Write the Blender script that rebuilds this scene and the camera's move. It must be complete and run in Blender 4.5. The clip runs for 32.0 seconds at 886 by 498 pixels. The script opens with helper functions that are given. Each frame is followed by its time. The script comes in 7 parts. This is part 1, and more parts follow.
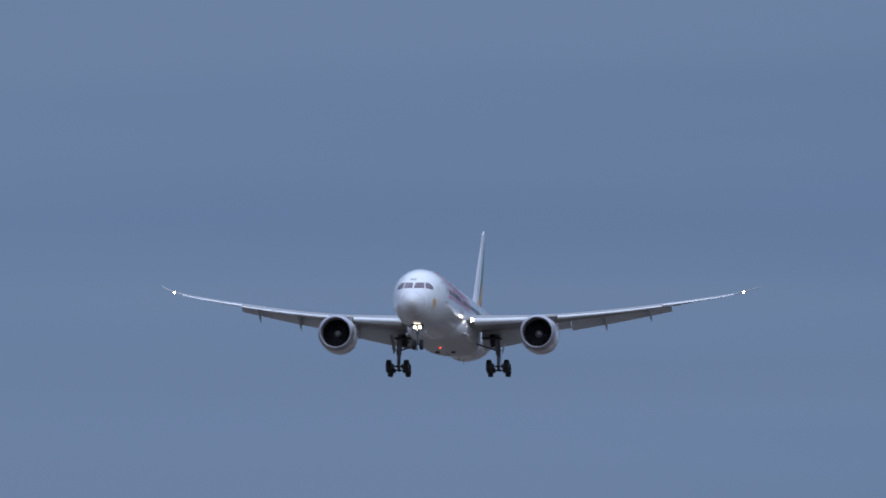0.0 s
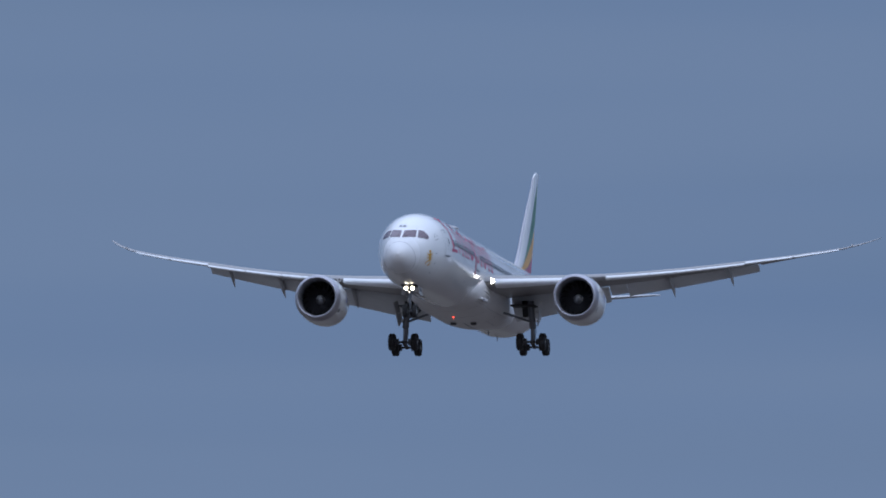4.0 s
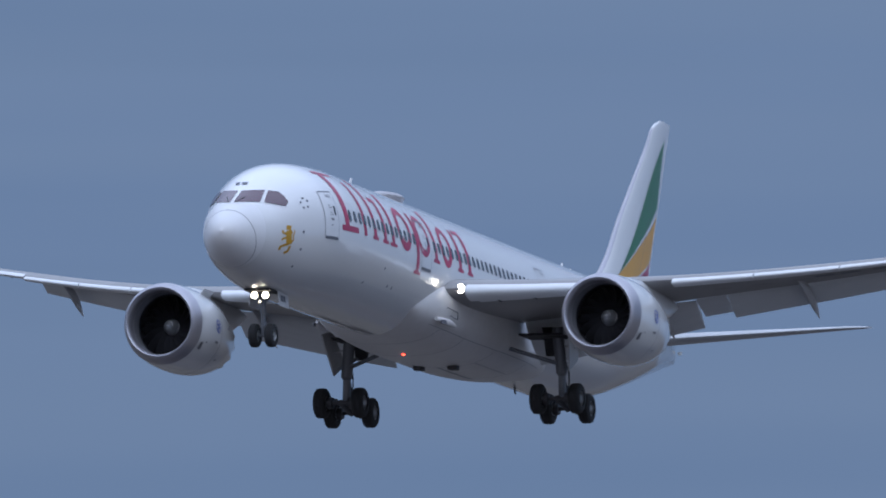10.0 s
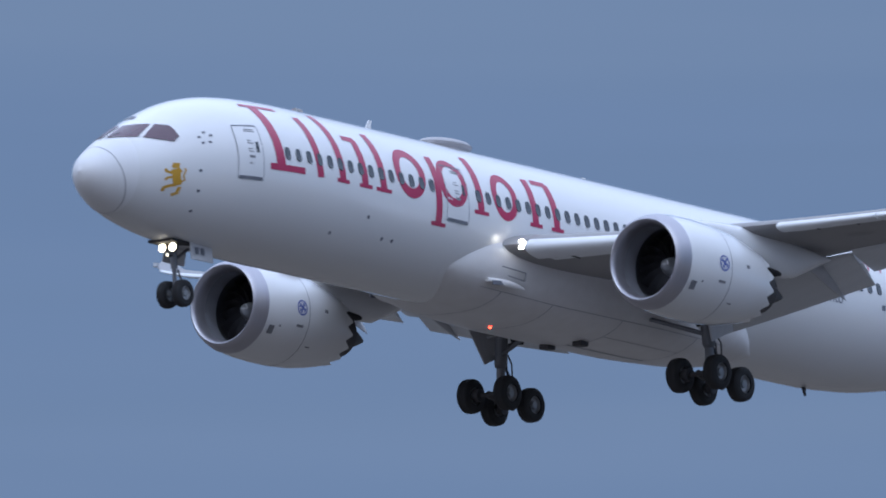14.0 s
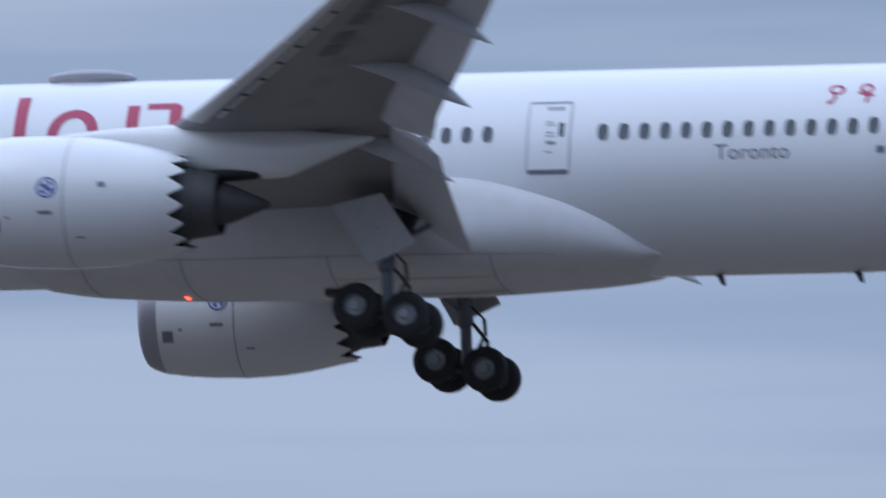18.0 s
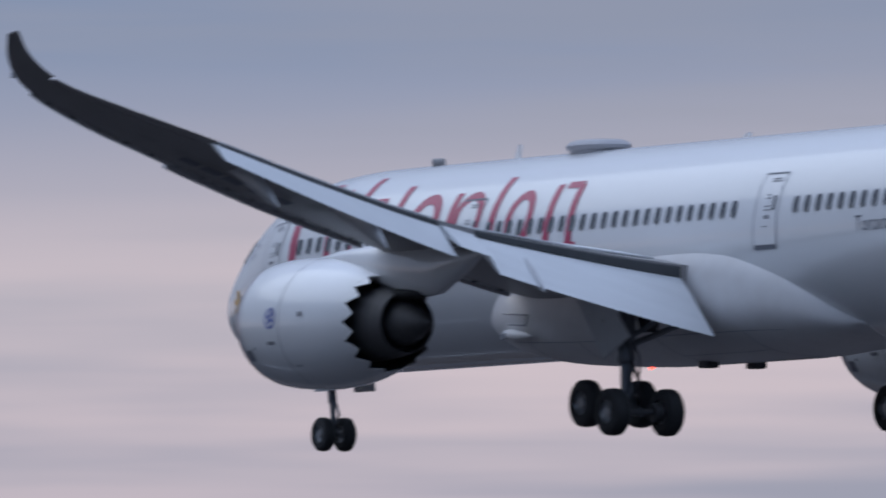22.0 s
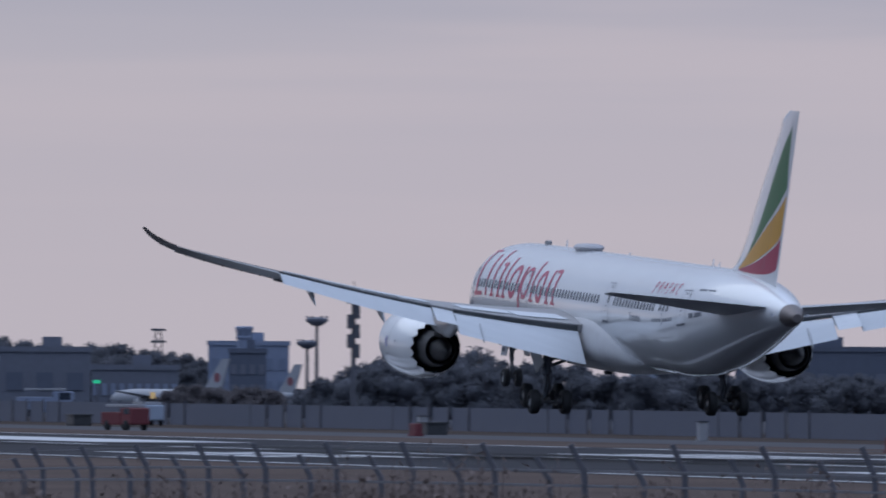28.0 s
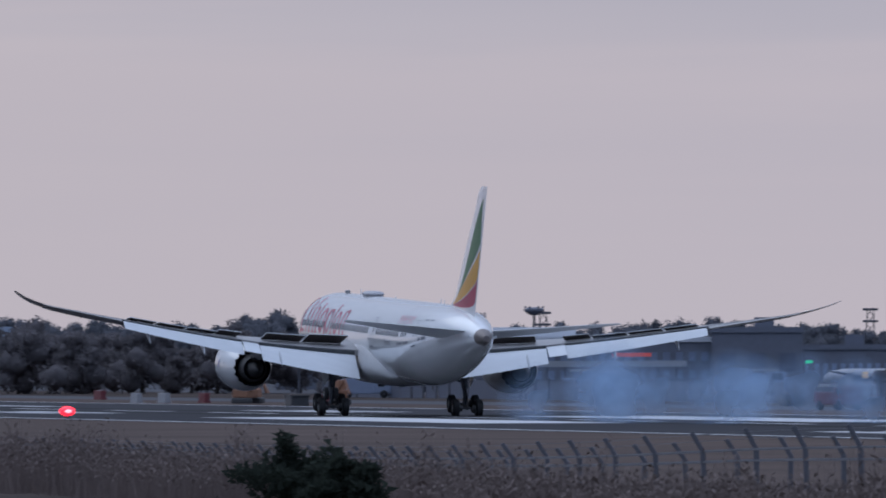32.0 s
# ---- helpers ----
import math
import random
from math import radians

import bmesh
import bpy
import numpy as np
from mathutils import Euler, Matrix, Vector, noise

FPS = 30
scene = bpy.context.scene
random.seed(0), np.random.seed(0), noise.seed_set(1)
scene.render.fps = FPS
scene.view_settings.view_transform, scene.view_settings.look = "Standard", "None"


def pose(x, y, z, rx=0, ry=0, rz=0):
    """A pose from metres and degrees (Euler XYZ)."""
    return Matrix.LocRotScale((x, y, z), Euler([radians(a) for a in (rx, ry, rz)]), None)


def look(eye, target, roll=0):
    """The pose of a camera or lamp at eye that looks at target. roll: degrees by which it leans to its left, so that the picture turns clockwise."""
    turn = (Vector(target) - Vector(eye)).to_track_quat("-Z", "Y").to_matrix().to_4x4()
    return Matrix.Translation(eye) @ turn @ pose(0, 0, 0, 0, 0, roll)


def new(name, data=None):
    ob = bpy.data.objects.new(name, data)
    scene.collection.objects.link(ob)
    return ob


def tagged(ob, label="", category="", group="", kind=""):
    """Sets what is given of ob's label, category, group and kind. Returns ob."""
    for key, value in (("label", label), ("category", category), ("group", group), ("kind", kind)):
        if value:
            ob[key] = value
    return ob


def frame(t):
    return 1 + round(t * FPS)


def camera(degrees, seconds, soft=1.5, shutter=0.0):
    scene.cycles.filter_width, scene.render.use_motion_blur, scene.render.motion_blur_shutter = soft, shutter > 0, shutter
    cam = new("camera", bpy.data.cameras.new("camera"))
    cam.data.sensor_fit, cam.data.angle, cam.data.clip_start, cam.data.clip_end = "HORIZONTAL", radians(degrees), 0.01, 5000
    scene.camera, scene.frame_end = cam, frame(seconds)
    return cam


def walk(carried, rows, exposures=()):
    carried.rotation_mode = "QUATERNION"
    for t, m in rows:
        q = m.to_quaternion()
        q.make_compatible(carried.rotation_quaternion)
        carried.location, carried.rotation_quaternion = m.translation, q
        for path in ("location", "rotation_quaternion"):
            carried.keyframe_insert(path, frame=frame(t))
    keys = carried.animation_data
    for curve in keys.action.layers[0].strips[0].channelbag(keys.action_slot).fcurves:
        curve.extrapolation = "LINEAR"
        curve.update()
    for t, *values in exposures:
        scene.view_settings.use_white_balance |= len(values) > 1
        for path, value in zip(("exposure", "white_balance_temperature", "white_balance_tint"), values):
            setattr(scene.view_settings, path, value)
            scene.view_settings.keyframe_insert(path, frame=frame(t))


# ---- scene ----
H_EYE = 4.42


def aim(az, el, roll):
    """Camera pose: az left of north, el above level, in degrees."""
    return Matrix.Translation((0, 0, H_EYE)) @ Matrix.Rotation(radians(az), 4, "Z") @ Matrix.Rotation(radians(90 + el), 4, "X") @ Matrix.Rotation(radians(roll), 4, "Z")


cam = camera(3.4550, 32.0, soft=1.8, shutter=0.5)
walk(cam, [
    (0.0, aim(-81.3169, 4.4179, 0.171)),
    (0.5, aim(-81.0388, 4.4375, 0.208)),
    (1.0, aim(-80.8010, 4.4555, 0.146)),
    (1.5, aim(-80.5134, 4.4733, 0.078)),
    (2.0, aim(-80.1610, 4.4975, -0.122)),
    (2.5, aim(-79.8721, 4.5390, 0.289)),
    (3.0, aim(-79.5140, 4.5978, 0.254)),
    (3.5, aim(-79.1317, 4.6609, 0.219)),
    (4.0, aim(-78.7223, 4.7285, 0.183)),
    (4.5, aim(-78.2825, 4.8005, 0.148)),
    (5.0, aim(-77.8604, 4.9194, 0.546)),
    (5.5, aim(-77.3881, 5.0171, 0.301)),
    (6.0, aim(-76.8739, 5.1245, 0.032)),
    (6.5, aim(-76.2670, 5.2453, -0.432)),
    (7.0, aim(-75.6507, 5.3638, -0.373)),
    (7.5, aim(-74.9510, 5.4808, 0.042)),
    (8.0, aim(-74.2276, 5.6061, 0.466)),
    (8.5, aim(-73.4321, 5.7582, 0.485)),
    (9.0, aim(-72.5321, 5.9119, 0.350)),
    (9.5, aim(-71.4535, 6.0759, 0.254)),
    (10.0, aim(-70.2053, 6.2695, 0.187)),
    (10.5, aim(-68.8074, 6.4875, 0.225)),
    (11.0, aim(-67.2384, 6.7770, 0.059)),
    (11.5, aim(-65.4372, 7.0436, 0.045)),
    (12.0, aim(-63.4076, 7.3136, 0.237)),
    (12.5, aim(-61.1265, 7.6489, 0.306)),
    (13.0, aim(-58.3203, 8.0433, 0.474)),
    (13.5, aim(-54.9256, 8.4372, 0.257)),
    (14.0, aim(-51.0967, 8.8970, 0.206)),
    (14.5, aim(-46.4930, 9.4012, 0.154)),
    (15.0, aim(-40.9320, 9.9348, 0.103)),
    (15.5, aim(-34.2224, 10.4611, 0.051)),
    (16.0, aim(-26.5886, 10.8770, -0.283)),
    (16.5, aim(-17.0896, 11.0876, -0.283)),
    (17.0, aim(-6.3534, 11.1427, -0.223)),
    (17.5, aim(4.0741, 10.9096, -0.014)),
    (18.0, aim(14.0468, 9.8937, 0.030)),
    (18.5, aim(23.4476, 8.7969, 0.221)),
    (19.0, aim(31.8672, 7.9262, 0.268)),
    (19.5, aim(38.8618, 6.9724, 0.223)),
    (20.0, aim(45.0832, 6.1165, 0.401)),
    (20.5, aim(50.2977, 5.1269, 0.528)),
    (21.0, aim(54.9109, 4.3362, 0.189)),
    (21.5, aim(58.8249, 3.5163, -0.258)),
    (22.0, aim(61.7701, 3.1361, -0.069)),
    (22.5, aim(63.6520, 2.6468, -0.900)),
    (23.0, aim(65.7248, 2.2025, -0.451)),
    (23.5, aim(67.0412, 1.7184, -0.151)),
    (24.0, aim(68.9776, 1.4734, 0.323)),
    (24.5, aim(70.3768, 1.3017, 0.463)),
    (25.0, aim(71.6418, 1.1736, 0.122)),
    (25.5, aim(72.9347, 0.9116, 0.284)),
    (26.0, aim(74.3984, 0.6828, 0.364)),
    (26.5, aim(75.3172, 0.5845, 0.167)),
    (27.0, aim(75.9051, 0.5251, 0.232)),
    (27.5, aim(76.4201, 0.5000, 0.297)),
    (28.0, aim(76.8720, 0.4962, 0.363)),
    (28.5, aim(77.2690, 0.5029, 0.428)),
    (29.0, aim(77.5752, 0.5014, 0.294)),
    (29.5, aim(77.9311, 0.4842, 0.248)),
    (30.0, aim(78.3123, 0.4412, 0.137)),
    (30.5, aim(78.6481, 0.4212, 0.164)),
    (31.0, aim(79.0163, 0.4202, -0.001)),
    (31.5, aim(79.3539, 0.4220, -0.007)),
    (32.0, aim(79.6455, 0.4147, -0.178)),
], exposures=((0.0, 0.13), (8.0, 0.18), (12.0, 0.26), (15.0, 0.36), (17.5, 0.32), (19.0, -0.06), (20.0, -0.24), (21.0, -0.31), (22.0, -0.33), (23.0, -0.42), (25.0, -0.40), (26.0, -0.26), (29.0, -0.22), (32.0, -0.20)))


# ---- light ----
world = bpy.data.worlds.new("dusk_sky")
scene.world = world
world.use_nodes = True


def sky_nodes():
    """A cloudy evening sky: slate blue in the east, pale pink low in the west, brighter overhead, with long flat cloud streaks."""
    nt = world.node_tree
    nt.nodes.clear()
    N, K = nt.nodes.new, nt.links.new
    coord = N("ShaderNodeTexCoord")
    sep = N("ShaderNodeSeparateXYZ")
    K(coord.outputs["Generated"], sep.inputs[0])

    def ramp(stops, src, mode="EASE"):
        r = N("ShaderNodeValToRGB")
        r.color_ramp.interpolation = mode
        e = r.color_ramp.elements
        while len(e) < len(stops):
            e.new(0.5)
        for el, (p, c) in zip(e, stops):
            el.position, el.color = p, (*c, 1)
        K(src, r.inputs[0])
        return r.outputs[0]

    def maths(op, a, b=0.0, clamp=False):
        m = N("ShaderNodeMath")
        m.operation, m.use_clamp = op, clamp
        for i, v in enumerate((a, b)):
            if isinstance(v, (int, float)):
                m.inputs[i].default_value = v
            else:
                K(v, m.inputs[i])
        return m.outputs[0]

    def mix(fac, a, b, mode="MIX"):
        m = N("ShaderNodeMix")
        m.data_type, m.blend_type = "RGBA", mode
        for i, v in ((0, fac), (6, a), (7, b)):
            if isinstance(v, float):
                m.inputs[i].default_value = v
            elif isinstance(v, tuple):
                m.inputs[i].default_value = (*v, 1)
            else:
                K(v, m.inputs[i])
        return m.outputs[2]

    west = maths("MULTIPLY_ADD", sep.outputs[0], -0.5)
    west.node.inputs[2].default_value = 0.5
    high = ramp([(0.0, SKY_EAST), (0.08, SKY_EAST), (0.23, SKY_EAST2), (0.46, SKY_SOUTH), (0.60, (0.30, 0.375, 0.52)), (0.72, SKY_MID), (0.85, SKY_HIGH_WEST), (1.0, SKY_FAR_WEST)], west, "LINEAR")
    low = ramp([(0.0, SKY_EAST_LOW), (0.3, SKY_EAST_LOW), (0.62, SKY_MID), (0.88, SKY_PINK_A), (0.95, SKY_PINK), (1.0, SKY_PINK_LOW)], west, "LINEAR")
    up = maths("MULTIPLY", sep.outputs[2], 1.0)
    climb = ramp([(0.0, (0,) * 3), (0.66, (0,) * 3), (0.78, (0.046,) * 3), (0.86, (0.022,) * 3), (0.905, (0.014,) * 3), (0.94, (0.002,) * 3), (0.96, (0,) * 3), (1.0, (0,) * 3)], west, "LINEAR")
    blend = ramp([(0.0, (0, 0, 0)), (0.049, (0, 0, 0)), (0.067, (1, 1, 1)), (1.0, (1, 1, 1))], maths("SUBTRACT", up, climb))
    base = mix(blend, low, high)
    # long flat cloud streaks, and softer broad banks
    stretch = N("ShaderNodeMapping")
    stretch.inputs["Scale"].default_value = (5, 5, 75)
    K(coord.outputs["Generated"], stretch.inputs[0])
    streak = N("ShaderNodeTexNoise")
    streak.inputs["Scale"].default_value, streak.inputs["Detail"].default_value, streak.inputs["Roughness"].default_value = 1.6, 4.0, 0.5
    K(stretch.outputs[0], streak.inputs["Vector"])
    bank = N("ShaderNodeTexNoise")
    bank.inputs["Scale"].default_value, bank.inputs["Detail"].default_value = 0.7, 3.0
    K(stretch.outputs[0], bank.inputs["Vector"])
    s1 = ramp([(0.42, (0, 0, 0)), (0.62, (1, 1, 1))], streak.outputs[0])
    s2 = ramp([(0.40, (0, 0, 0)), (0.66, (1, 1, 1))], bank.outputs[0])
    amount = ramp([(0.0, (0.55,) * 3), (0.3, (0.5,) * 3), (0.55, (0.75,) * 3), (0.9, (0.9,) * 3), (1.0, (0.6,) * 3)], west, "LINEAR")
    lift = ramp([(0.0, (0.05,) * 3), (0.014, (0.22,) * 3), (0.026, (1, 1, 1)), (1.0, (1, 1, 1))], up)
    amount = maths("MULTIPLY", amount, lift)
    cloud_dark = ramp([(0.0, (0.108, 0.170, 0.295)), (0.3, (0.115, 0.180, 0.310)), (0.55, (0.19, 0.27, 0.43)), (0.8, (0.215, 0.28, 0.43)), (1.0, (0.42, 0.44, 0.55))], west, "LINEAR")
    cloud_lit = ramp([(0.0, (0.165, 0.228, 0.350)), (0.3, (0.150, 0.218, 0.345)), (0.5, (0.28, 0.36, 0.53)), (0.62, (0.42, 0.51, 0.69)), (0.75, (0.48, 0.53, 0.67)), (1.0, (0.64, 0.59, 0.65))], west, "LINEAR")
    base = mix(maths("MULTIPLY", s1, amount), base, cloud_dark)
    below = maths("SUBTRACT", 1.0, maths("MULTIPLY", blend, ramp([(0.0, (0, 0, 0)), (0.45, (0, 0, 0)), (0.7, (0.75,) * 3), (1.0, (0.75,) * 3)], west, "LINEAR")))
    base = mix(maths("MULTIPLY", maths("MULTIPLY", maths("MULTIPLY", s2, amount), 0.7), below), base, cloud_lit)
    # a long grey bar of cloud low in the west
    bar = ramp([(0.0, (0, 0, 0)), (0.0262, (0, 0, 0)), (0.0290, (1, 1, 1)), (0.0315, (1, 1, 1)), (0.0350, (0, 0, 0)), (1.0, (0, 0, 0))], up)
    wide = N("ShaderNodeTexNoise")
    wide.inputs["Scale"].default_value, wide.inputs["Detail"].default_value = 2.6, 3.0
    K(stretch.outputs[0], wide.inputs["Vector"])
    bar = maths("MULTIPLY", bar, ramp([(0.35, (0.6,) * 3), (0.6, (1.0,) * 3)], wide.outputs[0]))
    bar = maths("MULTIPLY", bar, ramp([(0.0, (0, 0, 0)), (0.925, (0, 0, 0)), (0.95, (1, 1, 1)), (1.0, (1, 1, 1))], west, "LINEAR"))
    base = mix(bar, base, (0.375, 0.405, 0.535))
    # pink light on the cloud base above the bar
    glow = ramp([(0.0, (0, 0, 0)), (0.036, (0, 0, 0)), (0.044, (1, 1, 1)), (0.050, (1, 1, 1)), (0.059, (0, 0, 0)), (1.0, (0, 0, 0))], up)
    glow = maths("MULTIPLY", glow, ramp([(0.38, (1, 1, 1)), (0.62, (0.2,) * 3)], streak.outputs[0]))
    glow = maths("MULTIPLY", glow, ramp([(0.0, (0, 0, 0)), (0.88, (0, 0, 0)), (0.93, (0.8,) * 3), (0.975, (0.8,) * 3), (1.0, (0.3,) * 3)], west, "LINEAR"))
    base = mix(glow, base, (0.80, 0.68, 0.735))
    # the overcast brightens towards the zenith
    zen = ramp([(0.0, (0, 0, 0)), (0.22, (0, 0, 0)), (0.75, (1, 1, 1)), (1.0, (1, 1, 1))], up)
    base = mix(zen, base, SKY_ZENITH)
    clear = N("ShaderNodeTexSky")
    clear.sky_type, clear.sun_disc, clear.sun_elevation, clear.sun_rotation = "NISHITA", False, radians(6), radians(270)
    bg1, bg2, both, out = N("ShaderNodeBackground"), N("ShaderNodeBackground"), N("ShaderNodeAddShader"), N("ShaderNodeOutputWorld")
    K(base, bg1.inputs[0])
    K(clear.outputs[0], bg2.inputs[0])
    bg1.inputs[1].default_value, bg2.inputs[1].default_value = 1.0, 0.0008
    K(bg1.outputs[0], both.inputs[0])
    K(bg2.outputs[0], both.inputs[1])
    K(both.outputs[0], out.inputs[0])


SKY_EAST, SKY_EAST_LOW = (0.112, 0.177, 0.314), (0.120, 0.187, 0.326)
SKY_EAST2, SKY_SOUTH, SKY_MID = (0.120, 0.184, 0.316), (0.142, 0.218, 0.350), (0.310, 0.388, 0.535)
SKY_HIGH_WEST, SKY_FAR_WEST = (0.26, 0.345, 0.54), (0.29, 0.36, 0.53)
SKY_PINK_A, SKY_PINK, SKY_PINK_LOW = (0.565, 0.55, 0.66), (0.64, 0.57, 0.655), (0.510, 0.493, 0.575)
SKY_ZENITH = (0.80, 0.98, 1.40)
sky_nodes()

sun = new("sun", bpy.data.lights.new("sun", "SUN"))
sun.data.energy, sun.data.angle, sun.data.color = 0.46, radians(50), (0.86, 0.93, 1.0)
sun.matrix_basis = look((-42, -20, 48), (0, 0, 0))


# ---- materials ----
def mat(name, color, rough=0.5, metal=0.0, vary=0.12, scale=1.0, bump=0.0, fine=18.0, glow=0.0, coat=0.0, tint=None, spec=0.5, still=False, polish=0.22):
    """A painted or worn surface: two scales of colour variation, uneven gloss, optional relief or glow. still: things that never move."""
    m = bpy.data.materials.new(name)
    m.use_nodes = True
    nt = m.node_tree
    N, K = nt.nodes.new, nt.links.new
    b = nt.nodes["Principled BSDF"]
    b.inputs["Metallic"].default_value, b.inputs["Coat Weight"].default_value = metal, coat
    b.inputs["Coat Roughness"].default_value, b.inputs["Specular IOR Level"].default_value = polish, spec
    co = N("ShaderNodeTexCoord")
    big, small = N("ShaderNodeTexNoise"), N("ShaderNodeTexNoise")
    big.inputs["Scale"].default_value, big.inputs["Detail"].default_value = 0.45 * scale, 4
    small.inputs["Scale"].default_value, small.inputs["Detail"].default_value = fine * scale, 5
    spread = N("ShaderNodeMapping")
    spread.inputs["Scale"].default_value = (1, 1, 1) if still else (24, 6, 6)
    K(co.outputs["Object" if still else "Generated"], spread.inputs["Vector"])
    for n in (big, small):
        K(spread.outputs[0], n.inputs["Vector"])
    add = N("ShaderNodeMath")
    add.operation = "ADD"
    K(big.outputs[0], add.inputs[0])
    K(small.outputs[0], add.inputs[1])
    rng = N("ShaderNodeMapRange")
    rng.inputs["From Min"].default_value, rng.inputs["From Max"].default_value = 0.6, 1.4
    K(add.outputs[0], rng.inputs["Value"])
    mx = N("ShaderNodeMix")
    mx.data_type = "RGBA"
    dark = tint or tuple(c * (1 - vary) for c in color)
    light = tuple(min(1.0, c * (1 + vary * 0.6)) for c in color)
    mx.inputs[6].default_value, mx.inputs[7].default_value = (*dark, 1), (*light, 1)
    K(rng.outputs[0], mx.inputs[0])
    K(mx.outputs[2], b.inputs["Base Color"])
    rr = N("ShaderNodeMapRange")
    rr.inputs["To Min"].default_value, rr.inputs["To Max"].default_value = max(0.03, rough - min(0.08, vary)), min(1, rough + min(0.10, vary))
    K(small.outputs[0], rr.inputs["Value"])
    K(rr.outputs[0], b.inputs["Roughness"])
    if bump:
        bp = N("ShaderNodeBump")
        bp.inputs["Strength"].default_value, bp.inputs["Distance"].default_value = 0.6, bump
        K(small.outputs[0], bp.inputs["Height"])
        K(bp.outputs[0], b.inputs["Normal"])
    if glow:
        b.inputs["Emission Color"].default_value, b.inputs["Emission Strength"].default_value = (*color, 1), glow
    return m


WHITE = mat("white_paint", (0.80, 0.80, 0.80), 0.26, vary=0.014, scale=0.35, fine=3.0, coat=0.85, polish=0.06)
RADOME = mat("radome_paint", (0.78, 0.78, 0.79), 0.34, vary=0.02, scale=0.3, fine=3.0)
BELLY = mat("belly_paint", (0.74, 0.73, 0.73), 0.36, vary=0.05, scale=0.5, fine=3.0, tint=(0.67, 0.65, 0.64))
WING_GREY = mat("wing_grey_paint", (0.31, 0.30, 0.30), 0.38, vary=0.12, scale=0.7)
WING_PANEL = mat("access_panel_paint", (0.285, 0.275, 0.275), 0.42, vary=0.12)
STAB_GREY = mat("tailplane_paint", (0.52, 0.53, 0.55), 0.32, vary=0.10, scale=0.7)
DOME_GREY = mat("dome_grey", (0.42, 0.41, 0.43), 0.4, vary=0.10)
WING_TOP = mat("flap_paint", (0.68, 0.70, 0.72), 0.38, vary=0.08, scale=0.9)
SLAT_WHITE = mat("slat_paint", (0.80, 0.81, 0.82), 0.36, vary=0.05, scale=0.8)
COVE = mat("flap_cove", (0.07, 0.075, 0.08), 0.6, vary=0.3)
LIP = mat("inlet_aluminium", (0.46, 0.45, 0.49), 0.36, metal=0.7, vary=0.06)
DUCT = mat("inlet_lining", (0.24, 0.245, 0.27), 0.5, vary=0.12)
FAN = mat("fan_composite", (0.035, 0.035, 0.04), 0.4, vary=0.3)
HOT = mat("exhaust_metal", (0.10, 0.097, 0.10), 0.6, metal=0.45, vary=0.3)
TAIL_METAL = mat("tail_exhaust_metal", (0.21, 0.18, 0.17), 0.45, metal=0.5, vary=0.15)
ENGINE_BLACK = mat("chevron_inside", (0.03, 0.03, 0.032), 0.9, metal=0.0, vary=0.3)
TYRE = mat("tyre_rubber", (0.022, 0.022, 0.024), 0.75, vary=0.3, bump=0.004)
RIM = mat("wheel_rim", (0.33, 0.34, 0.35), 0.38, metal=0.5, vary=0.15)
STEEL = mat("gear_steel", (0.19, 0.20, 0.22), 0.42, metal=0.35, vary=0.2)
DARK_STEEL = mat("gear_dark", (0.07, 0.07, 0.075), 0.5, metal=0.3, vary=0.3)
BAY_SHADE = mat("gear_bay_shade", (0.03, 0.03, 0.032), 0.7, vary=0.4)
DOOR_GREY = mat("gear_door_paint", (0.60, 0.60, 0.61), 0.4, vary=0.1)
COCKPIT = mat("cockpit_glass", (0.085, 0.028, 0.048), 0.08, vary=0.1, spec=0.8, coat=0.3)
PANE = mat("cabin_window_glass", (0.06, 0.07, 0.085), 0.10, vary=0.2, coat=0.4)
SEAM = mat("panel_seam", (0.22, 0.22, 0.24), 0.6, vary=0.2)
DOOR_SEAM = mat("door_seam", (0.33, 0.34, 0.37), 0.6, vary=0.15)
MARK = mat("grey_marking", (0.16, 0.17, 0.20), 0.5, vary=0.15)
RED = mat("title_red", (0.46, 0.028, 0.095), 0.34, vary=0.10, coat=0.2)
GOLD = mat("emblem_gold", (0.62, 0.34, 0.04), 0.34, vary=0.12)
GREEN = mat("fin_green", (0.022, 0.165, 0.060), 0.34, vary=0.10, coat=0.2)
YELLOW = mat("fin_yellow", (0.64, 0.32, 0.030), 0.34, vary=0.10, coat=0.2)
FIN_RED = mat("fin_red", (0.38, 0.022, 0.075), 0.34, vary=0.10, coat=0.2)
BLUE = mat("engine_roundel_blue", (0.035, 0.075, 0.36), 0.35, vary=0.1)
LAMP = mat("landing_lamp", (1.0, 0.90, 0.70), 0.3, glow=7.0)
LAMP_WING = mat("wing_root_lamp", (1.0, 0.95, 0.84), 0.3, glow=10.0)
STROBE = mat("strobe_lamp", (1.0, 0.98, 0.94), 0.3, glow=16.0)
LAMP_DIM = mat("landing_lamp_dim", (1.0, 0.90, 0.72), 0.3, glow=2.0)
BEACON_TOP = mat("beacon_lamp_red", (1.0, 0.10, 0.10), 0.3, glow=9.0)
BEACON = mat("beacon_red", (1.0, 0.06, 0.03), 0.3, glow=6.0)


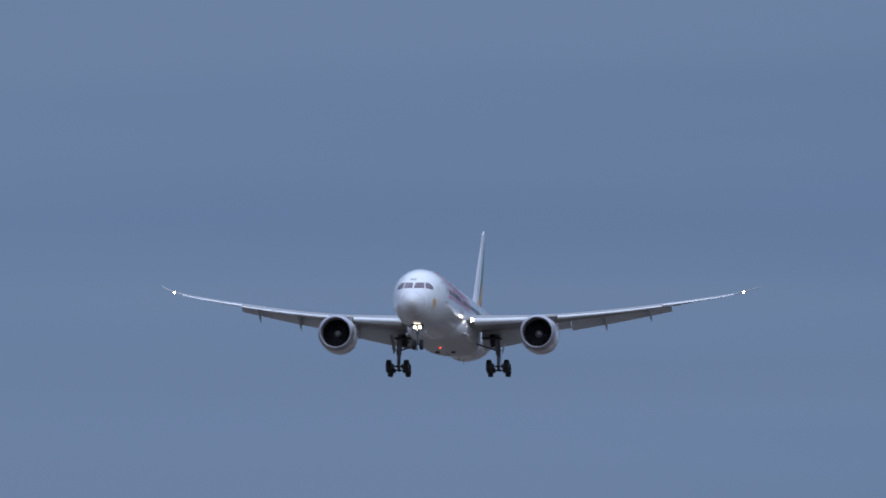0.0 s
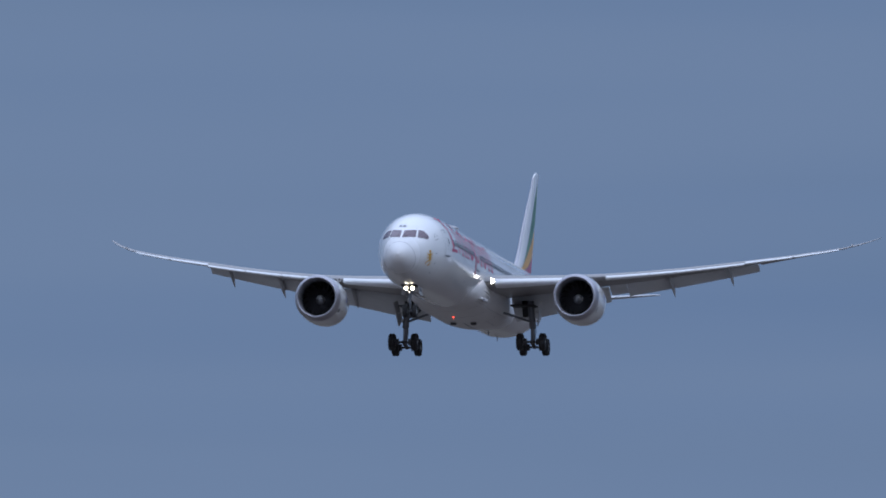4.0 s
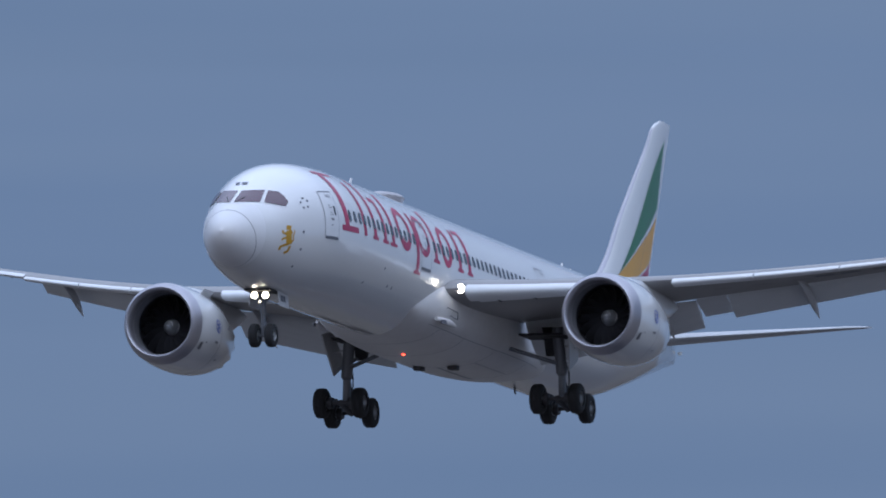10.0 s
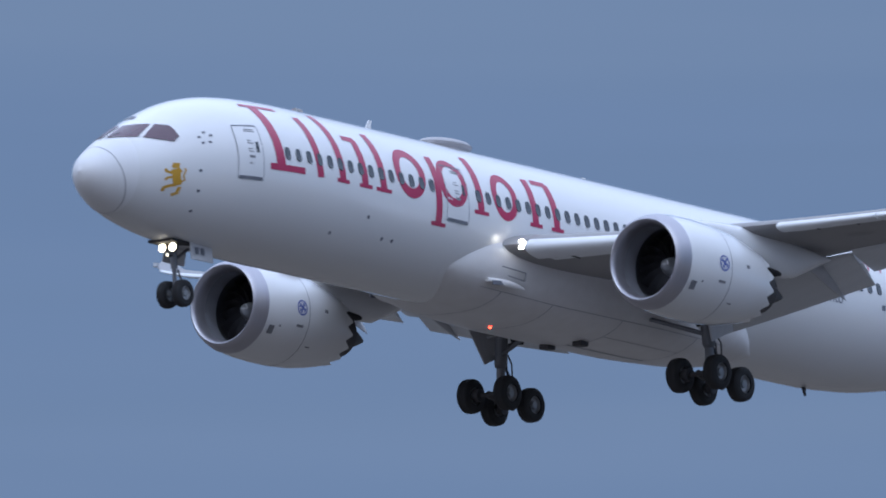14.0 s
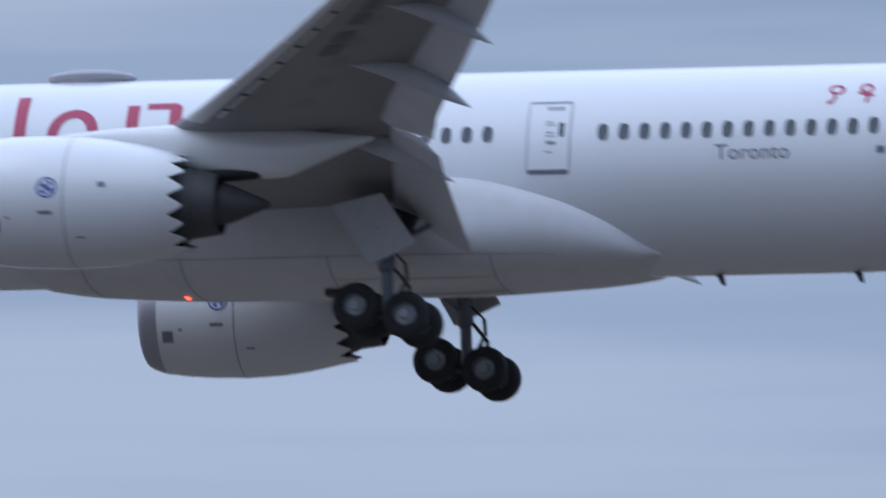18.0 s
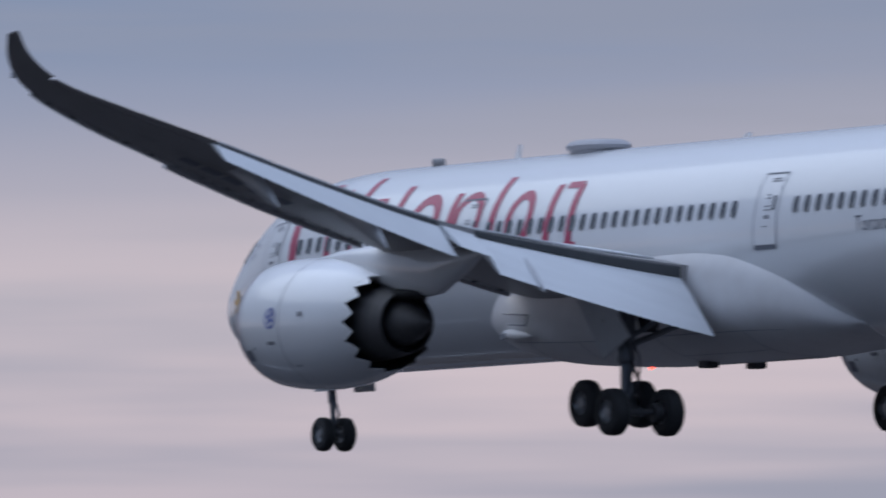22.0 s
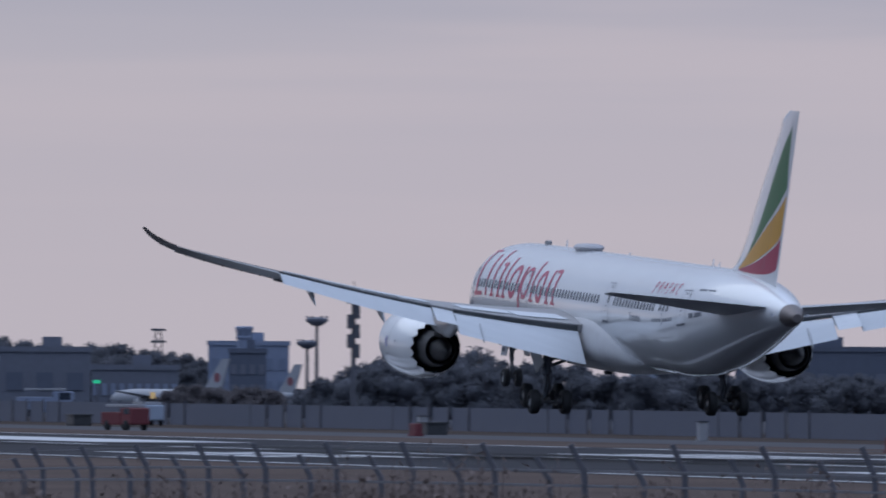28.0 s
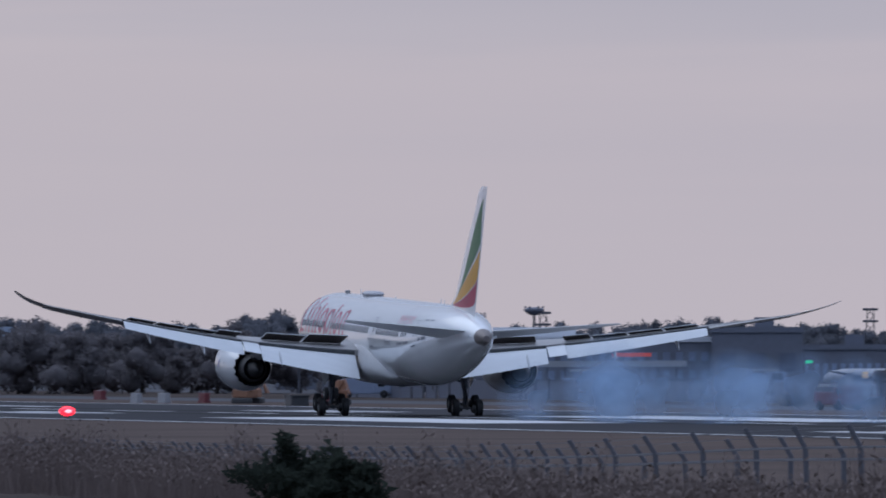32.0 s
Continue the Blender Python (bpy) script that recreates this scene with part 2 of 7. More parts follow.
# ---- mesh helpers ----
def mesh_ob(name, verts, faces, material, parent=None, label="", smooth=True):
    me = bpy.data.meshes.new(name)
    me.from_pydata([tuple(v) for v in verts], [], faces)
    me.materials.append(material)
    if smooth:
        me.polygons.foreach_set("use_smooth", [True] * len(me.polygons))
    me.update()
    if smooth and len(me.polygons) < 20000:
        me.set_sharp_from_angle(angle=radians(38))
    ob = new(name, me)
    if parent:
        ob.parent = parent
    if label:
        ob["label"] = label
    return ob


def part(name, bm, material, parent, label=""):
    me = bpy.data.meshes.new(name)
    bmesh.ops.recalc_face_normals(bm, faces=bm.faces)
    bm.to_mesh(me)
    bm.free()
    me.materials.append(material)
    ob = new(name, me)
    ob.parent = parent
    if label:
        ob["label"] = label
    return ob


def twin(name, ob, m, parent=None, label=""):
    """Another object on the same mesh."""
    c = new(name, ob.data)
    c.parent = parent or ob.parent
    c.matrix_basis = m
    if label:
        c["label"] = label
    return c


def rings(loops, closed=True, cap0=False, cap1=False):
    """Verts and faces of a skin over equal loops of points."""
    n = len(loops[0])
    verts = [p for lp in loops for p in lp]
    faces = []
    for i in range(len(loops) - 1):
        for j in range(n if closed else n - 1):
            a, b = i * n + j, i * n + (j + 1) % n
            faces.append((a, b, b + n, a + n))
    if cap0:
        faces.append(tuple(range(n))[::-1])
    if cap1:
        faces.append(tuple(range((len(loops) - 1) * n, len(loops) * n)))
    return verts, faces


def spline(table, x):
    """Smooth value from rows (x, value), with level-limited slopes."""
    xs, ys = [r[0] for r in table], [r[1] for r in table]
    if x <= xs[0]:
        return ys[0]
    if x >= xs[-1]:
        return ys[-1]
    i = max(k for k in range(len(xs) - 1) if xs[k] <= x)
    h = [xs[k + 1] - xs[k] for k in range(len(xs) - 1)]
    d = [(ys[k + 1] - ys[k]) / h[k] for k in range(len(xs) - 1)]

    def slope(k):
        if k == 0:
            return d[0]
        if k == len(xs) - 1:
            return d[-1]
        if d[k - 1] * d[k] <= 0:
            return 0.0
        w1, w2 = 2 * h[k] + h[k - 1], h[k] + 2 * h[k - 1]
        return (w1 + w2) / (w1 / d[k - 1] + w2 / d[k])

    t = (x - xs[i]) / h[i]
    a, b = slope(i) * h[i], slope(i + 1) * h[i]
    return (2 * t**3 - 3 * t**2 + 1) * ys[i] + (t**3 - 2 * t**2 + t) * a + (-2 * t**3 + 3 * t**2) * ys[i + 1] + (t**3 - t**2) * b


def tube_into(bm, a, b, r, r2=None, n=10):
    """A round bar from a to b added to a bmesh."""
    a, b = Vector(a), Vector(b)
    d = b - a
    m = Matrix.Translation((a + b) / 2) @ d.to_track_quat("Z", "Y").to_matrix().to_4x4()
    bmesh.ops.create_cone(bm, cap_ends=True, segments=n, radius1=r, radius2=r if r2 is None else r2, depth=d.length, matrix=m)


def box_into(bm, size, m, bevel=0.0):
    r = bmesh.ops.create_cube(bm, size=1.0, matrix=m @ Matrix.Diagonal((*size, 1)))
    if bevel:
        es = {e for v in r["verts"] for e in v.link_edges}
        bmesh.ops.bevel(bm, geom=list(es), offset=bevel, segments=2, affect="EDGES", profile=0.6)


def lathe(profile, n=32, axis="Y"):
    """Verts and faces of a turned body; profile rows are (along, radius)."""
    loops = []
    for a, r in profile:
        lp = []
        for k in range(n):
            c, s = math.cos(2 * math.pi * k / n), math.sin(2 * math.pi * k / n)
            lp.append((r * c, a, r * s) if axis == "Y" else (a, r * c, r * s))
        loops.append(lp)
    return rings(loops)


def leaf_mat(name, color, vary=0.3):
    """Foliage that lets half of its light through, with a patchy tone over the crown."""
    m = bpy.data.materials.new(name)
    m.use_nodes = True
    nt = m.node_tree
    nt.nodes.clear()
    N, K = nt.nodes.new, nt.links.new
    d, t, mx, out = N("ShaderNodeBsdfDiffuse"), N("ShaderNodeBsdfTranslucent"), N("ShaderNodeMixShader"), N("ShaderNodeOutputMaterial")
    geo, no, ramp, add = N("ShaderNodeNewGeometry"), N("ShaderNodeTexNoise"), N("ShaderNodeValToRGB"), N("ShaderNodeMath")
    no.inputs["Scale"].default_value, no.inputs["Detail"].default_value = 0.25, 4
    K(geo.outputs["Position"], no.inputs["Vector"])
    add.operation = "MULTIPLY_ADD"
    add.inputs[1].default_value = 0.3
    K(geo.outputs["Random Per Island"], add.inputs[0])
    K(no.outputs[0], add.inputs[2])
    e = ramp.color_ramp.elements
    e[0].position, e[1].position = 0.35, 0.95
    e[0].color = (*[c * (1 - vary) for c in color], 1)
    e[1].color = (*[c * (1 + vary) for c in color], 1)
    K(add.outputs[0], ramp.inputs[0])
    for b in (d, t):
        K(ramp.outputs[0], b.inputs[0])
    mx.inputs[0].default_value = 0.42
    K(d.outputs[0], mx.inputs[1])
    K(t.outputs[0], mx.inputs[2])
    K(mx.outputs[0], out.inputs[0])
    return m


# ---- the airliner: s metres aft of the nose, y to its left, z up ----
airliner = tagged(new("airliner"), "white twin-engined airliner with red titles, landing gear and flaps down", "airplane")
S0 = 30.0


def L(s, y, z):
    return (S0 - s, y, z)


ZC = -0.25
TOP = [(0, -0.95), (0.15, -0.57), (0.5, -0.20), (1.0, 0.18), (1.6, 0.58), (2.4, 1.06), (3.2, 1.53), (4.2, 2.03), (5.2, 2.40), (6.5, 2.70), (8, 2.87), (10, 2.96), (12, 2.97), (46, 2.97), (49, 2.95), (51.5, 2.90), (54, 2.78), (56.5, 2.55), (59, 2.12), (61, 1.62), (62.1, 1.22), (62.45, 1.06)]
BOT = [(0, -0.97), (0.15, -1.32), (0.5, -1.68), (1.0, -1.99), (1.6, -2.24), (2.4, -2.46), (3.2, -2.62), (4.2, -2.76), (5.2, -2.85), (6.5, -2.92), (8, -2.96), (10, -2.97), (43.5, -2.97), (46.5, -2.80), (49, -2.42), (51.5, -1.90), (54, -1.33), (56.5, -0.74), (59, -0.16), (61, 0.27), (62.1, 0.52), (62.45, 0.62)]
WID = [(0, 0.01), (0.15, 0.38), (0.5, 0.72), (1.0, 1.03), (1.6, 1.32), (2.4, 1.63), (3.2, 1.88), (4.2, 2.15), (5.2, 2.40), (6.5, 2.65), (8, 2.80), (10, 2.87), (12, 2.885), (45, 2.885), (48, 2.82), (51, 2.62), (54, 2.24), (56.5, 1.80), (59, 1.26), (61, 0.76), (62.1, 0.38), (62.45, 0.24)]


def hull(s, th, out=0.0):
    """Point of the fuselage skin at station s; th is the angle above the widest line, on the left side."""
    t, b, w = spline(TOP, s), spline(BOT, s), spline(WID, s)
    return Vector(L(s, (w + out) * math.cos(th), ZC + (t + b) / 2 + ((t - b) / 2 + out) * math.sin(th)))


def skin(s, u, side=1, out=0.012):
    """The skin's point u metres round the hull above its middle line."""
    p = hull(s, u / 2.93, out)
    return Vector((p.x, p.y * side, p.z))


def fuselage():
    n = 72

    def body(name, s0, s1, steps, material, label=""):
        loops = []
        for i in range(steps + 1):
            f = i / steps
            s = s0 + (s1 - s0) * (f * f if s0 == 0 else f)
            loops.append([tuple(hull(s, 2 * math.pi * k / n)) for k in range(n)])
        v, f = rings(loops, cap0=s0 == 0, cap1=s1 > 62)
        return mesh_ob(name, v, f, material, airliner, label)

    body("radome", 0, 1.75, 22, RADOME, "smooth white nose cone")
    body("fuselage", 1.75, 61.3, 150, WHITE, "glossy white fuselage barrel")
    body("tail_cone", 61.3, 62.45, 10, TAIL_METAL, "bare metal exhaust at the tail's end")
    # seam behind the nose cone
    def lean(th):
        s = 1.2
        for _ in range(12):
            s = 0.5 * s + 0.5 * (0.78 + (-0.26 - hull(s, th).z) * 0.395)
        return s

    v, f = rings([[tuple(hull(lean(2 * math.pi * k / n) + d, 2 * math.pi * k / n, 0.006)) for k in range(n)] for d in (-0.014, 0.014)])
    mesh_ob("radome_seam", v, f, SEAM, airliner)
    # wing-to-body fairing
    roof = [(18.45, -1.95), (18.75, -1.50), (19.2, -1.0), (20.0, -0.50), (21.1, -0.05), (23.0, 0.15), (27.0, 0.3), (31.0, 0.36), (32.7, 0.28), (34.9, -0.30), (36.7, -1.20), (37.6, -2.0), (38.3, -2.7)]
    keel = [(18.45, -2.25), (18.75, -2.6), (19.2, -2.9), (20.0, -3.2), (22.0, -3.45), (26.0, -3.6), (32.0, -3.6), (35.0, -3.48), (37.7, -3.22), (38.3, -2.95)]
    flank = [(18.45, 1.75), (18.85, 2.18), (19.4, 2.46), (20.2, 2.72), (21.4, 2.93), (23.0, 3.03), (26.0, 3.08), (31.0, 3.08), (33.5, 3.0), (35.5, 2.78), (37.0, 2.34), (38.3, 1.5)]
    def fairing(s, a, out=0.0):
        t, k0, w = spline(roof, s), spline(keel, s), spline(flank, s)
        c, sn = math.cos(a), math.sin(a)
        return L(s, (w * abs(c) ** 0.78 + out) * (1 if c > 0 else -1), (t + k0) / 2 + ((t - k0) / 2 * abs(sn) ** 0.82 + out) * (1 if sn > 0 else -1))

    loops = [[fairing(18.45 + 19.85 * (0.5 - 0.5 * math.cos(math.pi * i / 80)), 2 * math.pi * k / 64) for k in range(64)] for i in range(81)]
    v, f = rings(loops, cap0=True, cap1=True)
    belly = mesh_ob("belly_fairing", v, f, BELLY, airliner, "grey-white fairing under the wing roots")
    for a0, a1, s0, s1 in ((-0.62, -0.62, 20.5, 35.5), (-2.52, -2.52, 20.5, 35.5), (-1.1, -1.1, 28.9, 33.6), (-2.04, -2.04, 28.9, 33.6), (-1.57, -1.57, 28.9, 33.6), (-0.62, -2.52, 24.6, 24.6), (-0.62, -2.52, 28.9, 28.9), (-0.62, -2.52, 33.6, 33.6), (-0.62, -2.52, 21.6, 21.6)):
        V = []
        for i in range(25):
            q = i / 24
            a, s = a0 + (a1 - a0) * q, s0 + (s1 - s0) * q
            da, ds = (0.012, 0.0) if a0 == a1 else (0.0, 0.035)
            V += [fairing(s - ds / 2, a - da / 2, 0.008), fairing(s + ds / 2, a + da / 2, 0.008)]
        mesh_ob("panel_gap", V, [(2 * i, 2 * i + 1, 2 * i + 3, 2 * i + 2) for i in range(24)], DOOR_SEAM, belly)


def ribbon(path, width, side=1, closed=False, out=0.012):
    """Verts and faces of a flat stroke on the hull; path in (s, u)."""
    pts = []
    m = len(path)
    for i in range(m if closed else m - 1):
        a, b = Vector(path[i]), Vector(path[(i + 1) % m])
        k = max(1, math.ceil((b - a).length / 0.2))
        pts += [a + (b - a) * j / k for j in range(k)]
    if not closed:
        pts.append(Vector(path[-1]))
    q = len(pts)
    verts, faces = [], []
    for i, p in enumerate(pts):
        a = pts[i - 1] if (i or closed) else p
        b = pts[(i + 1) % q] if (i < q - 1 or closed) else p
        d = (b - a).normalized()
        nrm = Vector((-d.y, d.x)) * (width / 2)
        verts += [skin(*(p + nrm), side, out), skin(*(p - nrm), side, out)]
    for i in range(q if closed else q - 1):
        j = (i + 1) % q
        faces.append((2 * i, 2 * i + 1, 2 * j + 1, 2 * j))
    return verts, faces


def strokes(name, items, material, parent, label="", side=1, out=0.012):
    """One marking out of several strokes: (path, width, closed)."""
    V, F = [], []
    for path, width, closed in items:
        v, f = ribbon(path, width, side, closed, out)
        F += [tuple(i + len(V) for i in q) for q in f]
        V += v
    return mesh_ob(name, V, F, material, parent, label)


def oval(cx, cy, rx, ry, n=28):
    return [(cx + rx * math.cos(2 * math.pi * k / n), cy + ry * math.sin(2 * math.pi * k / n)) for k in range(n)]


def patch(name, outline, material, parent, label="", side=1, out=0.016, rows=6):
    """A filled four-sided patch on the hull, its corners in (s, u)."""
    a, b, c, d = [Vector(p) for p in outline]
    V, F = [], []
    for i in range(rows + 1):
        for j in range(rows + 1):
            p, q = a + (b - a) * j / rows, d + (c - d) * j / rows
            V.append(skin(*(p + (q - p) * i / rows), side, out))
    for i in range(rows):
        for j in range(rows):
            k = i * (rows + 1) + j
            F.append((k, k + 1, k + rows + 2, k + rows + 1))
    return mesh_ob(name, V, F, material, parent, label)


def openings():
    # cabin windows share one mesh: a rounded pane in a shallow frame
    V, F = [], []
    for d, rx, ry in ((0.0, 0.155, 0.25), (0.015, 0.15, 0.245), (0.012, 0.125, 0.22)):
        for k in range(14):
            a = 2 * math.pi * k / 14
            c, s = math.cos(a), math.sin(a)
            V.append((rx * abs(c) ** 0.7 * (1 if c > 0 else -1), ry * abs(s) ** 0.7 * (1 if s > 0 else -1), d))
    for r in range(2):
        for k in range(14):
            F.append((r * 14 + k, r * 14 + (k + 1) % 14, r * 14 + 14 + (k + 1) % 14, r * 14 + 14 + k))
    F.append(tuple(range(28, 42)))
    first = None
    stations = [8.55 + 0.6 * i for i in range(15)] + [19.75 + 0.6 * i for i in range(24)] + [36.9 + 0.6 * i for i in range(14)] + [46.0, 46.65, 47.3]
    for side in (1, -1):
        for s in stations:
            p = skin(s, 0.72, side, 0.004)
            q = skin(s, 0.92, side, 0.004)
            up = (q - p).normalized()
            ax = Vector((1, 0, 0))
            m = Matrix((ax, up, ax.cross(up))).transposed().to_4x4()
            if m.to_3x3().col[2].y * side < 0:
                m = Matrix((-ax, up, (-ax).cross(up))).transposed().to_4x4()
            m.translation = p
            if first is None:
                first = mesh_ob("cabin_window", V, F, PANE, airliner)
                first.matrix_basis = m
            else:
                twin("cabin_window", first, m)
    # doors on the left side
    for s0, s1 in ((5.95, 7.2), (17.8, 19.1), (34.72, 35.95), (49.08, 50.4)):
        u0, u1 = -0.42, 1.72
        d = patch("cabin_door", [(s0, u0), (s1, u0), (s1, u1), (s0, u1)], WHITE, airliner, "white cabin door", 1, 0.010, 8)
        strokes("door_frame", [([(s0, u0), (s1, u0), (s1, u1), (s0, u1)], 0.034, True)], DOOR_SEAM, d, "", 1, 0.016)
        strokes("door_sill", [([(s0 + 0.05, u0 + 0.02), (s1 - 0.05, u0 + 0.02)], 0.13, False)], MARK, d, "", 1, 0.020)
        strokes("door_head", [([(s0 + 0.03, u1), (s1 - 0.03, u1)], 0.06, False)], MARK, d, "", 1, 0.018)
        strokes("door_pane", [([(s1 - 0.25, 0.60), (s1 - 0.25, 1.02)], 0.15, False)], PANE, d, "", 1, 0.020)
        strokes("door_handle", [([(s0 + 0.55, 0.42), (s0 + 0.82, 0.42)], 0.10, False)], SEAM, d, "", 1, 0.018)
        for q, w in ((0.16, 0.2), (0.62, 0.28), (0.72, 0.24), (0.95, 0.3), (1.05, 0.2), (1.46, 0.5), (1.54, 0.5)):
            strokes("placard", [([(s0 + 0.52, q), (s0 + 0.52 + w, q)], 0.035, False)], SEAM, d, "", 1, 0.018)


def cockpit():
    """Four panes round the nose, each laid on the skin by its angle off the crown."""
    def pane(corners, name="cockpit_window"):
        a, b, c, d = [Vector(p) for p in corners]
        V, F, R = [], [], 6
        for i in range(R + 1):
            for j in range(R + 1):
                p, q = a + (b - a) * j / R, d + (c - d) * j / R
                w = p + (q - p) * i / R
                V.append(on_nose(w.x, w.y, 0.014))
        for i in range(R):
            for j in range(R):
                k = i * (R + 1) + j
                F.append((k, k + 1, k + R + 2, k + R + 1))
        mesh_ob(name, V, F, COCKPIT, airliner, "dark tinted cockpit pane")

    def on_nose(y, z, out):
        """The skin's point ahead at sideways y and height z."""
        lo, hi = 0.3, 9.0
        for _ in range(40):
            s = (lo + hi) / 2
            t, b, w = spline(TOP, s), spline(BOT, s), spline(WID, s)
            e = (y / w) ** 2 + ((z - ZC - (t + b) / 2) / ((t - b) / 2)) ** 2
            lo, hi = (s, hi) if e > 1 else (lo, s)
        return L(s - out * 1.2, y + (out if y > 0 else -out), z + out)

    for k in (1, -1):
        pane([(0.07 * k, 0.16), (0.98 * k, 0.24), (0.90 * k, 0.84), (0.07 * k, 0.76)])
        pane([(1.10 * k, 0.24), (1.70 * k, 0.18), (1.70 * k, 0.42), (1.00 * k, 0.84)])
        pane([(1.00 * k, 0.84), (1.70 * k, 0.42), (1.52 * k, 0.66), (1.32 * k, 0.83)])
    # wiper arms below the front panes, and two small bars above them
    for k in (1, -1):
        V = [on_nose(0.10 * k + q * 0.26 * k, 0.10 + q * 0.30 + d, 0.03) for q in (0, 0.5, 1) for d in (0.0, 0.05)]
        mesh_ob("wiper", V, [(0, 1, 3, 2), (2, 3, 5, 4)], DARK_STEEL, airliner)
    for y0 in (-0.42, -0.12):
        V = [on_nose(y0 + dy, 1.10 + dz, 0.02) for dz in (0.0, 0.12) for dy in (0.0, 0.2)]
        mesh_ob("crown_bar", V, [(0, 1, 3, 2)], MARK, airliner)


def titles():
    st, b = 0.36, 0.24
    # red title as plain stems, rings and bars, one piece each
    pieces = [
        [([(8.15, 0.1), (7.85, 2.9)], 0.46, False), ([(7.55, 0.08), (9.45, 0.10)], b, False), ([(7.25, 2.95), (9.15, 2.85)], 0.20, False)],
        [([(10.35, 0.0), (10.05, 2.55)], st, False)],
        [([(11.65, 0.0), (11.35, 3.05)], st, False), ([(11.3, 0.05), (12.0, 0.05)], 0.14, False)],
        [([(12.95, 0.0), (12.85, 1.9)], st, False), ([(12.6, 0.05), (13.35, 0.05)], 0.14, False), ([(12.2, 1.9), (12.95, 1.9)], b, False)],
        [([(14.05, 0.0), (13.9, 2.45)], st, False), ([(13.6, 0.05), (14.5, 0.05)], 0.14, False)],
        [(oval(15.75, 1.0, 0.72, 0.82), st, True)],
        [([(17.35, -0.75), (17.3, 1.95)], st, False), ([(16.95, -0.72), (17.8, -0.72)], 0.14, False)],
        [(oval(18.3, 1.0, 0.70, 0.80), 0.32, True)],
        [([(19.85, 0.0), (19.8, 2.45)], st, False), ([(19.45, 0.05), (20.3, 0.05)], 0.14, False)],
        [(oval(21.4, 0.9, 0.60, 0.78), 0.32, True)],
        [([(23.15, 0.0), (23.1, 1.95)], st, False), ([(22.8, 0.05), (23.55, 0.05)], 0.14, False)],
        [([(24.45, 0.0), (24.35, 1.9)], st, False), ([(24.1, 0.05), (24.85, 0.05)], 0.14, False), ([(23.5, 1.9), (24.4, 1.9)], b, False)],
    ]
    for items in pieces:
        strokes("title_mark", [([(a, u + 0.06) for a, u in path], w, c) for path, w, c in items], RED, airliner, "", 1, 0.013)
    # second red title near the tail
    knots = ([([(0.28, 1.62), (0.20, 1.42), (0.05, 1.35)], 0.10)], [([(0.05, 1.72), (0.5, 1.60)], 0.09), ([(0.36, 1.66), (0.30, 1.35)], 0.10)], [([(0.02, 1.75), (0.55, 1.68)], 0.09), ([(0.28, 1.72), (0.20, 1.36)], 0.10)],
             [([(0.28, 1.62), (0.22, 1.35)], 0.10), ([(0.02, 1.40), (0.2, 1.36)], 0.09)], [([(0.05, 1.55), (0.55, 1.62)], 0.08), ([(0.12, 1.62), (0.02, 1.38)], 0.09), ([(0.42, 1.62), (0.46, 1.40)], 0.09)], [([(0.25, 1.64), (0.30, 1.40), (0.50, 1.36)], 0.10)])
    for i, legs in enumerate(knots):
        s = 43.25 + 0.86 * i
        head = (oval(s + 0.28, 1.98 + 0.03 * (i % 2), 0.19 - 0.03 * (i % 3), 0.16, 14), 0.09, True)
        strokes("rear_title_mark", [head] + [([(s + x, u + 0.12) for x, u in path], w, False) for path, w in legs], RED, airliner, "", 1, 0.013)
    # grey word made of bars, registration bars and the maker's small bars
    for s in (44.8, 45.22, 45.64, 46.06, 46.85, 47.25, 47.65, 48.05):
        strokes("type_bar", [([(s, 0.0), (s + 0.24, 0.0)], 0.20, False)], MARK, airliner, "", 1, 0.013)
    strokes("type_arc", [([(46.45, -0.35), (46.60, -0.18), (46.68, 0.0), (46.62, 0.2), (46.5, 0.38)], 0.06, False)], MARK, airliner, "", 1, 0.013)
    for s0, s1 in ((50.95, 51.55), (51.75, 52.7)):
        strokes("registration_bar", [([(s0, 0.05), (s1, 0.05)], 0.30, False)], MARK, airliner, "", 1, 0.013)
    for s0, s1 in ((51.3, 52.4), (52.6, 53.6)):
        strokes("maker_bar", [([(s0, 1.78), (s1, 1.78)], 0.13, False)], MARK, airliner, "", 1, 0.013)
    # readable town name
    cu = bpy.data.curves.new("town_name", "FONT")
    cu.body, cu.size, cu.resolution_u = "Toronto", 0.62, 3
    ob = new("town_name", cu)
    bpy.context.view_layer.update()
    me = bpy.data.meshes.new_from_object(ob.evaluated_get(bpy.context.evaluated_depsgraph_get()))
    bpy.data.objects.remove(ob)
    for v in me.vertices:
        v.co = skin(40.15 + v.co.x, -0.16 + v.co.y, 1, 0.014)
    me.materials.clear()
    me.materials.append(MARK)
    t = new("town_name", me)
    t.parent = airliner
    # gold emblem below the cockpit, pale ring of five marks behind it
    e = (3.20, -0.58)
    limbs = [([(-0.02, 0.52), (0.05, 0.1), (0.16, -0.32)], 0.36), ([(-0.16, 0.72), (0.16, 0.66)], 0.26), ([(-0.44, 0.58), (-0.38, 0.42), (-0.08, 0.30)], 0.12), ([(-0.42, -0.04), (-0.30, 0.08), (0.0, 0.10)], 0.12),
             ([(-0.42, -0.70), (-0.40, -0.48), (-0.12, -0.34), (0.1, -0.3)], 0.15), ([(0.0, -0.86), (0.22, -0.72), (0.26, -0.40)], 0.16), ([(0.22, -0.2), (0.42, -0.05), (0.34, 0.18), (0.44, 0.42), (0.36, 0.5)], 0.07), ([(0.1, 0.5), (0.24, 0.3)], 0.16)]
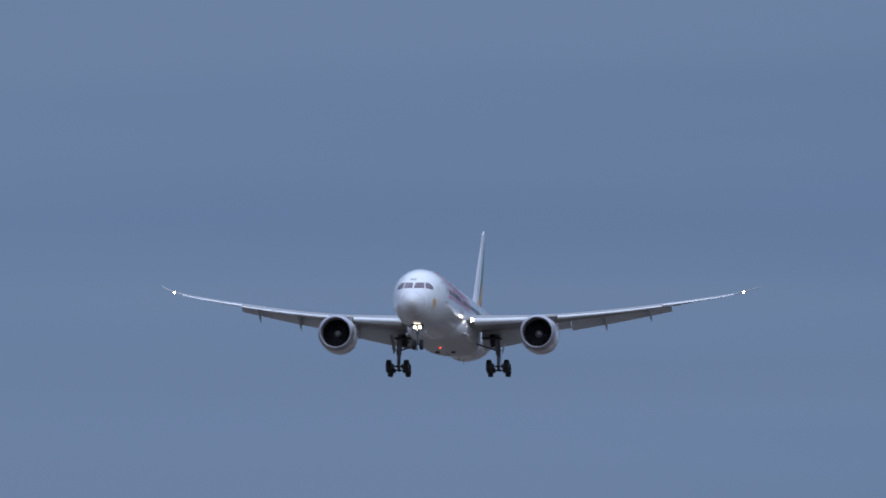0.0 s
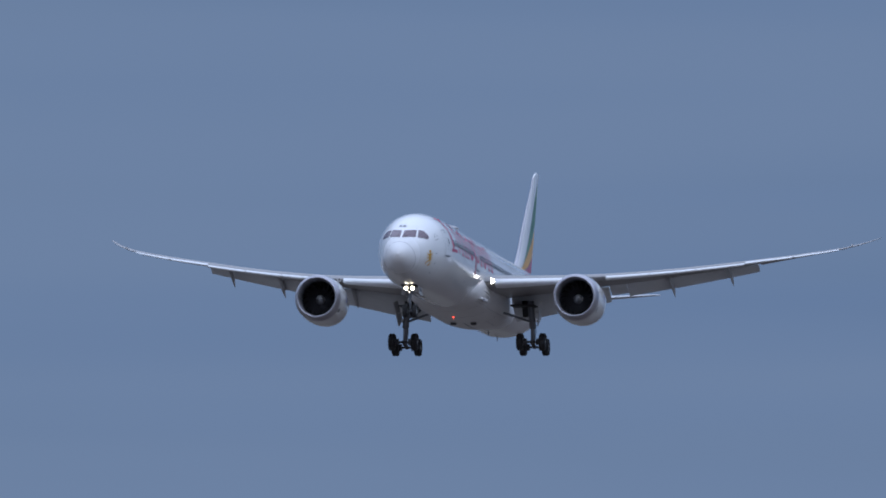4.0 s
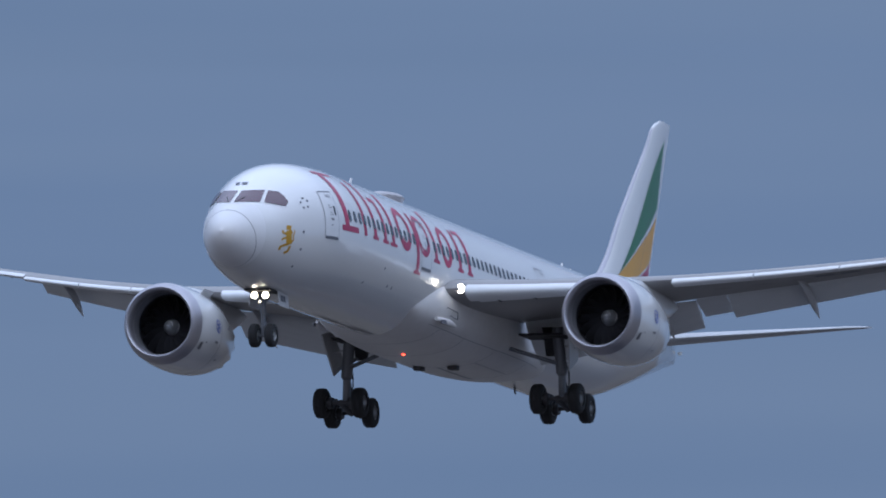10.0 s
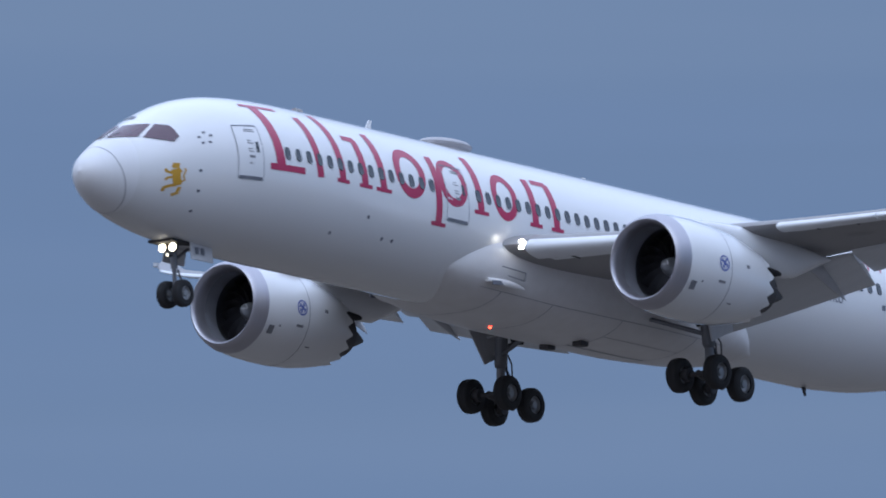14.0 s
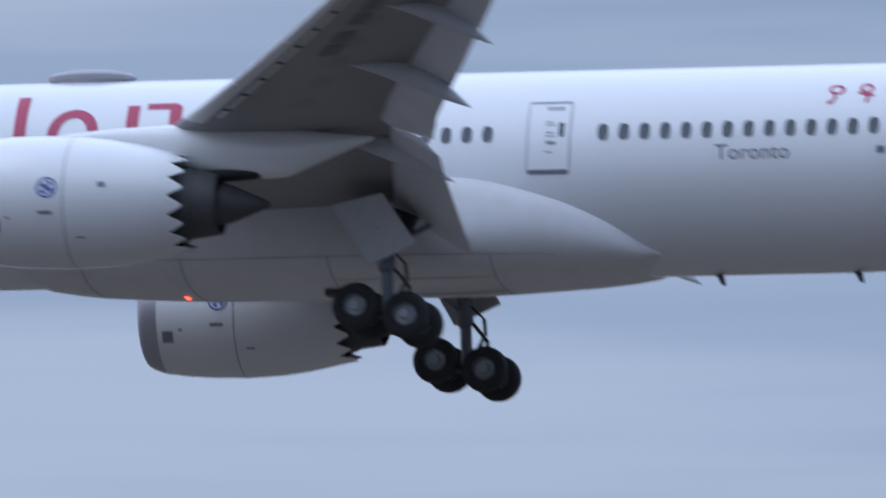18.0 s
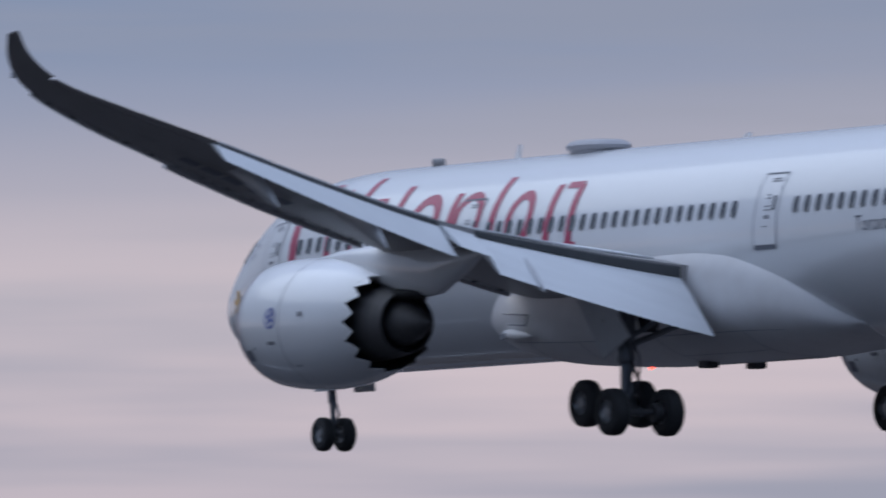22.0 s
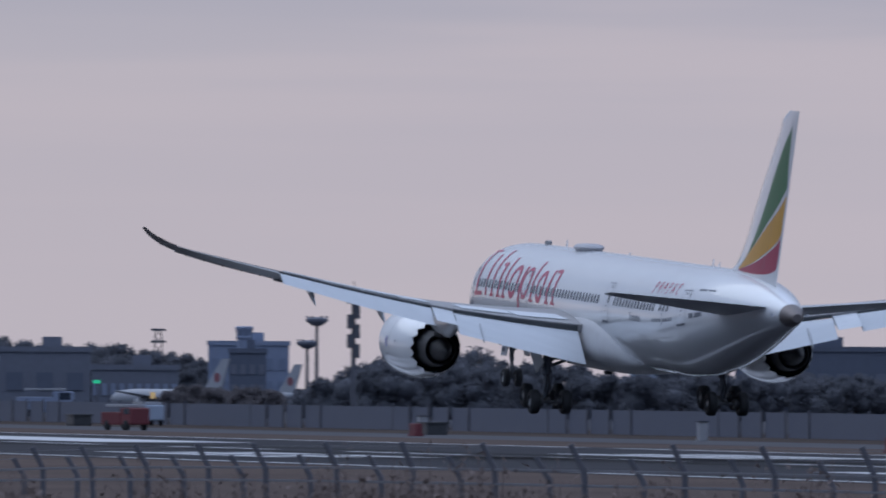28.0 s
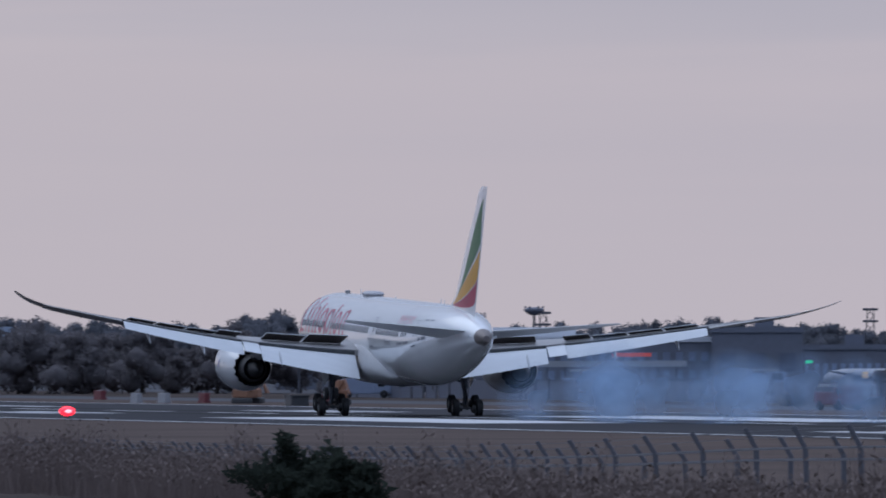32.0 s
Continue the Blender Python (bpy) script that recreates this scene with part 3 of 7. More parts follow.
    strokes("nose_emblem", [([(e[0] + x, e[1] + u) for x, u in path], w, False) for path, w in limbs], GOLD, airliner, "gold emblem on the nose")
    for a in [math.radians(90 + 72 * k) for k in range(5)]:
        strokes("star_mark", [([(4.62 + 0.27 * math.cos(a) - 0.07, 1.25 + 0.27 * math.sin(a)), (4.62 + 0.27 * math.cos(a) + 0.07, 1.25 + 0.27 * math.sin(a))], 0.10, False)], MARK, airliner)
    for s, u in ((11.6, -1.86), (13.35, -0.97), (14.5, -1.65), (15.1, -1.65), (4.27, -0.2), (4.32, -1.11), (4.36, -2.1), (23.0, -0.75)):
        strokes("port_hole", [(oval(s, u, 0.04, 0.04, 8), 0.08, True)], MARK, airliner)


# ---- wings ----
LE = [(0, 19.3), (2.5, 21.0), (10, 26.25), (21.4, 34.05), (26.5, 37.55), (28.2, 39.05), (29.3, 40.55), (30.06, 42.0)]
TE = [(0, 32.95), (2.5, 33.08), (6.5, 33.33), (10.5, 33.62), (11.9, 34.0), (16.5, 35.85), (21.4, 37.9), (27.7, 40.2), (29.0, 41.3), (30.06, 42.6)]
CUT = [(1.5, 0.85), (10.6, 0.85), (12.0, 0.83), (21.3, 0.83), (21.6, 0.765), (27.7, 0.765)]
ZW = [(0, -1.5), (2.5, -1.32), (10, -0.42), (16, 0.60), (21.4, 1.68), (25, 2.44), (27.7, 3.10), (29.2, 3.70), (30.06, 4.2)]
THICK = [(0, 0.115), (3, 0.108), (10, 0.092), (21, 0.085), (30.06, 0.08)]


def chordpt(y, x, up):
    """Point of the wing at span y, chord part x (0 front to 1), up: -1 lower skin, 0 mid, 1 upper skin."""
    a, b = spline(LE, y), spline(TE, y)
    c = b - a
    t = spline(THICK, y)
    xx = min(max(x, 0.0), 1.0)
    half = 5 * t * (0.2969 * math.sqrt(xx) - 0.1260 * xx - 0.3516 * xx**2 + 0.2843 * xx**3 - 0.1015 * xx**4) * c
    tw = spline([(0, 0.02), (10, 0.008), (16, -0.025), (21.4, -0.070), (26, -0.125), (30.06, -0.14)], y)
    hinge = spline([(0, 0.75), (10, 0.75), (20, 0.55), (30.06, 0.45)], y)
    camber = 0.018 * c * math.sin(math.pi * xx) * (1 - 0.3 * xx)
    return (a + x * c, spline(ZW, y) + tw * c * (hinge - x) + camber + up * half)


def wing_skin(y0, y1, x0, x1, ny, side, shift=(0.0, 0.0), turn=0.0, grow=1.0, nx=12, blunt=False):
    """Loops of a wing element between chord parts x0 and x1, turned trailing edge down by turn degrees about its nose."""
    loops = []
    for i in range(ny + 1):
        y = y0 + (y1 - y0) * i / ny
        up, lo = [], []
        for k in range(nx + 1):
            f = 0.5 - 0.5 * math.cos(math.pi * k / nx)
            x = x0 + ((spline(CUT, y) if x1 is None else x1) - x0) * f
            round_nose = 1.0 if x0 == 0 else min(1.0, math.sqrt(max(0.0, f * 5)))
            s, z = chordpt(y, x, round_nose)
            up.append((s, z))
            s, z = chordpt(y, x, -round_nose)
            lo.append((s, z))
        pv = ((up[0][0] + lo[0][0]) / 2, (up[0][1] + lo[0][1]) / 2)
        ca, sa = math.cos(math.radians(turn)), math.sin(math.radians(turn))
        lp = []
        for s, z in up + lo[::-1][1 if not blunt else 0:-1]:
            ds, dz = (s - pv[0]) * grow, z - pv[1]
            lp.append(L(pv[0] + ds * ca + dz * sa + shift[0], y * side, pv[1] - ds * sa + dz * ca + shift[1]))
        loops.append(lp)
    return rings(loops, cap0=True, cap1=True)


SPOILERS = []
WINGS = []
SPOILER_LOW = mat("spoiler_primer_shade", (0.075, 0.062, 0.058), 0.8, vary=0.3)


def wing(side):
    v, f = wing_skin(1.5, 27.7, 0.0, None, 80, side, blunt=True)
    w = mesh_ob("wing", v, f, WING_GREY, airliner, "grey swept wing bent upwards in flight")
    WINGS.append((w, side))
    v, f = wing_skin(27.7, 30.06, 0.0, 1.0, 18, side)
    mesh_ob("wing_tip", v, f, WING_GREY, w, "raked wing tip")
    for name, y0, y1, turn, sh, gr, lab in (("inboard_flap", 3.3, 10.55, 34, (0.68, -0.18), 1.03, "lowered inboard flap"), ("flaperon", 10.62, 11.85, 22, (0.36, -0.06), 1.0, "drooped flaperon"),
                                            ("outboard_flap", 11.92, 21.35, 33, (0.32, -0.06), 1.04, "lowered outboard flap"), ("aileron", 21.5, 27.6, 6, (0.02, -0.01), 1.0, "grey aileron")):
        v, f = wing_skin(y0, y1, 0.755, 1.0, 16, side, sh, turn, gr, 8)
        mesh_ob(name, v, f, WING_TOP if name != "aileron" else WING_GREY, w, lab)
    # leading edge slats, slid forward and down
    for y0, y1 in ((3.6, 8.7), (11.2, 14.2), (14.25, 17.4), (17.45, 20.8), (20.85, 24.2), (24.25, 27.4)):
        v, f = wing_skin(y0, y1, 0.0, 0.075, 6, side, (-0.20, -0.14) if y0 < 20 else (-0.10, -0.05), -3.0, 1.0, 8, True)
        mesh_ob("slat", v, f, SLAT_WHITE, w, "white drooped slat")
    # pale strip behind the slats with dark track ribs across it
    for y0, y1 in ((3.8, 8.5), (11.4, 27.2)):
        m = max(6, int((y1 - y0) / 0.6))
        ys = [y0 + (y1 - y0) * i / m for i in range(m + 1)]
        V = []
        for y in ys:
            for x in (0.088, 0.112):
                c, z = chordpt(y, x, -1)
                V.append(L(c, y * side, z - 0.014))
        mesh_ob("slat_gap_strip", V, [(2 * i, 2 * i + 1, 2 * i + 3, 2 * i + 2) for i in range(m)], SLAT_WHITE, w, "pale strip behind the slats")
        for y in ys[1:-1:2]:
            c0, z0 = chordpt(y, 0.080, -1)
            c1, z1 = chordpt(y, 0.120, -1)
            bm = bmesh.new()
            tube_into(bm, L(c0, y * side, z0 - 0.015), L(c1, (y + 0.1) * side, z1 - 0.015), 0.03, n=6)
            part("slat_track", bm, COVE, w)
    # slim fairings over the flap tracks: flush under the wing in front, a pointed tail below the flap
    for y, ln, r, tip_s, tip_z in ((9.15, 3.5, 0.30, 34.1, -1.98), (15.15, 3.4, 0.28, 35.95, -0.97), (19.4, 2.9, 0.24, 37.5, 0.0)):
        s0 = tip_s - ln
        z0 = chordpt(y, (s0 - spline(LE, y)) / (spline(TE, y) - spline(LE, y)), -1)[1]
        loops = []
        for i in range(17):
            q = i / 16
            rr = r * max(0.015, math.sin(math.pi * min(0.04 + 0.96 * q, 1.0) ** 1.25)) ** 0.85
            zc = z0 + (tip_z - z0) * (0.22 * q + 0.78 * q**2.2)
            loops.append([L(s0 + ln * q, (y + 0.5 * rr * math.cos(2 * math.pi * k / 14)) * side, zc + 1.15 * rr * math.sin(2 * math.pi * k / 14)) for k in range(14)])
        v, f = rings(loops, cap0=True, cap1=True)
        mesh_ob("flap_track_fairing", v, f, STAB_GREY, w, "slim grey flap track fairing")
    # access panels along the tank, and plain bars where the mark under the wing stands
    for y in (12.4, 13.9, 15.4, 16.9, 18.4, 19.9, 21.4, 22.9):
        V = []
        for k in range(14):
            x = 0.42 + 0.055 * math.cos(2 * math.pi * k / 14)
            yy = y + 0.42 * math.sin(2 * math.pi * k / 14)
            c, z = chordpt(yy, x, -1)
            V.append(L(c, yy * side, z - 0.010))
        mesh_ob("tank_panel", V, [tuple(range(14))], WING_PANEL, w)
    if side == 1:
        for y0, y1 in ((16.1, 16.85), (17.05, 17.8), (18.3, 19.1), (19.3, 20.1), (20.3, 21.1)):
            V = []
            for yy, x in ((y0, 0.26), (y1, 0.26), (y1, 0.37), (y0, 0.37)):
                c, z = chordpt(yy, x, -1)
                V.append(L(c, yy * side, z - 0.02))
            mesh_ob("wing_mark_bar", V, [(0, 1, 2, 3)], MARK, w)
    # near-black strip: shade of the gap between wing and flap, put in as colour
    for y0, y1 in ((3.3, 10.55), (11.92, 21.35)):
        loops = []
        for i in range(13):
            y = y0 + (y1 - y0) * i / 12
            a, b = chordpt(y, spline(CUT, y) + 0.002, 0.75), chordpt(y, spline(CUT, y) + 0.002, -0.85)
            loops.append([L(a[0], y * side, a[1]), L(a[0] + 0.03, y * side, a[1] - 0.03), L(b[0] + 0.03, y * side, b[1] + 0.03), L(b[0], y * side, b[1])])
        v, f = rings(loops, cap0=True, cap1=True)
        mesh_ob("flap_cove", v, f, COVE, w)
    # spoilers: thin panels hinged at their front edge
    for y0, y1 in ((3.9, 7.0), (7.1, 10.2), (12.1, 13.9), (14.0, 16.3), (16.4, 18.7), (18.8, 21.0)):
        a, b = chordpt(y0, 0.635, 1.0), chordpt(y1, 0.635, 1.0)
        pa, pb = Vector(L(a[0], y0 * side, a[1] + 0.012)), Vector(L(b[0], y1 * side, b[1] + 0.012))
        c = chordpt((y0 + y1) / 2, 0.775, 1.0)
        mid = (pa + pb) / 2
        back = Vector(L(c[0], (y0 + y1) / 2 * side, c[1] + 0.012)) - mid
        ax = (pb - pa).normalized()
        back = (back - ax * back.dot(ax))
        ln = back.length
        by = back.normalized()
        m = Matrix((ax, by, ax.cross(by))).transposed().to_4x4()
        m.translation = mid
        h = (pb - pa).length / 2
        flip = 1 if m.to_3x3().col[2].z > 0 else -1
        bm = bmesh.new()
        box_into(bm, (2 * h - 0.04, ln, 0.05), Matrix.Translation((0, ln / 2, 0.028 * flip)), 0.012)
        sp = part("spoiler", bm, WING_TOP, airliner, "flat spoiler panel on the wing's upper side")
        sp.matrix_basis = m
        # One dark brown holds both the primer and the shade under the raised panel.
        bm = bmesh.new()
        box_into(bm, (2 * h - 0.08, ln - 0.06, 0.02), Matrix.Translation((0, ln / 2, -0.008 * flip)))
        part("spoiler_underside", bm, SPOILER_LOW, sp, "dark brown underside, primer and shade in one colour")
        SPOILERS.append((sp, m, flip, side))


SAG = [(0.0, 0.0), (30.4, 0.0), (30.7, 0.2), (31.0, 0.6), (31.4, 1.3), (32.0, 2.2)]


def sag(side, degrees):
    """The wing settling about its root as its lift goes."""
    root = Matrix.Translation((0, 2.5 * side, -1.3))
    return root @ Matrix.Rotation(radians(-degrees * side), 4, "X") @ root.inverted()


def spoiler_motion():
    """The panels lie flat in the air and rise after the wheels touch; the wings settle."""
    for w, side in WINGS:
        walk(w, [(t, sag(side, a)) for t, a in SAG])
    inner = dict(((0.0, 0), (30.4, 0), (30.7, 10), (31.0, 20), (31.4, 30), (32.0, 34)))
    outer = dict(((0.0, 0), (30.4, 0), (30.7, 0), (31.0, 2), (31.4, 12), (32.0, 22)))
    for k, (sp, m, flip, side) in enumerate(SPOILERS):
        lift = inner if k % 6 < 3 else outer
        walk(sp, [(t, sag(side, a) @ m @ Matrix.Rotation(radians(lift[t] * flip), 4, "X")) for t, a in SAG])


# ---- engines ----
def engine(side):
    y, z, s0 = 9.9 * side, -2.46, 20.55
    n = 64

    def turned(name, prof, material, parent, label="", teeth=0, depth=0.0):
        loops = []
        for i, (s, r) in enumerate(prof):
            lp = []
            for k in range(n):
                a = 2 * math.pi * k / n
                ss = s
                if teeth and i >= len(prof) - teeth:
                    ph = (k % 4) / 4.0
                    ss = s + depth * (0.5 - abs(2 * ph - 1)) * (i - len(prof) + teeth + 1) / teeth
                lp.append(L(s0 + ss, y + r * math.cos(a), z + r * math.sin(a) - 0.03 * (ss - 3)))
            loops.append(lp)
        v, f = rings(loops)
        return mesh_ob(name, v, f, material, parent, label)

    nac = turned("engine", [(0.62, 1.775), (1.2, 1.835), (2.0, 1.865), (3.0, 1.855), (4.0, 1.78), (4.8, 1.65), (5.3, 1.54), (5.7, 1.445), (5.86, 1.405), (5.85, 1.375), (5.3, 1.42), (4.3, 1.45)], WHITE, airliner, "white jet engine with a scalloped rear edge", 0)
    turned("inlet_lip", [(0.62, 1.778), (0.38, 1.72), (0.16, 1.64), (0.05, 1.575), (0.0, 1.50), (0.04, 1.44), (0.16, 1.39), (0.4, 1.36), (0.65, 1.355)], LIP, nac, "bare metal inlet lip")
    turned("inlet_duct", [(0.65, 1.355), (1.0, 1.37), (1.35, 1.39)], DUCT, nac, "grey inlet lining")
    # Near-black ring: inlet shade put into the colour, hiding the jagged blade tips.
    turned("fan_case", [(1.35, 1.39), (1.6, 1.41), (2.2, 1.42)], FAN, nac, "fan case, near-black for the shade deep in the inlet")
    # chevron teeth round the rim, one piece each
    for k in range(16):
        a0, a1 = 2 * math.pi * k / 16, 2 * math.pi * (k + 1) / 16
        am = (a0 + a1) / 2
        V = [L(s0 + t, y + r * math.cos(a), z + r * math.sin(a) - 0.03 * (t - 3)) for a, t, r in ((a0, 5.82, 1.41), (am - 0.10, 5.84, 1.41), (am + 0.10, 5.84, 1.41), (a1, 5.82, 1.41), (am + 0.03, 6.24, 1.33), (am - 0.03, 6.24, 1.33), (a0, 5.82, 1.37), (a1, 5.82, 1.37), (am, 6.24, 1.30))]
        mesh_ob("chevron", V, [(0, 1, 5), (1, 2, 4, 5), (2, 3, 4), (6, 8, 7), (0, 5, 8, 6), (3, 7, 8, 4)], WHITE, nac, "", False)
    turned("nozzle_lining", [(5.84, 1.37), (5.2, 1.37), (4.6, 1.38), (4.55, 0.9)], ENGINE_BLACK, nac, "near-black nozzle inside")
    turned("core_cowl", [(4.6, 1.10), (5.6, 1.06), (6.4, 0.97), (7.05, 0.86), (7.07, 0.82), (6.5, 0.80)], HOT, nac, "dark metal core cowl")
    turned("exhaust_plug", [(6.2, 0.66), (6.9, 0.66), (7.4, 0.52), (8.0, 0.28), (8.45, 0.08), (8.5, 0.005)], HOT, nac, "pointed dark exhaust plug")
    turned("core_nozzle", [(6.6, 0.80), (6.55, 0.66)], ENGINE_BLACK, nac)
    turned("cowl_seam", [(2.95, 1.861), (2.98, 1.861)], SEAM, nac)
    # fan behind the lip: curved blades round a cone
    for k in range(18):
        a = 2 * math.pi * k / 18
        V = []
        for r, sw, tw in ((0.36, 0.0, 0.30), (0.75, -0.05, 0.22), (1.1, -0.02, 0.15), (1.39, 0.10, 0.12)):
            for e in (-1, 1):
                aa = a + sw + e * tw / max(r, 0.5) * 0.75
                V.append(L(s0 + 1.82 + e * 0.16 * (0.5 + r / 1.4), y + r * math.cos(aa), z + r * math.sin(aa) + 0.045))
        mesh_ob("fan_blade", V, [(2 * q, 2 * q + 1, 2 * q + 3, 2 * q + 2) for q in range(3)], FAN, nac, "dark curved fan blade" if k == 0 else "")
    turned("fan_back", [(2.18, 1.42), (2.20, 0.9), (2.20, 0.01)], ENGINE_BLACK, nac)
    turned("spinner", [(1.15, 0.005), (1.2, 0.10), (1.35, 0.22), (1.55, 0.32), (1.9, 0.38)], RIM, nac, "pale spinner cone")
    # swirl on the spinner
    V, F = [], []
    for k in range(20):
        a = 0.35 * k
        q = k / 19
        s, r = 1.25 + 0.4 * q, 0.16 + 0.19 * q
        for w in (-0.03, 0.03):
            V.append(L(s0 + s + w - 0.01, y + (r + 0.012 + w * 0.4) * math.cos(a), z + (r + 0.012 + w * 0.4) * math.sin(a) + 0.055))
        if k:
            F.append((2 * k - 2, 2 * k - 1, 2 * k + 1, 2 * k))
    mesh_ob("spinner_swirl", V, F, WHITE, nac)
    # roundel, small plate and vents on the left flank
    for name, s, za, w, material, out in (("roundel", 2.5, 0.12, 0.30, BLUE, 0.008), ("roundel_ring", 2.5, 0.12, 0.24, WHITE, 0.012), ("roundel_centre", 2.5, 0.12, 0.20, BLUE, 0.016)):
        V = []
        for k in range(24):
            c, q = math.cos(2 * math.pi * k / 24) * w, math.sin(2 * math.pi * k / 24) * w
            r = spline([(0.62, 1.775), (2.0, 1.865), (3.0, 1.855), (4.0, 1.79), (5.0, 1.655)], s + c) + out
            th = (za + q) / 1.86
            V.append(L(s0 + s + c, y + r * math.cos(th), z + r * math.sin(th) + 0.015))
        mesh_ob(name, V, [tuple(range(24))], material, nac)
    for ds, q, w, h, name, material in ((2.37, 0.09, 0.05, 0.05, "roundel_mark", WHITE), (2.63, 0.15, 0.05, 0.05, "roundel_mark", WHITE), (2.47, 0.25, 0.05, 0.05, "roundel_mark", WHITE), (2.53, -0.01, 0.05, 0.05, "roundel_mark", WHITE),
                                        (4.05, 0.2, 0.10, 0.07, "cowl_vent", SEAM), (0.95, -0.95, 0.16, 0.18, "cowl_vent", SEAM), (2.45, -0.58, 0.20, 0.05, "cowl_vent", SEAM), (1.35, -0.72, 0.05, 0.04, "cowl_vent", SEAM), (3.4, -1.35, 0.12, 0.03, "cowl_vent", SEAM)):
        V = []
        for w2 in ((-1, -1), (1, -1), (1, 1), (-1, 1)):
            th = (q + w2[1] * h) / 1.86
            r = spline([(0.62, 1.775), (2.0, 1.865), (3.0, 1.855), (4.0, 1.78), (5.0, 1.61)], ds) + 0.02
            V.append(L(s0 + ds + w2[0] * w, y + r * math.cos(th), z + r * math.sin(th) + 0.015))
        mesh_ob(name, V, [(0, 1, 2, 3)], material, nac)
    # pylon from the cowl's top back under the wing
    loops = []
    for i in range(17):
        q = i / 16
        s = s0 + 1.7 + 9.7 * q
        zt = spline([(0, -0.62), (0.25, -0.38), (0.5, -0.30), (1, -0.75)], q)
        zb = spline([(0, -0.70), (0.2, -0.95), (0.42, z + 0.95), (0.6, z + 0.62), (0.72, z + 0.55), (0.85, z + 1.0), (1, -0.85)], q)
        w = spline([(0, 0.02), (0.15, 0.24), (0.6, 0.42), (0.85, 0.36), (1, 0.08)], q)
        loops.append([L(s, y + w * math.cos(2 * math.pi * k / 16), (zt + zb) / 2 + (zt - zb) / 2 * math.sin(2 * math.pi * k / 16)) for k in range(16)])
    v, f = rings(loops, cap0=True, cap1=True)
    mesh_ob("pylon", v, f, WHITE, airliner, "white engine pylon")
    # heat-stained lower pylon edge
    bm = bmesh.new()
    bmesh.ops.create_uvsphere(bm, u_segments=16, v_segments=8, radius=1.0, matrix=Matrix.Translation(L(s0 + 7.0, y, z + 0.68)) @ Matrix.Diagonal((1.5, 0.36, 0.17, 1)))
    part("pylon_heat_shield", bm, ENGINE_BLACK, airliner, "sooty heat shield under the pylon")
    # strake on the inboard side
    a = math.radians(52)
    for k in (1, -1):
        c = math.cos(a) * k
        bm = bmesh.new()
        box_into(bm, (1.3, 0.03, 0.42), Matrix.Translation(L(s0 + 2.6, y + 2.0 * c, z + 2.0 * math.sin(a))) @ Matrix.Rotation(radians(-k * 38), 4, "X"), 0.01)
        if k == -side:
            part("strake", bm, WHITE, nac)
        else:
            bm.free()


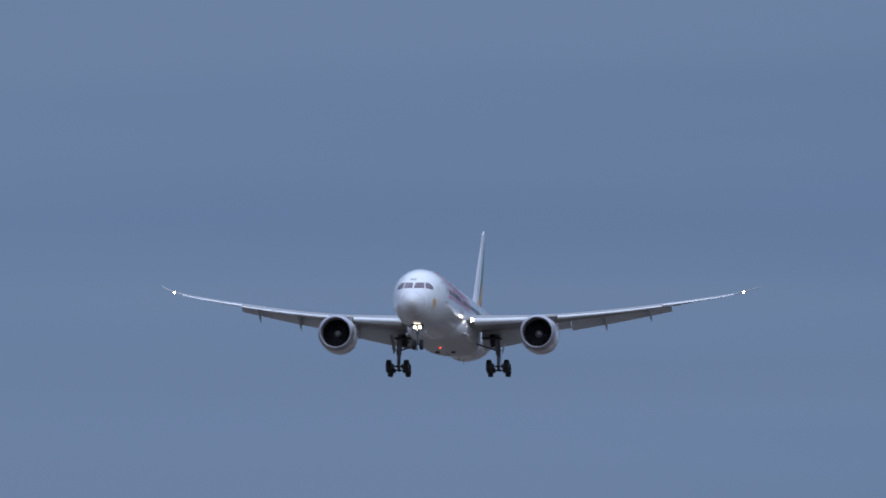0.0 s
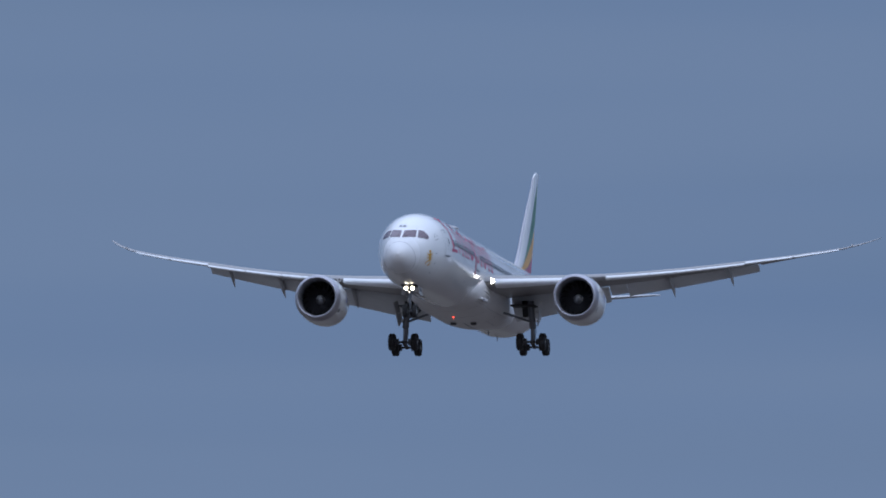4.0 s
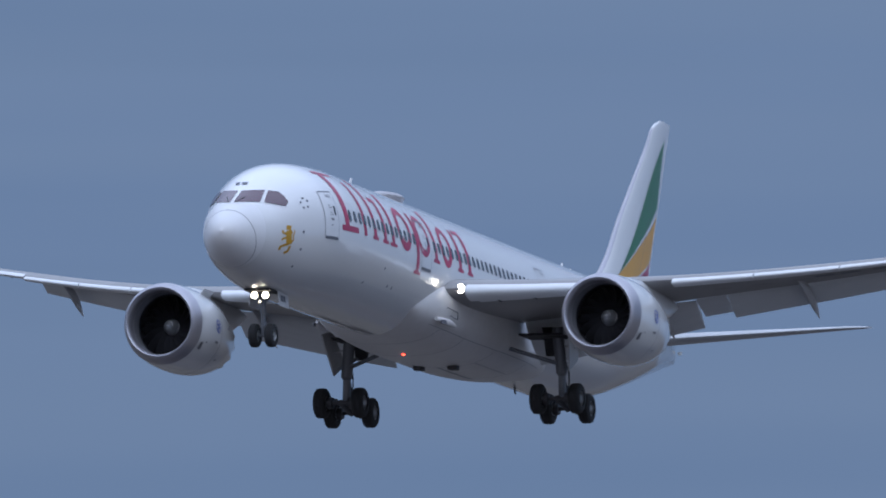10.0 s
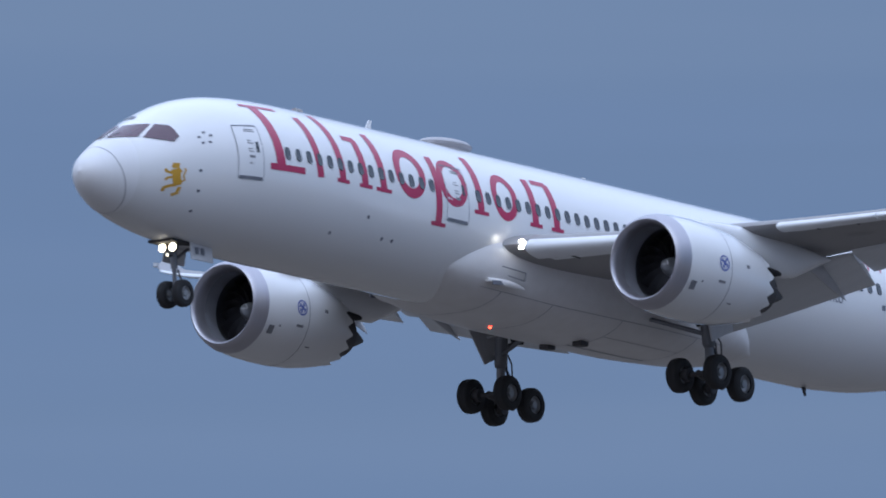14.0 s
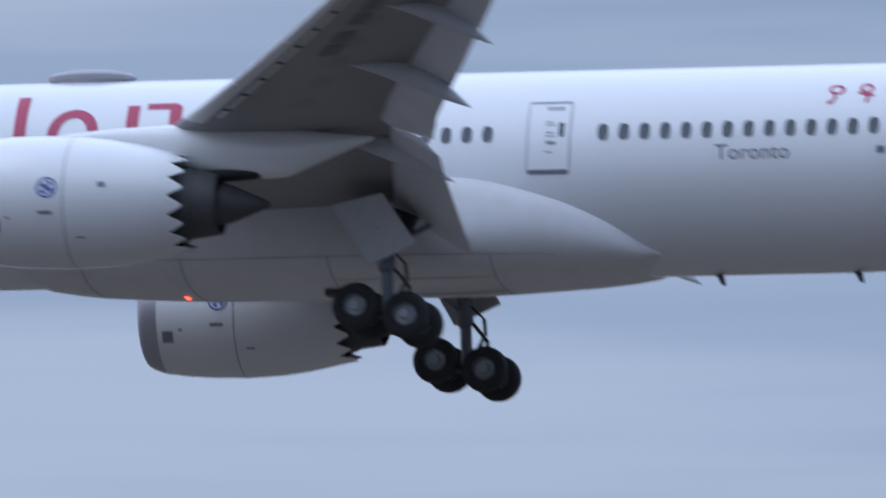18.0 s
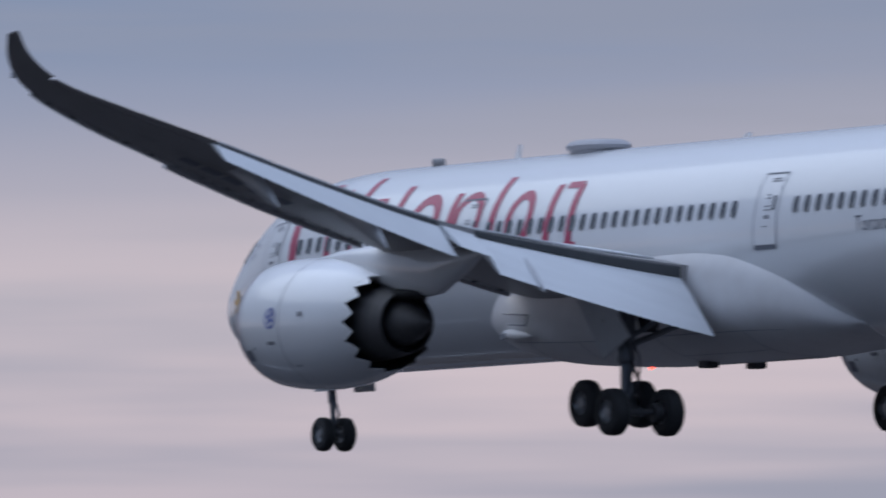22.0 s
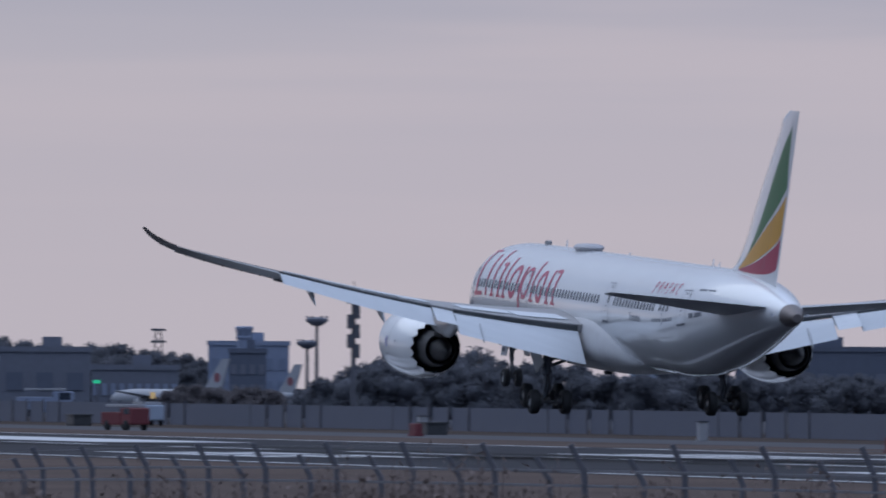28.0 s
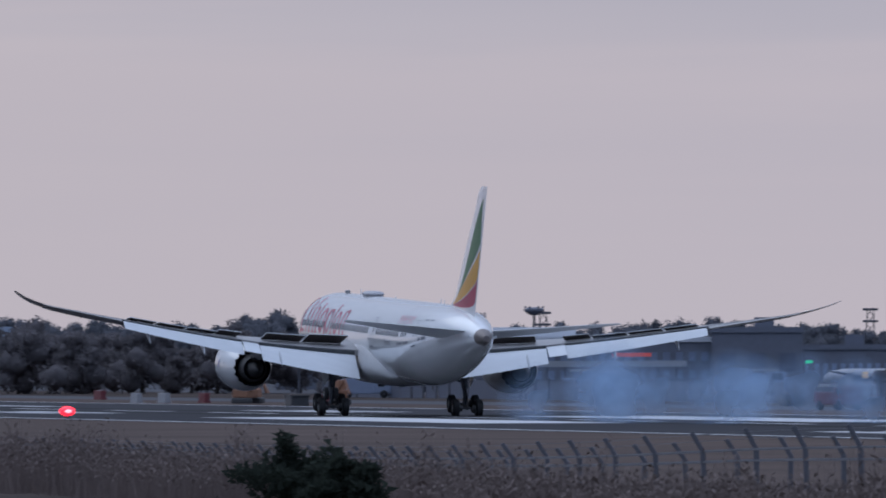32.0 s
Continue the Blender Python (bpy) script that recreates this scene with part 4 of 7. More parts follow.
# ---- tail ----
def fin():
    def le(z):
        return spline([(1.9, 47.3), (2.4, 49.2), (3.0, 51.0), (4.0, 52.45), (6.0, 54.3), (8.0, 56.35), (10.0, 58.45), (10.9, 59.25), (11.3, 60.3)], z)

    def te(z):
        return 58.75 + (z - 3.0) * 0.39

    def pt(z, x, k, out=0.0):
        a, b = le(z), te(z)
        t = 0.085 * (b - a)
        half = 5 * t * (0.2969 * math.sqrt(x) - 0.1260 * x - 0.3516 * x * x + 0.2843 * x**3 - 0.1036 * x**4)
        return L(a + x * (b - a), k * (half + out), z)

    loops = []
    for i in range(37):
        z = 1.9 + 9.4 * i / 36
        xs = [0.5 - 0.5 * math.cos(math.pi * j / 14) for j in range(15)]
        loops.append([pt(z, x, 1) for x in xs] + [pt(z, x, -1) for x in xs[::-1][1:-1]])
    v, f = rings(loops, cap0=True, cap1=True)
    body = mesh_ob("tail_fin", v, f, WHITE, airliner, "white tail fin with green, yellow and red bands")
    # coloured bands fanning out of the fin's front foot
    fans = ([(52.3, 2.92), (53.2, 3.2), (54.9, 4.45), (56.6, 6.05), (58.5, 8.2), (59.9, 9.6), (61.0, 10.5)], [(52.3, 2.86), (53.6, 3.45), (55.4, 4.33), (57.2, 5.28), (58.8, 6.1), (59.6, 6.62), (60.1, 6.98)],
            [(52.4, 2.79), (53.6, 2.95), (55.0, 3.2), (56.5, 3.6), (57.7, 4.0), (58.6, 4.35), (59.15, 4.72)], [(52.4, 2.72), (53.6, 2.66), (55.2, 2.62), (56.8, 2.66), (57.8, 2.78), (58.6, 3.1), (59.0, 3.75)])
    fans = [[(min(0.965, max(0.04, (a - le(z)) / (te(z) - le(z)))), z) for a, z in fan] for fan in fans]

    def edge(i, q):
        x, z = [(k / 6, p[0]) for k, p in enumerate(fans[i])], [(k / 6, p[1]) for k, p in enumerate(fans[i])]
        return spline(z, q), spline(x, q)

    for k in (1, -1):
        for b, (name, material) in enumerate((("green_band", GREEN), ("yellow_band", YELLOW), ("red_band", FIN_RED))):
            V, F = [], []
            nq, nt = 40, 6
            for i in range(nq + 1):
                (za, xa), (zb, xb) = edge(b, i / nq), edge(b + 1, i / nq)
                for j in range(nt + 1):
                    u = (0.0 if b == 0 else 0.05) + (0.92 if b < 2 else 0.95) * j / nt
                    V.append(pt(za + (zb - za) * u, xa + (xb - xa) * u, k, 0.012))
            for i in range(nq):
                for j in range(nt):
                    c = i * (nt + 1) + j
                    F.append((c, c + 1, c + nt + 2, c + nt + 1))
            mesh_ob(name, V, F, material, body)
        V, F = [], []
        for i in range(25):
            z = 3.0 + 7.8 * i / 24
            V += [pt(z, x, k, 0.008) for x in (0.0, 0.004, 0.012, 0.026)]
        F = [(4 * i + j, 4 * i + j + 1, 4 * i + j + 5, 4 * i + j + 4) for i in range(24) for j in range(3)]
        mesh_ob("fin_leading_edge", V, F, LIP, body, "bare metal leading edge")
        V = [pt(3.0 + 8.1 * i / 12, 0.70, k, 0.014) for i in range(13)] + [pt(3.0 + 8.1 * i / 12, 0.705, k, 0.014) for i in range(13)]
        mesh_ob("rudder_seam", V, [(i, i + 1, i + 14, i + 13) for i in range(12)], SEAM, body)
    # stabilisers
    for side in (1, -1):
        loops = []
        for i in range(25):
            q = i / 24
            y = 0.6 + 9.3 * q
            a = 53.6 + 6.6 * q**1.02 + max(0, q - 0.93) * 6
            b = 59.9 + 1.75 * q
            zc = 0.72 + 1.0 * q
            t = 0.095 * (b - a)
            xs = [0.5 - 0.5 * math.cos(math.pi * j / 10) for j in range(11)]
            half = [5 * t * (0.2969 * math.sqrt(x) - 0.1260 * x - 0.3516 * x * x + 0.2843 * x**3 - 0.1036 * x**4) for x in xs]
            loops.append([L(a + x * (b - a), y * side, zc + h + 0.10 * (b - a) * (x - 0.5)) for x, h in zip(xs, half)] + [L(a + x * (b - a), y * side, zc - h + 0.10 * (b - a) * (x - 0.5)) for x, h in list(zip(xs, half))[::-1][1:-1]])
        v, f = rings(loops, cap0=True, cap1=True)
        mesh_ob("stabiliser", v, f, STAB_GREY, airliner, "grey tailplane half")


# ---- landing gear ----
def wheel_mesh():
    r, w = 0.665, 0.25
    v, f = lathe([(-w, 0.34), (-w * 1.02, 0.48), (-w * 0.95, 0.58), (-w * 0.72, 0.645), (-0.06, r), (-0.05, r - 0.015), (0.05, r - 0.015), (0.06, r), (w * 0.72, 0.645), (w * 0.95, 0.58), (w * 1.02, 0.48), (w, 0.34)], 36)
    v2, f2 = lathe([(-0.20, 0.34), (-0.22, 0.30), (-0.12, 0.26), (-0.10, 0.16), (-0.20, 0.13), (-0.21, 0.01), (0.21, 0.01), (0.20, 0.13), (0.10, 0.16), (0.12, 0.26), (0.22, 0.30), (0.20, 0.34)], 24)
    return (v, f), (v2, f2)


def gear():
    (v, f), (v2, f2) = wheel_mesh()
    tyre = rim = None
    for side in (1, -1):
        yb, sb, zb = 4.95 * side, 31.28, -5.02
        bm = bmesh.new()
        tube_into(bm, L(31.0, 4.75 * side, -1.7), L(31.2, 4.92 * side, -3.6), 0.25, n=16)
        tube_into(bm, L(31.2, 4.92 * side, -3.5), L(sb, yb, zb), 0.17, n=16)
        bmesh.ops.create_uvsphere(bm, u_segments=14, v_segments=8, radius=0.26, matrix=Matrix.Translation(L(31.2, 4.92 * side, -3.6)))
        part("gear_strut", bm, STEEL, airliner, "steel main gear leg")
        bm = bmesh.new()
        tube_into(bm, L(31.1, 4.85 * side, -3.3), L(30.3, 2.6 * side, -2.6), 0.09)
        tube_into(bm, L(31.1, 4.85 * side, -3.1), L(32.2, 4.0 * side, -2.3), 0.08)
        part("gear_brace", bm, STEEL, airliner, "diagonal gear brace")
        bm = bmesh.new()
        tube_into(bm, L(31.45, 4.9 * side, -3.7), L(31.9, 4.93 * side, -4.25), 0.055)
        tube_into(bm, L(31.9, 4.93 * side, -4.25), L(31.5, yb, -4.85), 0.055)
        part("torque_link", bm, DARK_STEEL, airliner, "dark scissor link on the leg")
        for dy in (-0.12, 0.12):
            bm = bmesh.new()
            pts = [L(31.4, 4.9 * side + dy, -3.2), L(31.75, 4.95 * side + dy, -3.55), L(31.8, 4.95 * side + dy, -4.0), L(31.5, yb + dy, -4.6)]
            for a, b in zip(pts, pts[1:]):
                tube_into(bm, a, b, 0.03, n=6)
            part("hydraulic_hose", bm, DARK_STEEL, airliner)
        bm = bmesh.new()
        tube_into(bm, L(30.50, yb, -4.86), L(32.06, yb, -5.16), 0.14, n=12)
        for s, z in ((30.55, -4.87), (32.0, -5.15)):
            tube_into(bm, L(s, yb - 0.95, z), L(s, yb + 0.95, z), 0.085, n=10)
            for dy in (-0.5, 0.5):
                tube_into(bm, L(s, yb + dy - 0.12, z), L(s, yb + dy + 0.12, z), 0.26, n=14)
        part("bogie_beam", bm, DARK_STEEL, airliner, "bogie beam with brakes, front wheels higher")
        for s, z in ((30.55, -4.87), (32.0, -5.15)):
            for dy in (-0.87, 0.87):
                m = Matrix.Translation(L(s, yb + dy, z))
                if tyre is None:
                    tyre = mesh_ob("wheel", v, f, TYRE, airliner, "black main gear tyre")
                    tyre.matrix_basis = m
                    rim = mesh_ob("rim", v2, f2, RIM, tyre, "grey metal rim")
                else:
                    t = twin("wheel", tyre, m, airliner, "black main gear tyre")
                    twin("rim", rim, Matrix.Identity(4), t, "grey metal rim")
        # leg door, wing-well edge and inner door
        bm = bmesh.new()
        quad = ((29.75, 5.62, -1.95), (31.2, 5.58, -1.62), (32.15, 5.30, -3.05), (30.78, 5.34, -3.66))
        vs = [bm.verts.new(L(q[0], (q[1] + dy) * side, q[2])) for dy in (0.0, 0.07) for q in quad]
        for q in ((0, 1, 2, 3), (7, 6, 5, 4), (0, 4, 5, 1), (1, 5, 6, 2), (2, 6, 7, 3), (3, 7, 4, 0)):
            bm.faces.new([vs[i] for i in q])
        bmesh.ops.bevel(bm, geom=list(bm.edges), offset=0.02, segments=2, affect="EDGES")
        tube_into(bm, L(31.1, 4.85 * side, -2.5), L(31.0, 5.6 * side, -2.6), 0.05, n=8)
        tube_into(bm, L(31.2, 4.9 * side, -3.3), L(31.3, 5.4 * side, -3.2), 0.05, n=8)
        part("gear_door", bm, DOOR_GREY, airliner, "grey-white leg door")
        # Near-black slab and wedge stand for the shade in the open wheel well.
        bm = bmesh.new()
        box_into(bm, (1.7, 1.9, 0.10), Matrix.Translation(L(30.7, 4.3 * side, -2.12)), 0.04)
        vs = [bm.verts.new(L(a, b * side, z)) for b in (4.1, 4.62) for a, z in ((30.85, -1.7), (31.95, -2.12), (31.5, -2.9))]
        for q in ((0, 1, 2), (5, 4, 3), (0, 3, 4, 1), (1, 4, 5, 2), (2, 5, 3, 0)):
            bm.faces.new([vs[i] for i in q])
        part("gear_well", bm, BAY_SHADE, airliner, "near-black solid standing for the shaded wheel well")
    # nose gear
    bm = bmesh.new()
    tube_into(bm, L(5.35, 0, -2.6), L(5.55, 0, -4.0), 0.13, n=14)
    tube_into(bm, L(5.55, 0, -4.0), L(5.62, 0, -4.92), 0.085, n=14)
    tube_into(bm, L(5.5, 0, -3.7), L(6.9, 0, -2.8), 0.06)
    tube_into(bm, L(5.62, -0.42, -4.92), L(5.62, 0.42, -4.92), 0.07)
    tube_into(bm, L(5.75, 0, -4.0), L(5.95, 0, -4.35), 0.04)
    tube_into(bm, L(5.95, 0, -4.35), L(5.65, 0, -4.75), 0.04)
    part("nose_gear_leg", bm, STEEL, airliner, "steel nose gear leg")
    for y in (-0.36, 0.36):
        m = Matrix.Translation(L(5.62, y, -4.92)) @ Matrix.Diagonal((0.76, 0.70, 0.76, 1))
        t = twin("nose_wheel", tyre, m, airliner, "black nose gear tyre")
        twin("rim", rim, Matrix.Identity(4), t, "grey metal rim")
    for k in (1, -1):
        bm = bmesh.new()
        box_into(bm, (1.25, 0.045, 0.80), Matrix.Translation(L(6.3, 0.62 * k, -3.28)) @ Matrix.Rotation(radians(8 * k), 4, "X"), 0.02)
        d = part("nose_gear_door", bm, DOOR_GREY, airliner, "white nose gear door")
        if k == 1:
            bm = bmesh.new()
            for q in (-0.16, 0.16):
                box_into(bm, (0.22, 0.01, 0.26), Matrix.Translation(L(6.15 + q, 0.675, -3.33)) @ Matrix.Rotation(radians(8), 4, "X"))
            part("door_bars", bm, MARK, d)
    # Near-black plate stands for the well's shade and covers the lamps' reflection.
    bm = bmesh.new()
    box_into(bm, (1.5, 1.15, 0.10), Matrix.Translation(L(5.45, 0, -3.08)), 0.02)
    part("nose_gear_well", bm, BAY_SHADE, airliner, "near-black plate standing for the shaded nose wheel well")
    # lamps: two on the nose leg, one in each wing root
    for y, z, r, material in ((0.24, -3.28, 0.15, LAMP), (-0.24, -3.28, 0.15, LAMP), (0.0, -3.55, 0.06, LAMP_DIM)):
        bm = bmesh.new()
        bmesh.ops.create_cone(bm, cap_ends=True, segments=20, radius1=r, radius2=r, depth=0.02, matrix=Matrix.Translation(L(5.12, y, z)) @ Matrix.Rotation(radians(-90), 4, "Y"))
        lamp = part("taxi_lamp", bm, material, airliner, "lit lamp on the nose leg")
        bm = bmesh.new()
        bmesh.ops.create_cone(bm, cap_ends=True, segments=20, radius1=r * 0.6, radius2=r * 1.06, depth=0.22, matrix=Matrix.Translation(L(5.25, y, z)) @ Matrix.Rotation(radians(90), 4, "Y"))
        part("lamp_housing", bm, DARK_STEEL, lamp, "dark lamp housing")
    for side in (1, -1):
        s, z = chordpt(3.35, 0.012, 0.0)
        for dy, r, material in ((0.0, 0.20, LAMP_WING), (-0.36, 0.06, LAMP_DIM)):
            bm = bmesh.new()
            bmesh.ops.create_uvsphere(bm, u_segments=16, v_segments=8, radius=r, matrix=Matrix.Translation(L(s - 0.03 + dy * 0.6, (3.35 + dy) * side, z)) @ Matrix.Diagonal((0.5, 1, 1, 1)))
            part("landing_lamp", bm, material, airliner, "lit lamp in the wing root")


def fittings():
    # flat dome, blade aerials, beacons, drain masts, air scoops
    prof = [(0.05, 3.06), (0.40, 3.055), (0.70, 3.03), (0.90, 2.97), (1.0, 2.87), (0.97, 2.78), (0.88, 2.72), (0.84, 2.55)]
    v, f = rings([[L(21.25 + 1.30 * r * math.cos(2 * math.pi * k / 40), 0.80 * r * math.sin(2 * math.pi * k / 40), z) for k in range(40)] for r, z in prof], cap0=True)
    mesh_ob("satellite_dome", v, f, DOME_GREY, airliner, "flat grey aerial dome on the roof")

    def blade(name, s, z, h, c, up=1, y=0.0):
        bm = bmesh.new()
        vs = [bm.verts.new(L(s + ds, y + dy, z + dz * up)) for ds, dz in ((0, 0), (c, 0), (c * 1.25, h), (c * 0.8, h)) for dy in (-0.02, 0.02)]
        for q in ((0, 2, 3, 1), (2, 4, 5, 3), (4, 6, 7, 5), (6, 0, 1, 7), (0, 6, 4, 2), (1, 3, 5, 7)):
            bm.faces.new([vs[i] for i in q])
        part(name, bm, WHITE if up > 0 else DARK_STEEL, airliner)

    blade("blade_aerial", 16.4, ZC + 2.95, 0.42, 0.35)
    blade("blade_aerial", 29.2, ZC + 2.95, 0.16, 0.5)
    blade("blade_aerial", 46.0, ZC + 2.93, 0.40, 0.3)
    blade("blade_aerial", 47.2, ZC + 2.92, 0.30, 0.3)
    for s in (39.6, 43.6):
        blade("drain_mast", s, ZC + spline(BOT, s) + 0.03, 0.34, 0.25, -1)
    for s, y in ((28.7, 0.78), (28.7, -0.78)):
        bm = bmesh.new()
        box_into(bm, (0.5, 0.42, 0.42), Matrix.Translation(L(s, y, -3.54)), 0.05)
        part("air_outlet", bm, DARK_STEEL, airliner, "dark belly outlet")
    bm = bmesh.new()
    bmesh.ops.create_uvsphere(bm, u_segments=14, v_segments=8, radius=0.07, matrix=Matrix.Translation(L(24.2, 0, -3.56)))
    part("belly_beacon", bm, BEACON, airliner, "red beacon under the belly")
    # air inlets in the fairing's flank: a flush door in a thin frame, and a lipped scoop below it
    for side in (1, -1):
        loops = []
        for i in range(13):
            q = i / 12
            r = 0.02 + 0.13 * math.sin(math.pi * min(1.0, 0.12 + 0.88 * q)) ** 0.7
            loops.append([L(20.5 + 1.95 * q, (2.70 + 0.25 * min(1.0, q * 2) + r * 0.9 * math.cos(2 * math.pi * k / 14)) * side, -2.52 - 0.14 * q + r * math.sin(2 * math.pi * k / 14)) for k in range(14)])
        v, f = rings(loops, cap0=True, cap1=True)
        mesh_ob("ram_air_scoop", v, f, BELLY, airliner, "lipped air scoop in the belly fairing")
        # Solid dark box stands for the shade inside the scoop's mouth.
        bm = bmesh.new()
        box_into(bm, (0.75, 0.05, 0.17), Matrix.Translation(L(20.98, 2.93 * side, -2.60)) @ Matrix.Rotation(radians(-8 * side), 4, "Z") @ Matrix.Rotation(radians(5), 4, "Y"), 0.02)
        part("scoop_mouth", bm, MARK, airliner)
        for a, b2 in (((21.0, -1.98), (22.4, -2.06)), ((22.4, -2.06), (22.32, -2.36)), ((22.32, -2.36), (21.35, -2.30))):
            bm = bmesh.new()
            tube_into(bm, L(a[0], 3.03 * side, a[1]), L(b2[0], 3.05 * side, b2[1]), 0.022, n=6)
            part("inlet_door_seam", bm, SEAM, airliner)


def roof_beacon():
    """A turning beacon: a lamp deep in a dark hood, so that it shows in one direction at a time."""
    hood = bmesh.new()
    n = 14
    lo = [hood.verts.new((0.0, 0.12 * math.cos(2 * math.pi * k / n), 0.12 * math.sin(2 * math.pi * k / n))) for k in range(n)]
    hi = [hood.verts.new((0.34, 0.12 * math.cos(2 * math.pi * k / n), 0.12 * math.sin(2 * math.pi * k / n))) for k in range(n)]
    for k in range(n):
        hood.faces.new((lo[k], lo[(k + 1) % n], hi[(k + 1) % n], hi[k]))
    hood.faces.new(lo[::-1])
    h = part("beacon_hood", hood, WING_GREY, airliner, "grey hood of the turning roof beacon")
    bm = bmesh.new()
    bmesh.ops.create_cone(bm, cap_ends=True, segments=14, radius1=0.11, radius2=0.11, depth=0.03, matrix=Matrix.Translation((0.06, 0, 0)) @ Matrix.Rotation(radians(90), 4, "Y"))
    part("beacon_lamp", bm, BEACON_TOP, h, "bright red lamp")
    h.location = L(12.3, 0, ZC + 3.06)
    return h


STROBES = []


def strobe(carrier, s, y, z, back, flashes, label):
    """A flashing lamp: a bright disc deep in a cup that swings to the front for an instant."""
    n, r = 12, 0.10
    bm = bmesh.new()
    lo = [bm.verts.new((0.0, r * math.cos(2 * math.pi * k / n), r * math.sin(2 * math.pi * k / n))) for k in range(n)]
    hi = [bm.verts.new((0.15, r * math.cos(2 * math.pi * k / n), r * math.sin(2 * math.pi * k / n))) for k in range(n)]
    for k in range(n):
        bm.faces.new((lo[k], lo[(k + 1) % n], hi[(k + 1) % n], hi[k]))
    bm.faces.new(lo[::-1])
    disc = bmesh.ops.create_cone(bm, cap_ends=True, segments=12, radius1=r * 0.85, radius2=r * 0.85, depth=0.02, matrix=Matrix.Translation((0.045, 0, 0)) @ Matrix.Rotation(radians(90), 4, "Y"))
    for f in {f for q in disc["verts"] for f in q.link_faces}:
        f.material_index = 1
    h = part("strobe_lamp", bm, STAB_GREY, carrier, label)
    h.data.materials.append(STROBE)
    STROBES.append((h, Vector(L(s, y, z)), 180 if back else 0, flashes))


def strobe_motion():
    for h, at, face, flashes in STROBES:
        rows = [] if flashes[0] == 0.0 else [(0.0, 95)]
        for t in flashes:
            rows += [(t + d, a) for d, a in ((-0.134, 95), (-0.1, 48), (-0.067, 0), (0.067, 0), (0.1, 48), (0.134, 95)) if t + d >= 0]
            if t == 0.0:
                rows.insert(0, (0.0, 0))
        rows.append((32.0, 95))
        walk(h, [(t, Matrix.Translation(at) @ Matrix.Rotation(radians(face), 4, "Z") @ Matrix.Rotation(radians(-a), 4, "Y")) for t, a in rows])


def beacon_motion():
    rows = []
    for i in range(129):
        t = i * 0.25
        turns = (t - 24.5) / 1.5 if t < 24.6 else ((t - 24.5) / (4.0 / 3.0) if t < 28.6 else 3 + (t - 28.5) / 1.5)
        spin = 164 - 360 * turns if t > 20.2 else 180.0 - max(0.0, t - 19.0) * 61
        rows.append((t, Matrix.Translation(BEACON_OB.location.copy()) @ Matrix.Rotation(radians(spin), 4, "Z")))
    walk(BEACON_OB, rows)


BEACON_OB = roof_beacon()
fuselage()
openings()
cockpit()
titles()
for k in (1, -1):
    wing(k)
    engine(k)
fin()
gear()
fittings()
for k in (1, -1):
    q = chordpt(28.3, 0.0, 0.0)
    strobe(WINGS[0 if k == 1 else 1][0], q[0] - 0.12, 28.3 * k, q[1], False, [0.0, 1.25, 2.45, 3.6, 4.7, 5.85, 7.0, 8.15, 9.3, 10.45], "grey strobe housing at the wing tip")
    strobe(airliner, 61.0, 0.95 * k, 0.62, True, [28.6, 29.8, 31.0], "grey strobe housing beside the tail cone")


# ---- ground and runway ----
GRASS = mat("dry_grass", (0.092, 0.073, 0.065), 0.95, vary=0.35, scale=0.12, fine=30.0, bump=0.03, tint=(0.046, 0.040, 0.038), spec=0.0, still=True)
MOWN = mat("mown_grass", (0.122, 0.094, 0.083), 0.95, vary=0.3, scale=0.10, fine=24.0, bump=0.02, tint=(0.082, 0.067, 0.062), spec=0.0, still=True)
BOUNCE = mat("bounce_ground_straw", (0.115, 0.100, 0.085), 0.95, vary=0.25, scale=0.05, fine=20.0, tint=(0.090, 0.078, 0.067), spec=0.0, still=True)
ASPHALT = mat("runway_asphalt", (0.040, 0.040, 0.046), 0.85, vary=0.25, scale=0.12, fine=60.0, spec=0.06, still=True)
RUBBER = mat("rubber_deposit", (0.022, 0.022, 0.024), 0.8, vary=0.3, scale=0.3, spec=0.05, still=True)
LINE = mat("runway_paint", (0.55, 0.55, 0.56), 0.7, vary=0.15, scale=0.4, still=True)
CONCRETE = mat("apron_concrete", (0.085, 0.085, 0.095), 0.85, vary=0.2, scale=0.1, fine=40, spec=0.05, still=True)
FENCE_PANEL = mat("fence_panel", (0.135, 0.145, 0.185), 0.7, vary=0.15, scale=0.3, spec=0.2, still=True)
FENCE_POST = mat("concrete_post", (0.125, 0.125, 0.145), 0.8, vary=0.25, bump=0.003, still=True)
WIRE = mat("galvanised_wire", (0.17, 0.17, 0.19), 0.75, metal=0.0, vary=0.15, still=True)
# Far foliage is lightened and blued: distance haze is put into its colour.
LEAF = leaf_mat("hazed_needles", (0.165, 0.170, 0.193), 0.2)
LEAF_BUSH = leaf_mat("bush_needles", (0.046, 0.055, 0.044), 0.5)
# Far twigs too carry haze in their colour, a pale violet-brown.
LEAF_BROWN = leaf_mat("hazed_winter_twigs", (0.185, 0.170, 0.178), 0.22)
BARK = mat("bark", (0.05, 0.04, 0.034), 0.9, vary=0.3, still=True)
DRY_STALK = mat("dry_stalks", (0.205, 0.155, 0.138), 0.9, vary=0.3, still=True)
# Facades and glazing: distance haze is put into these paler, low-contrast colours.
FACADE = mat("blue_grey_facade", (0.245, 0.285, 0.385), 0.6, vary=0.10, scale=0.05, still=True)
FACADE_PALE = mat("pale_facade", (0.36, 0.42, 0.52), 0.6, vary=0.08, scale=0.05, still=True)
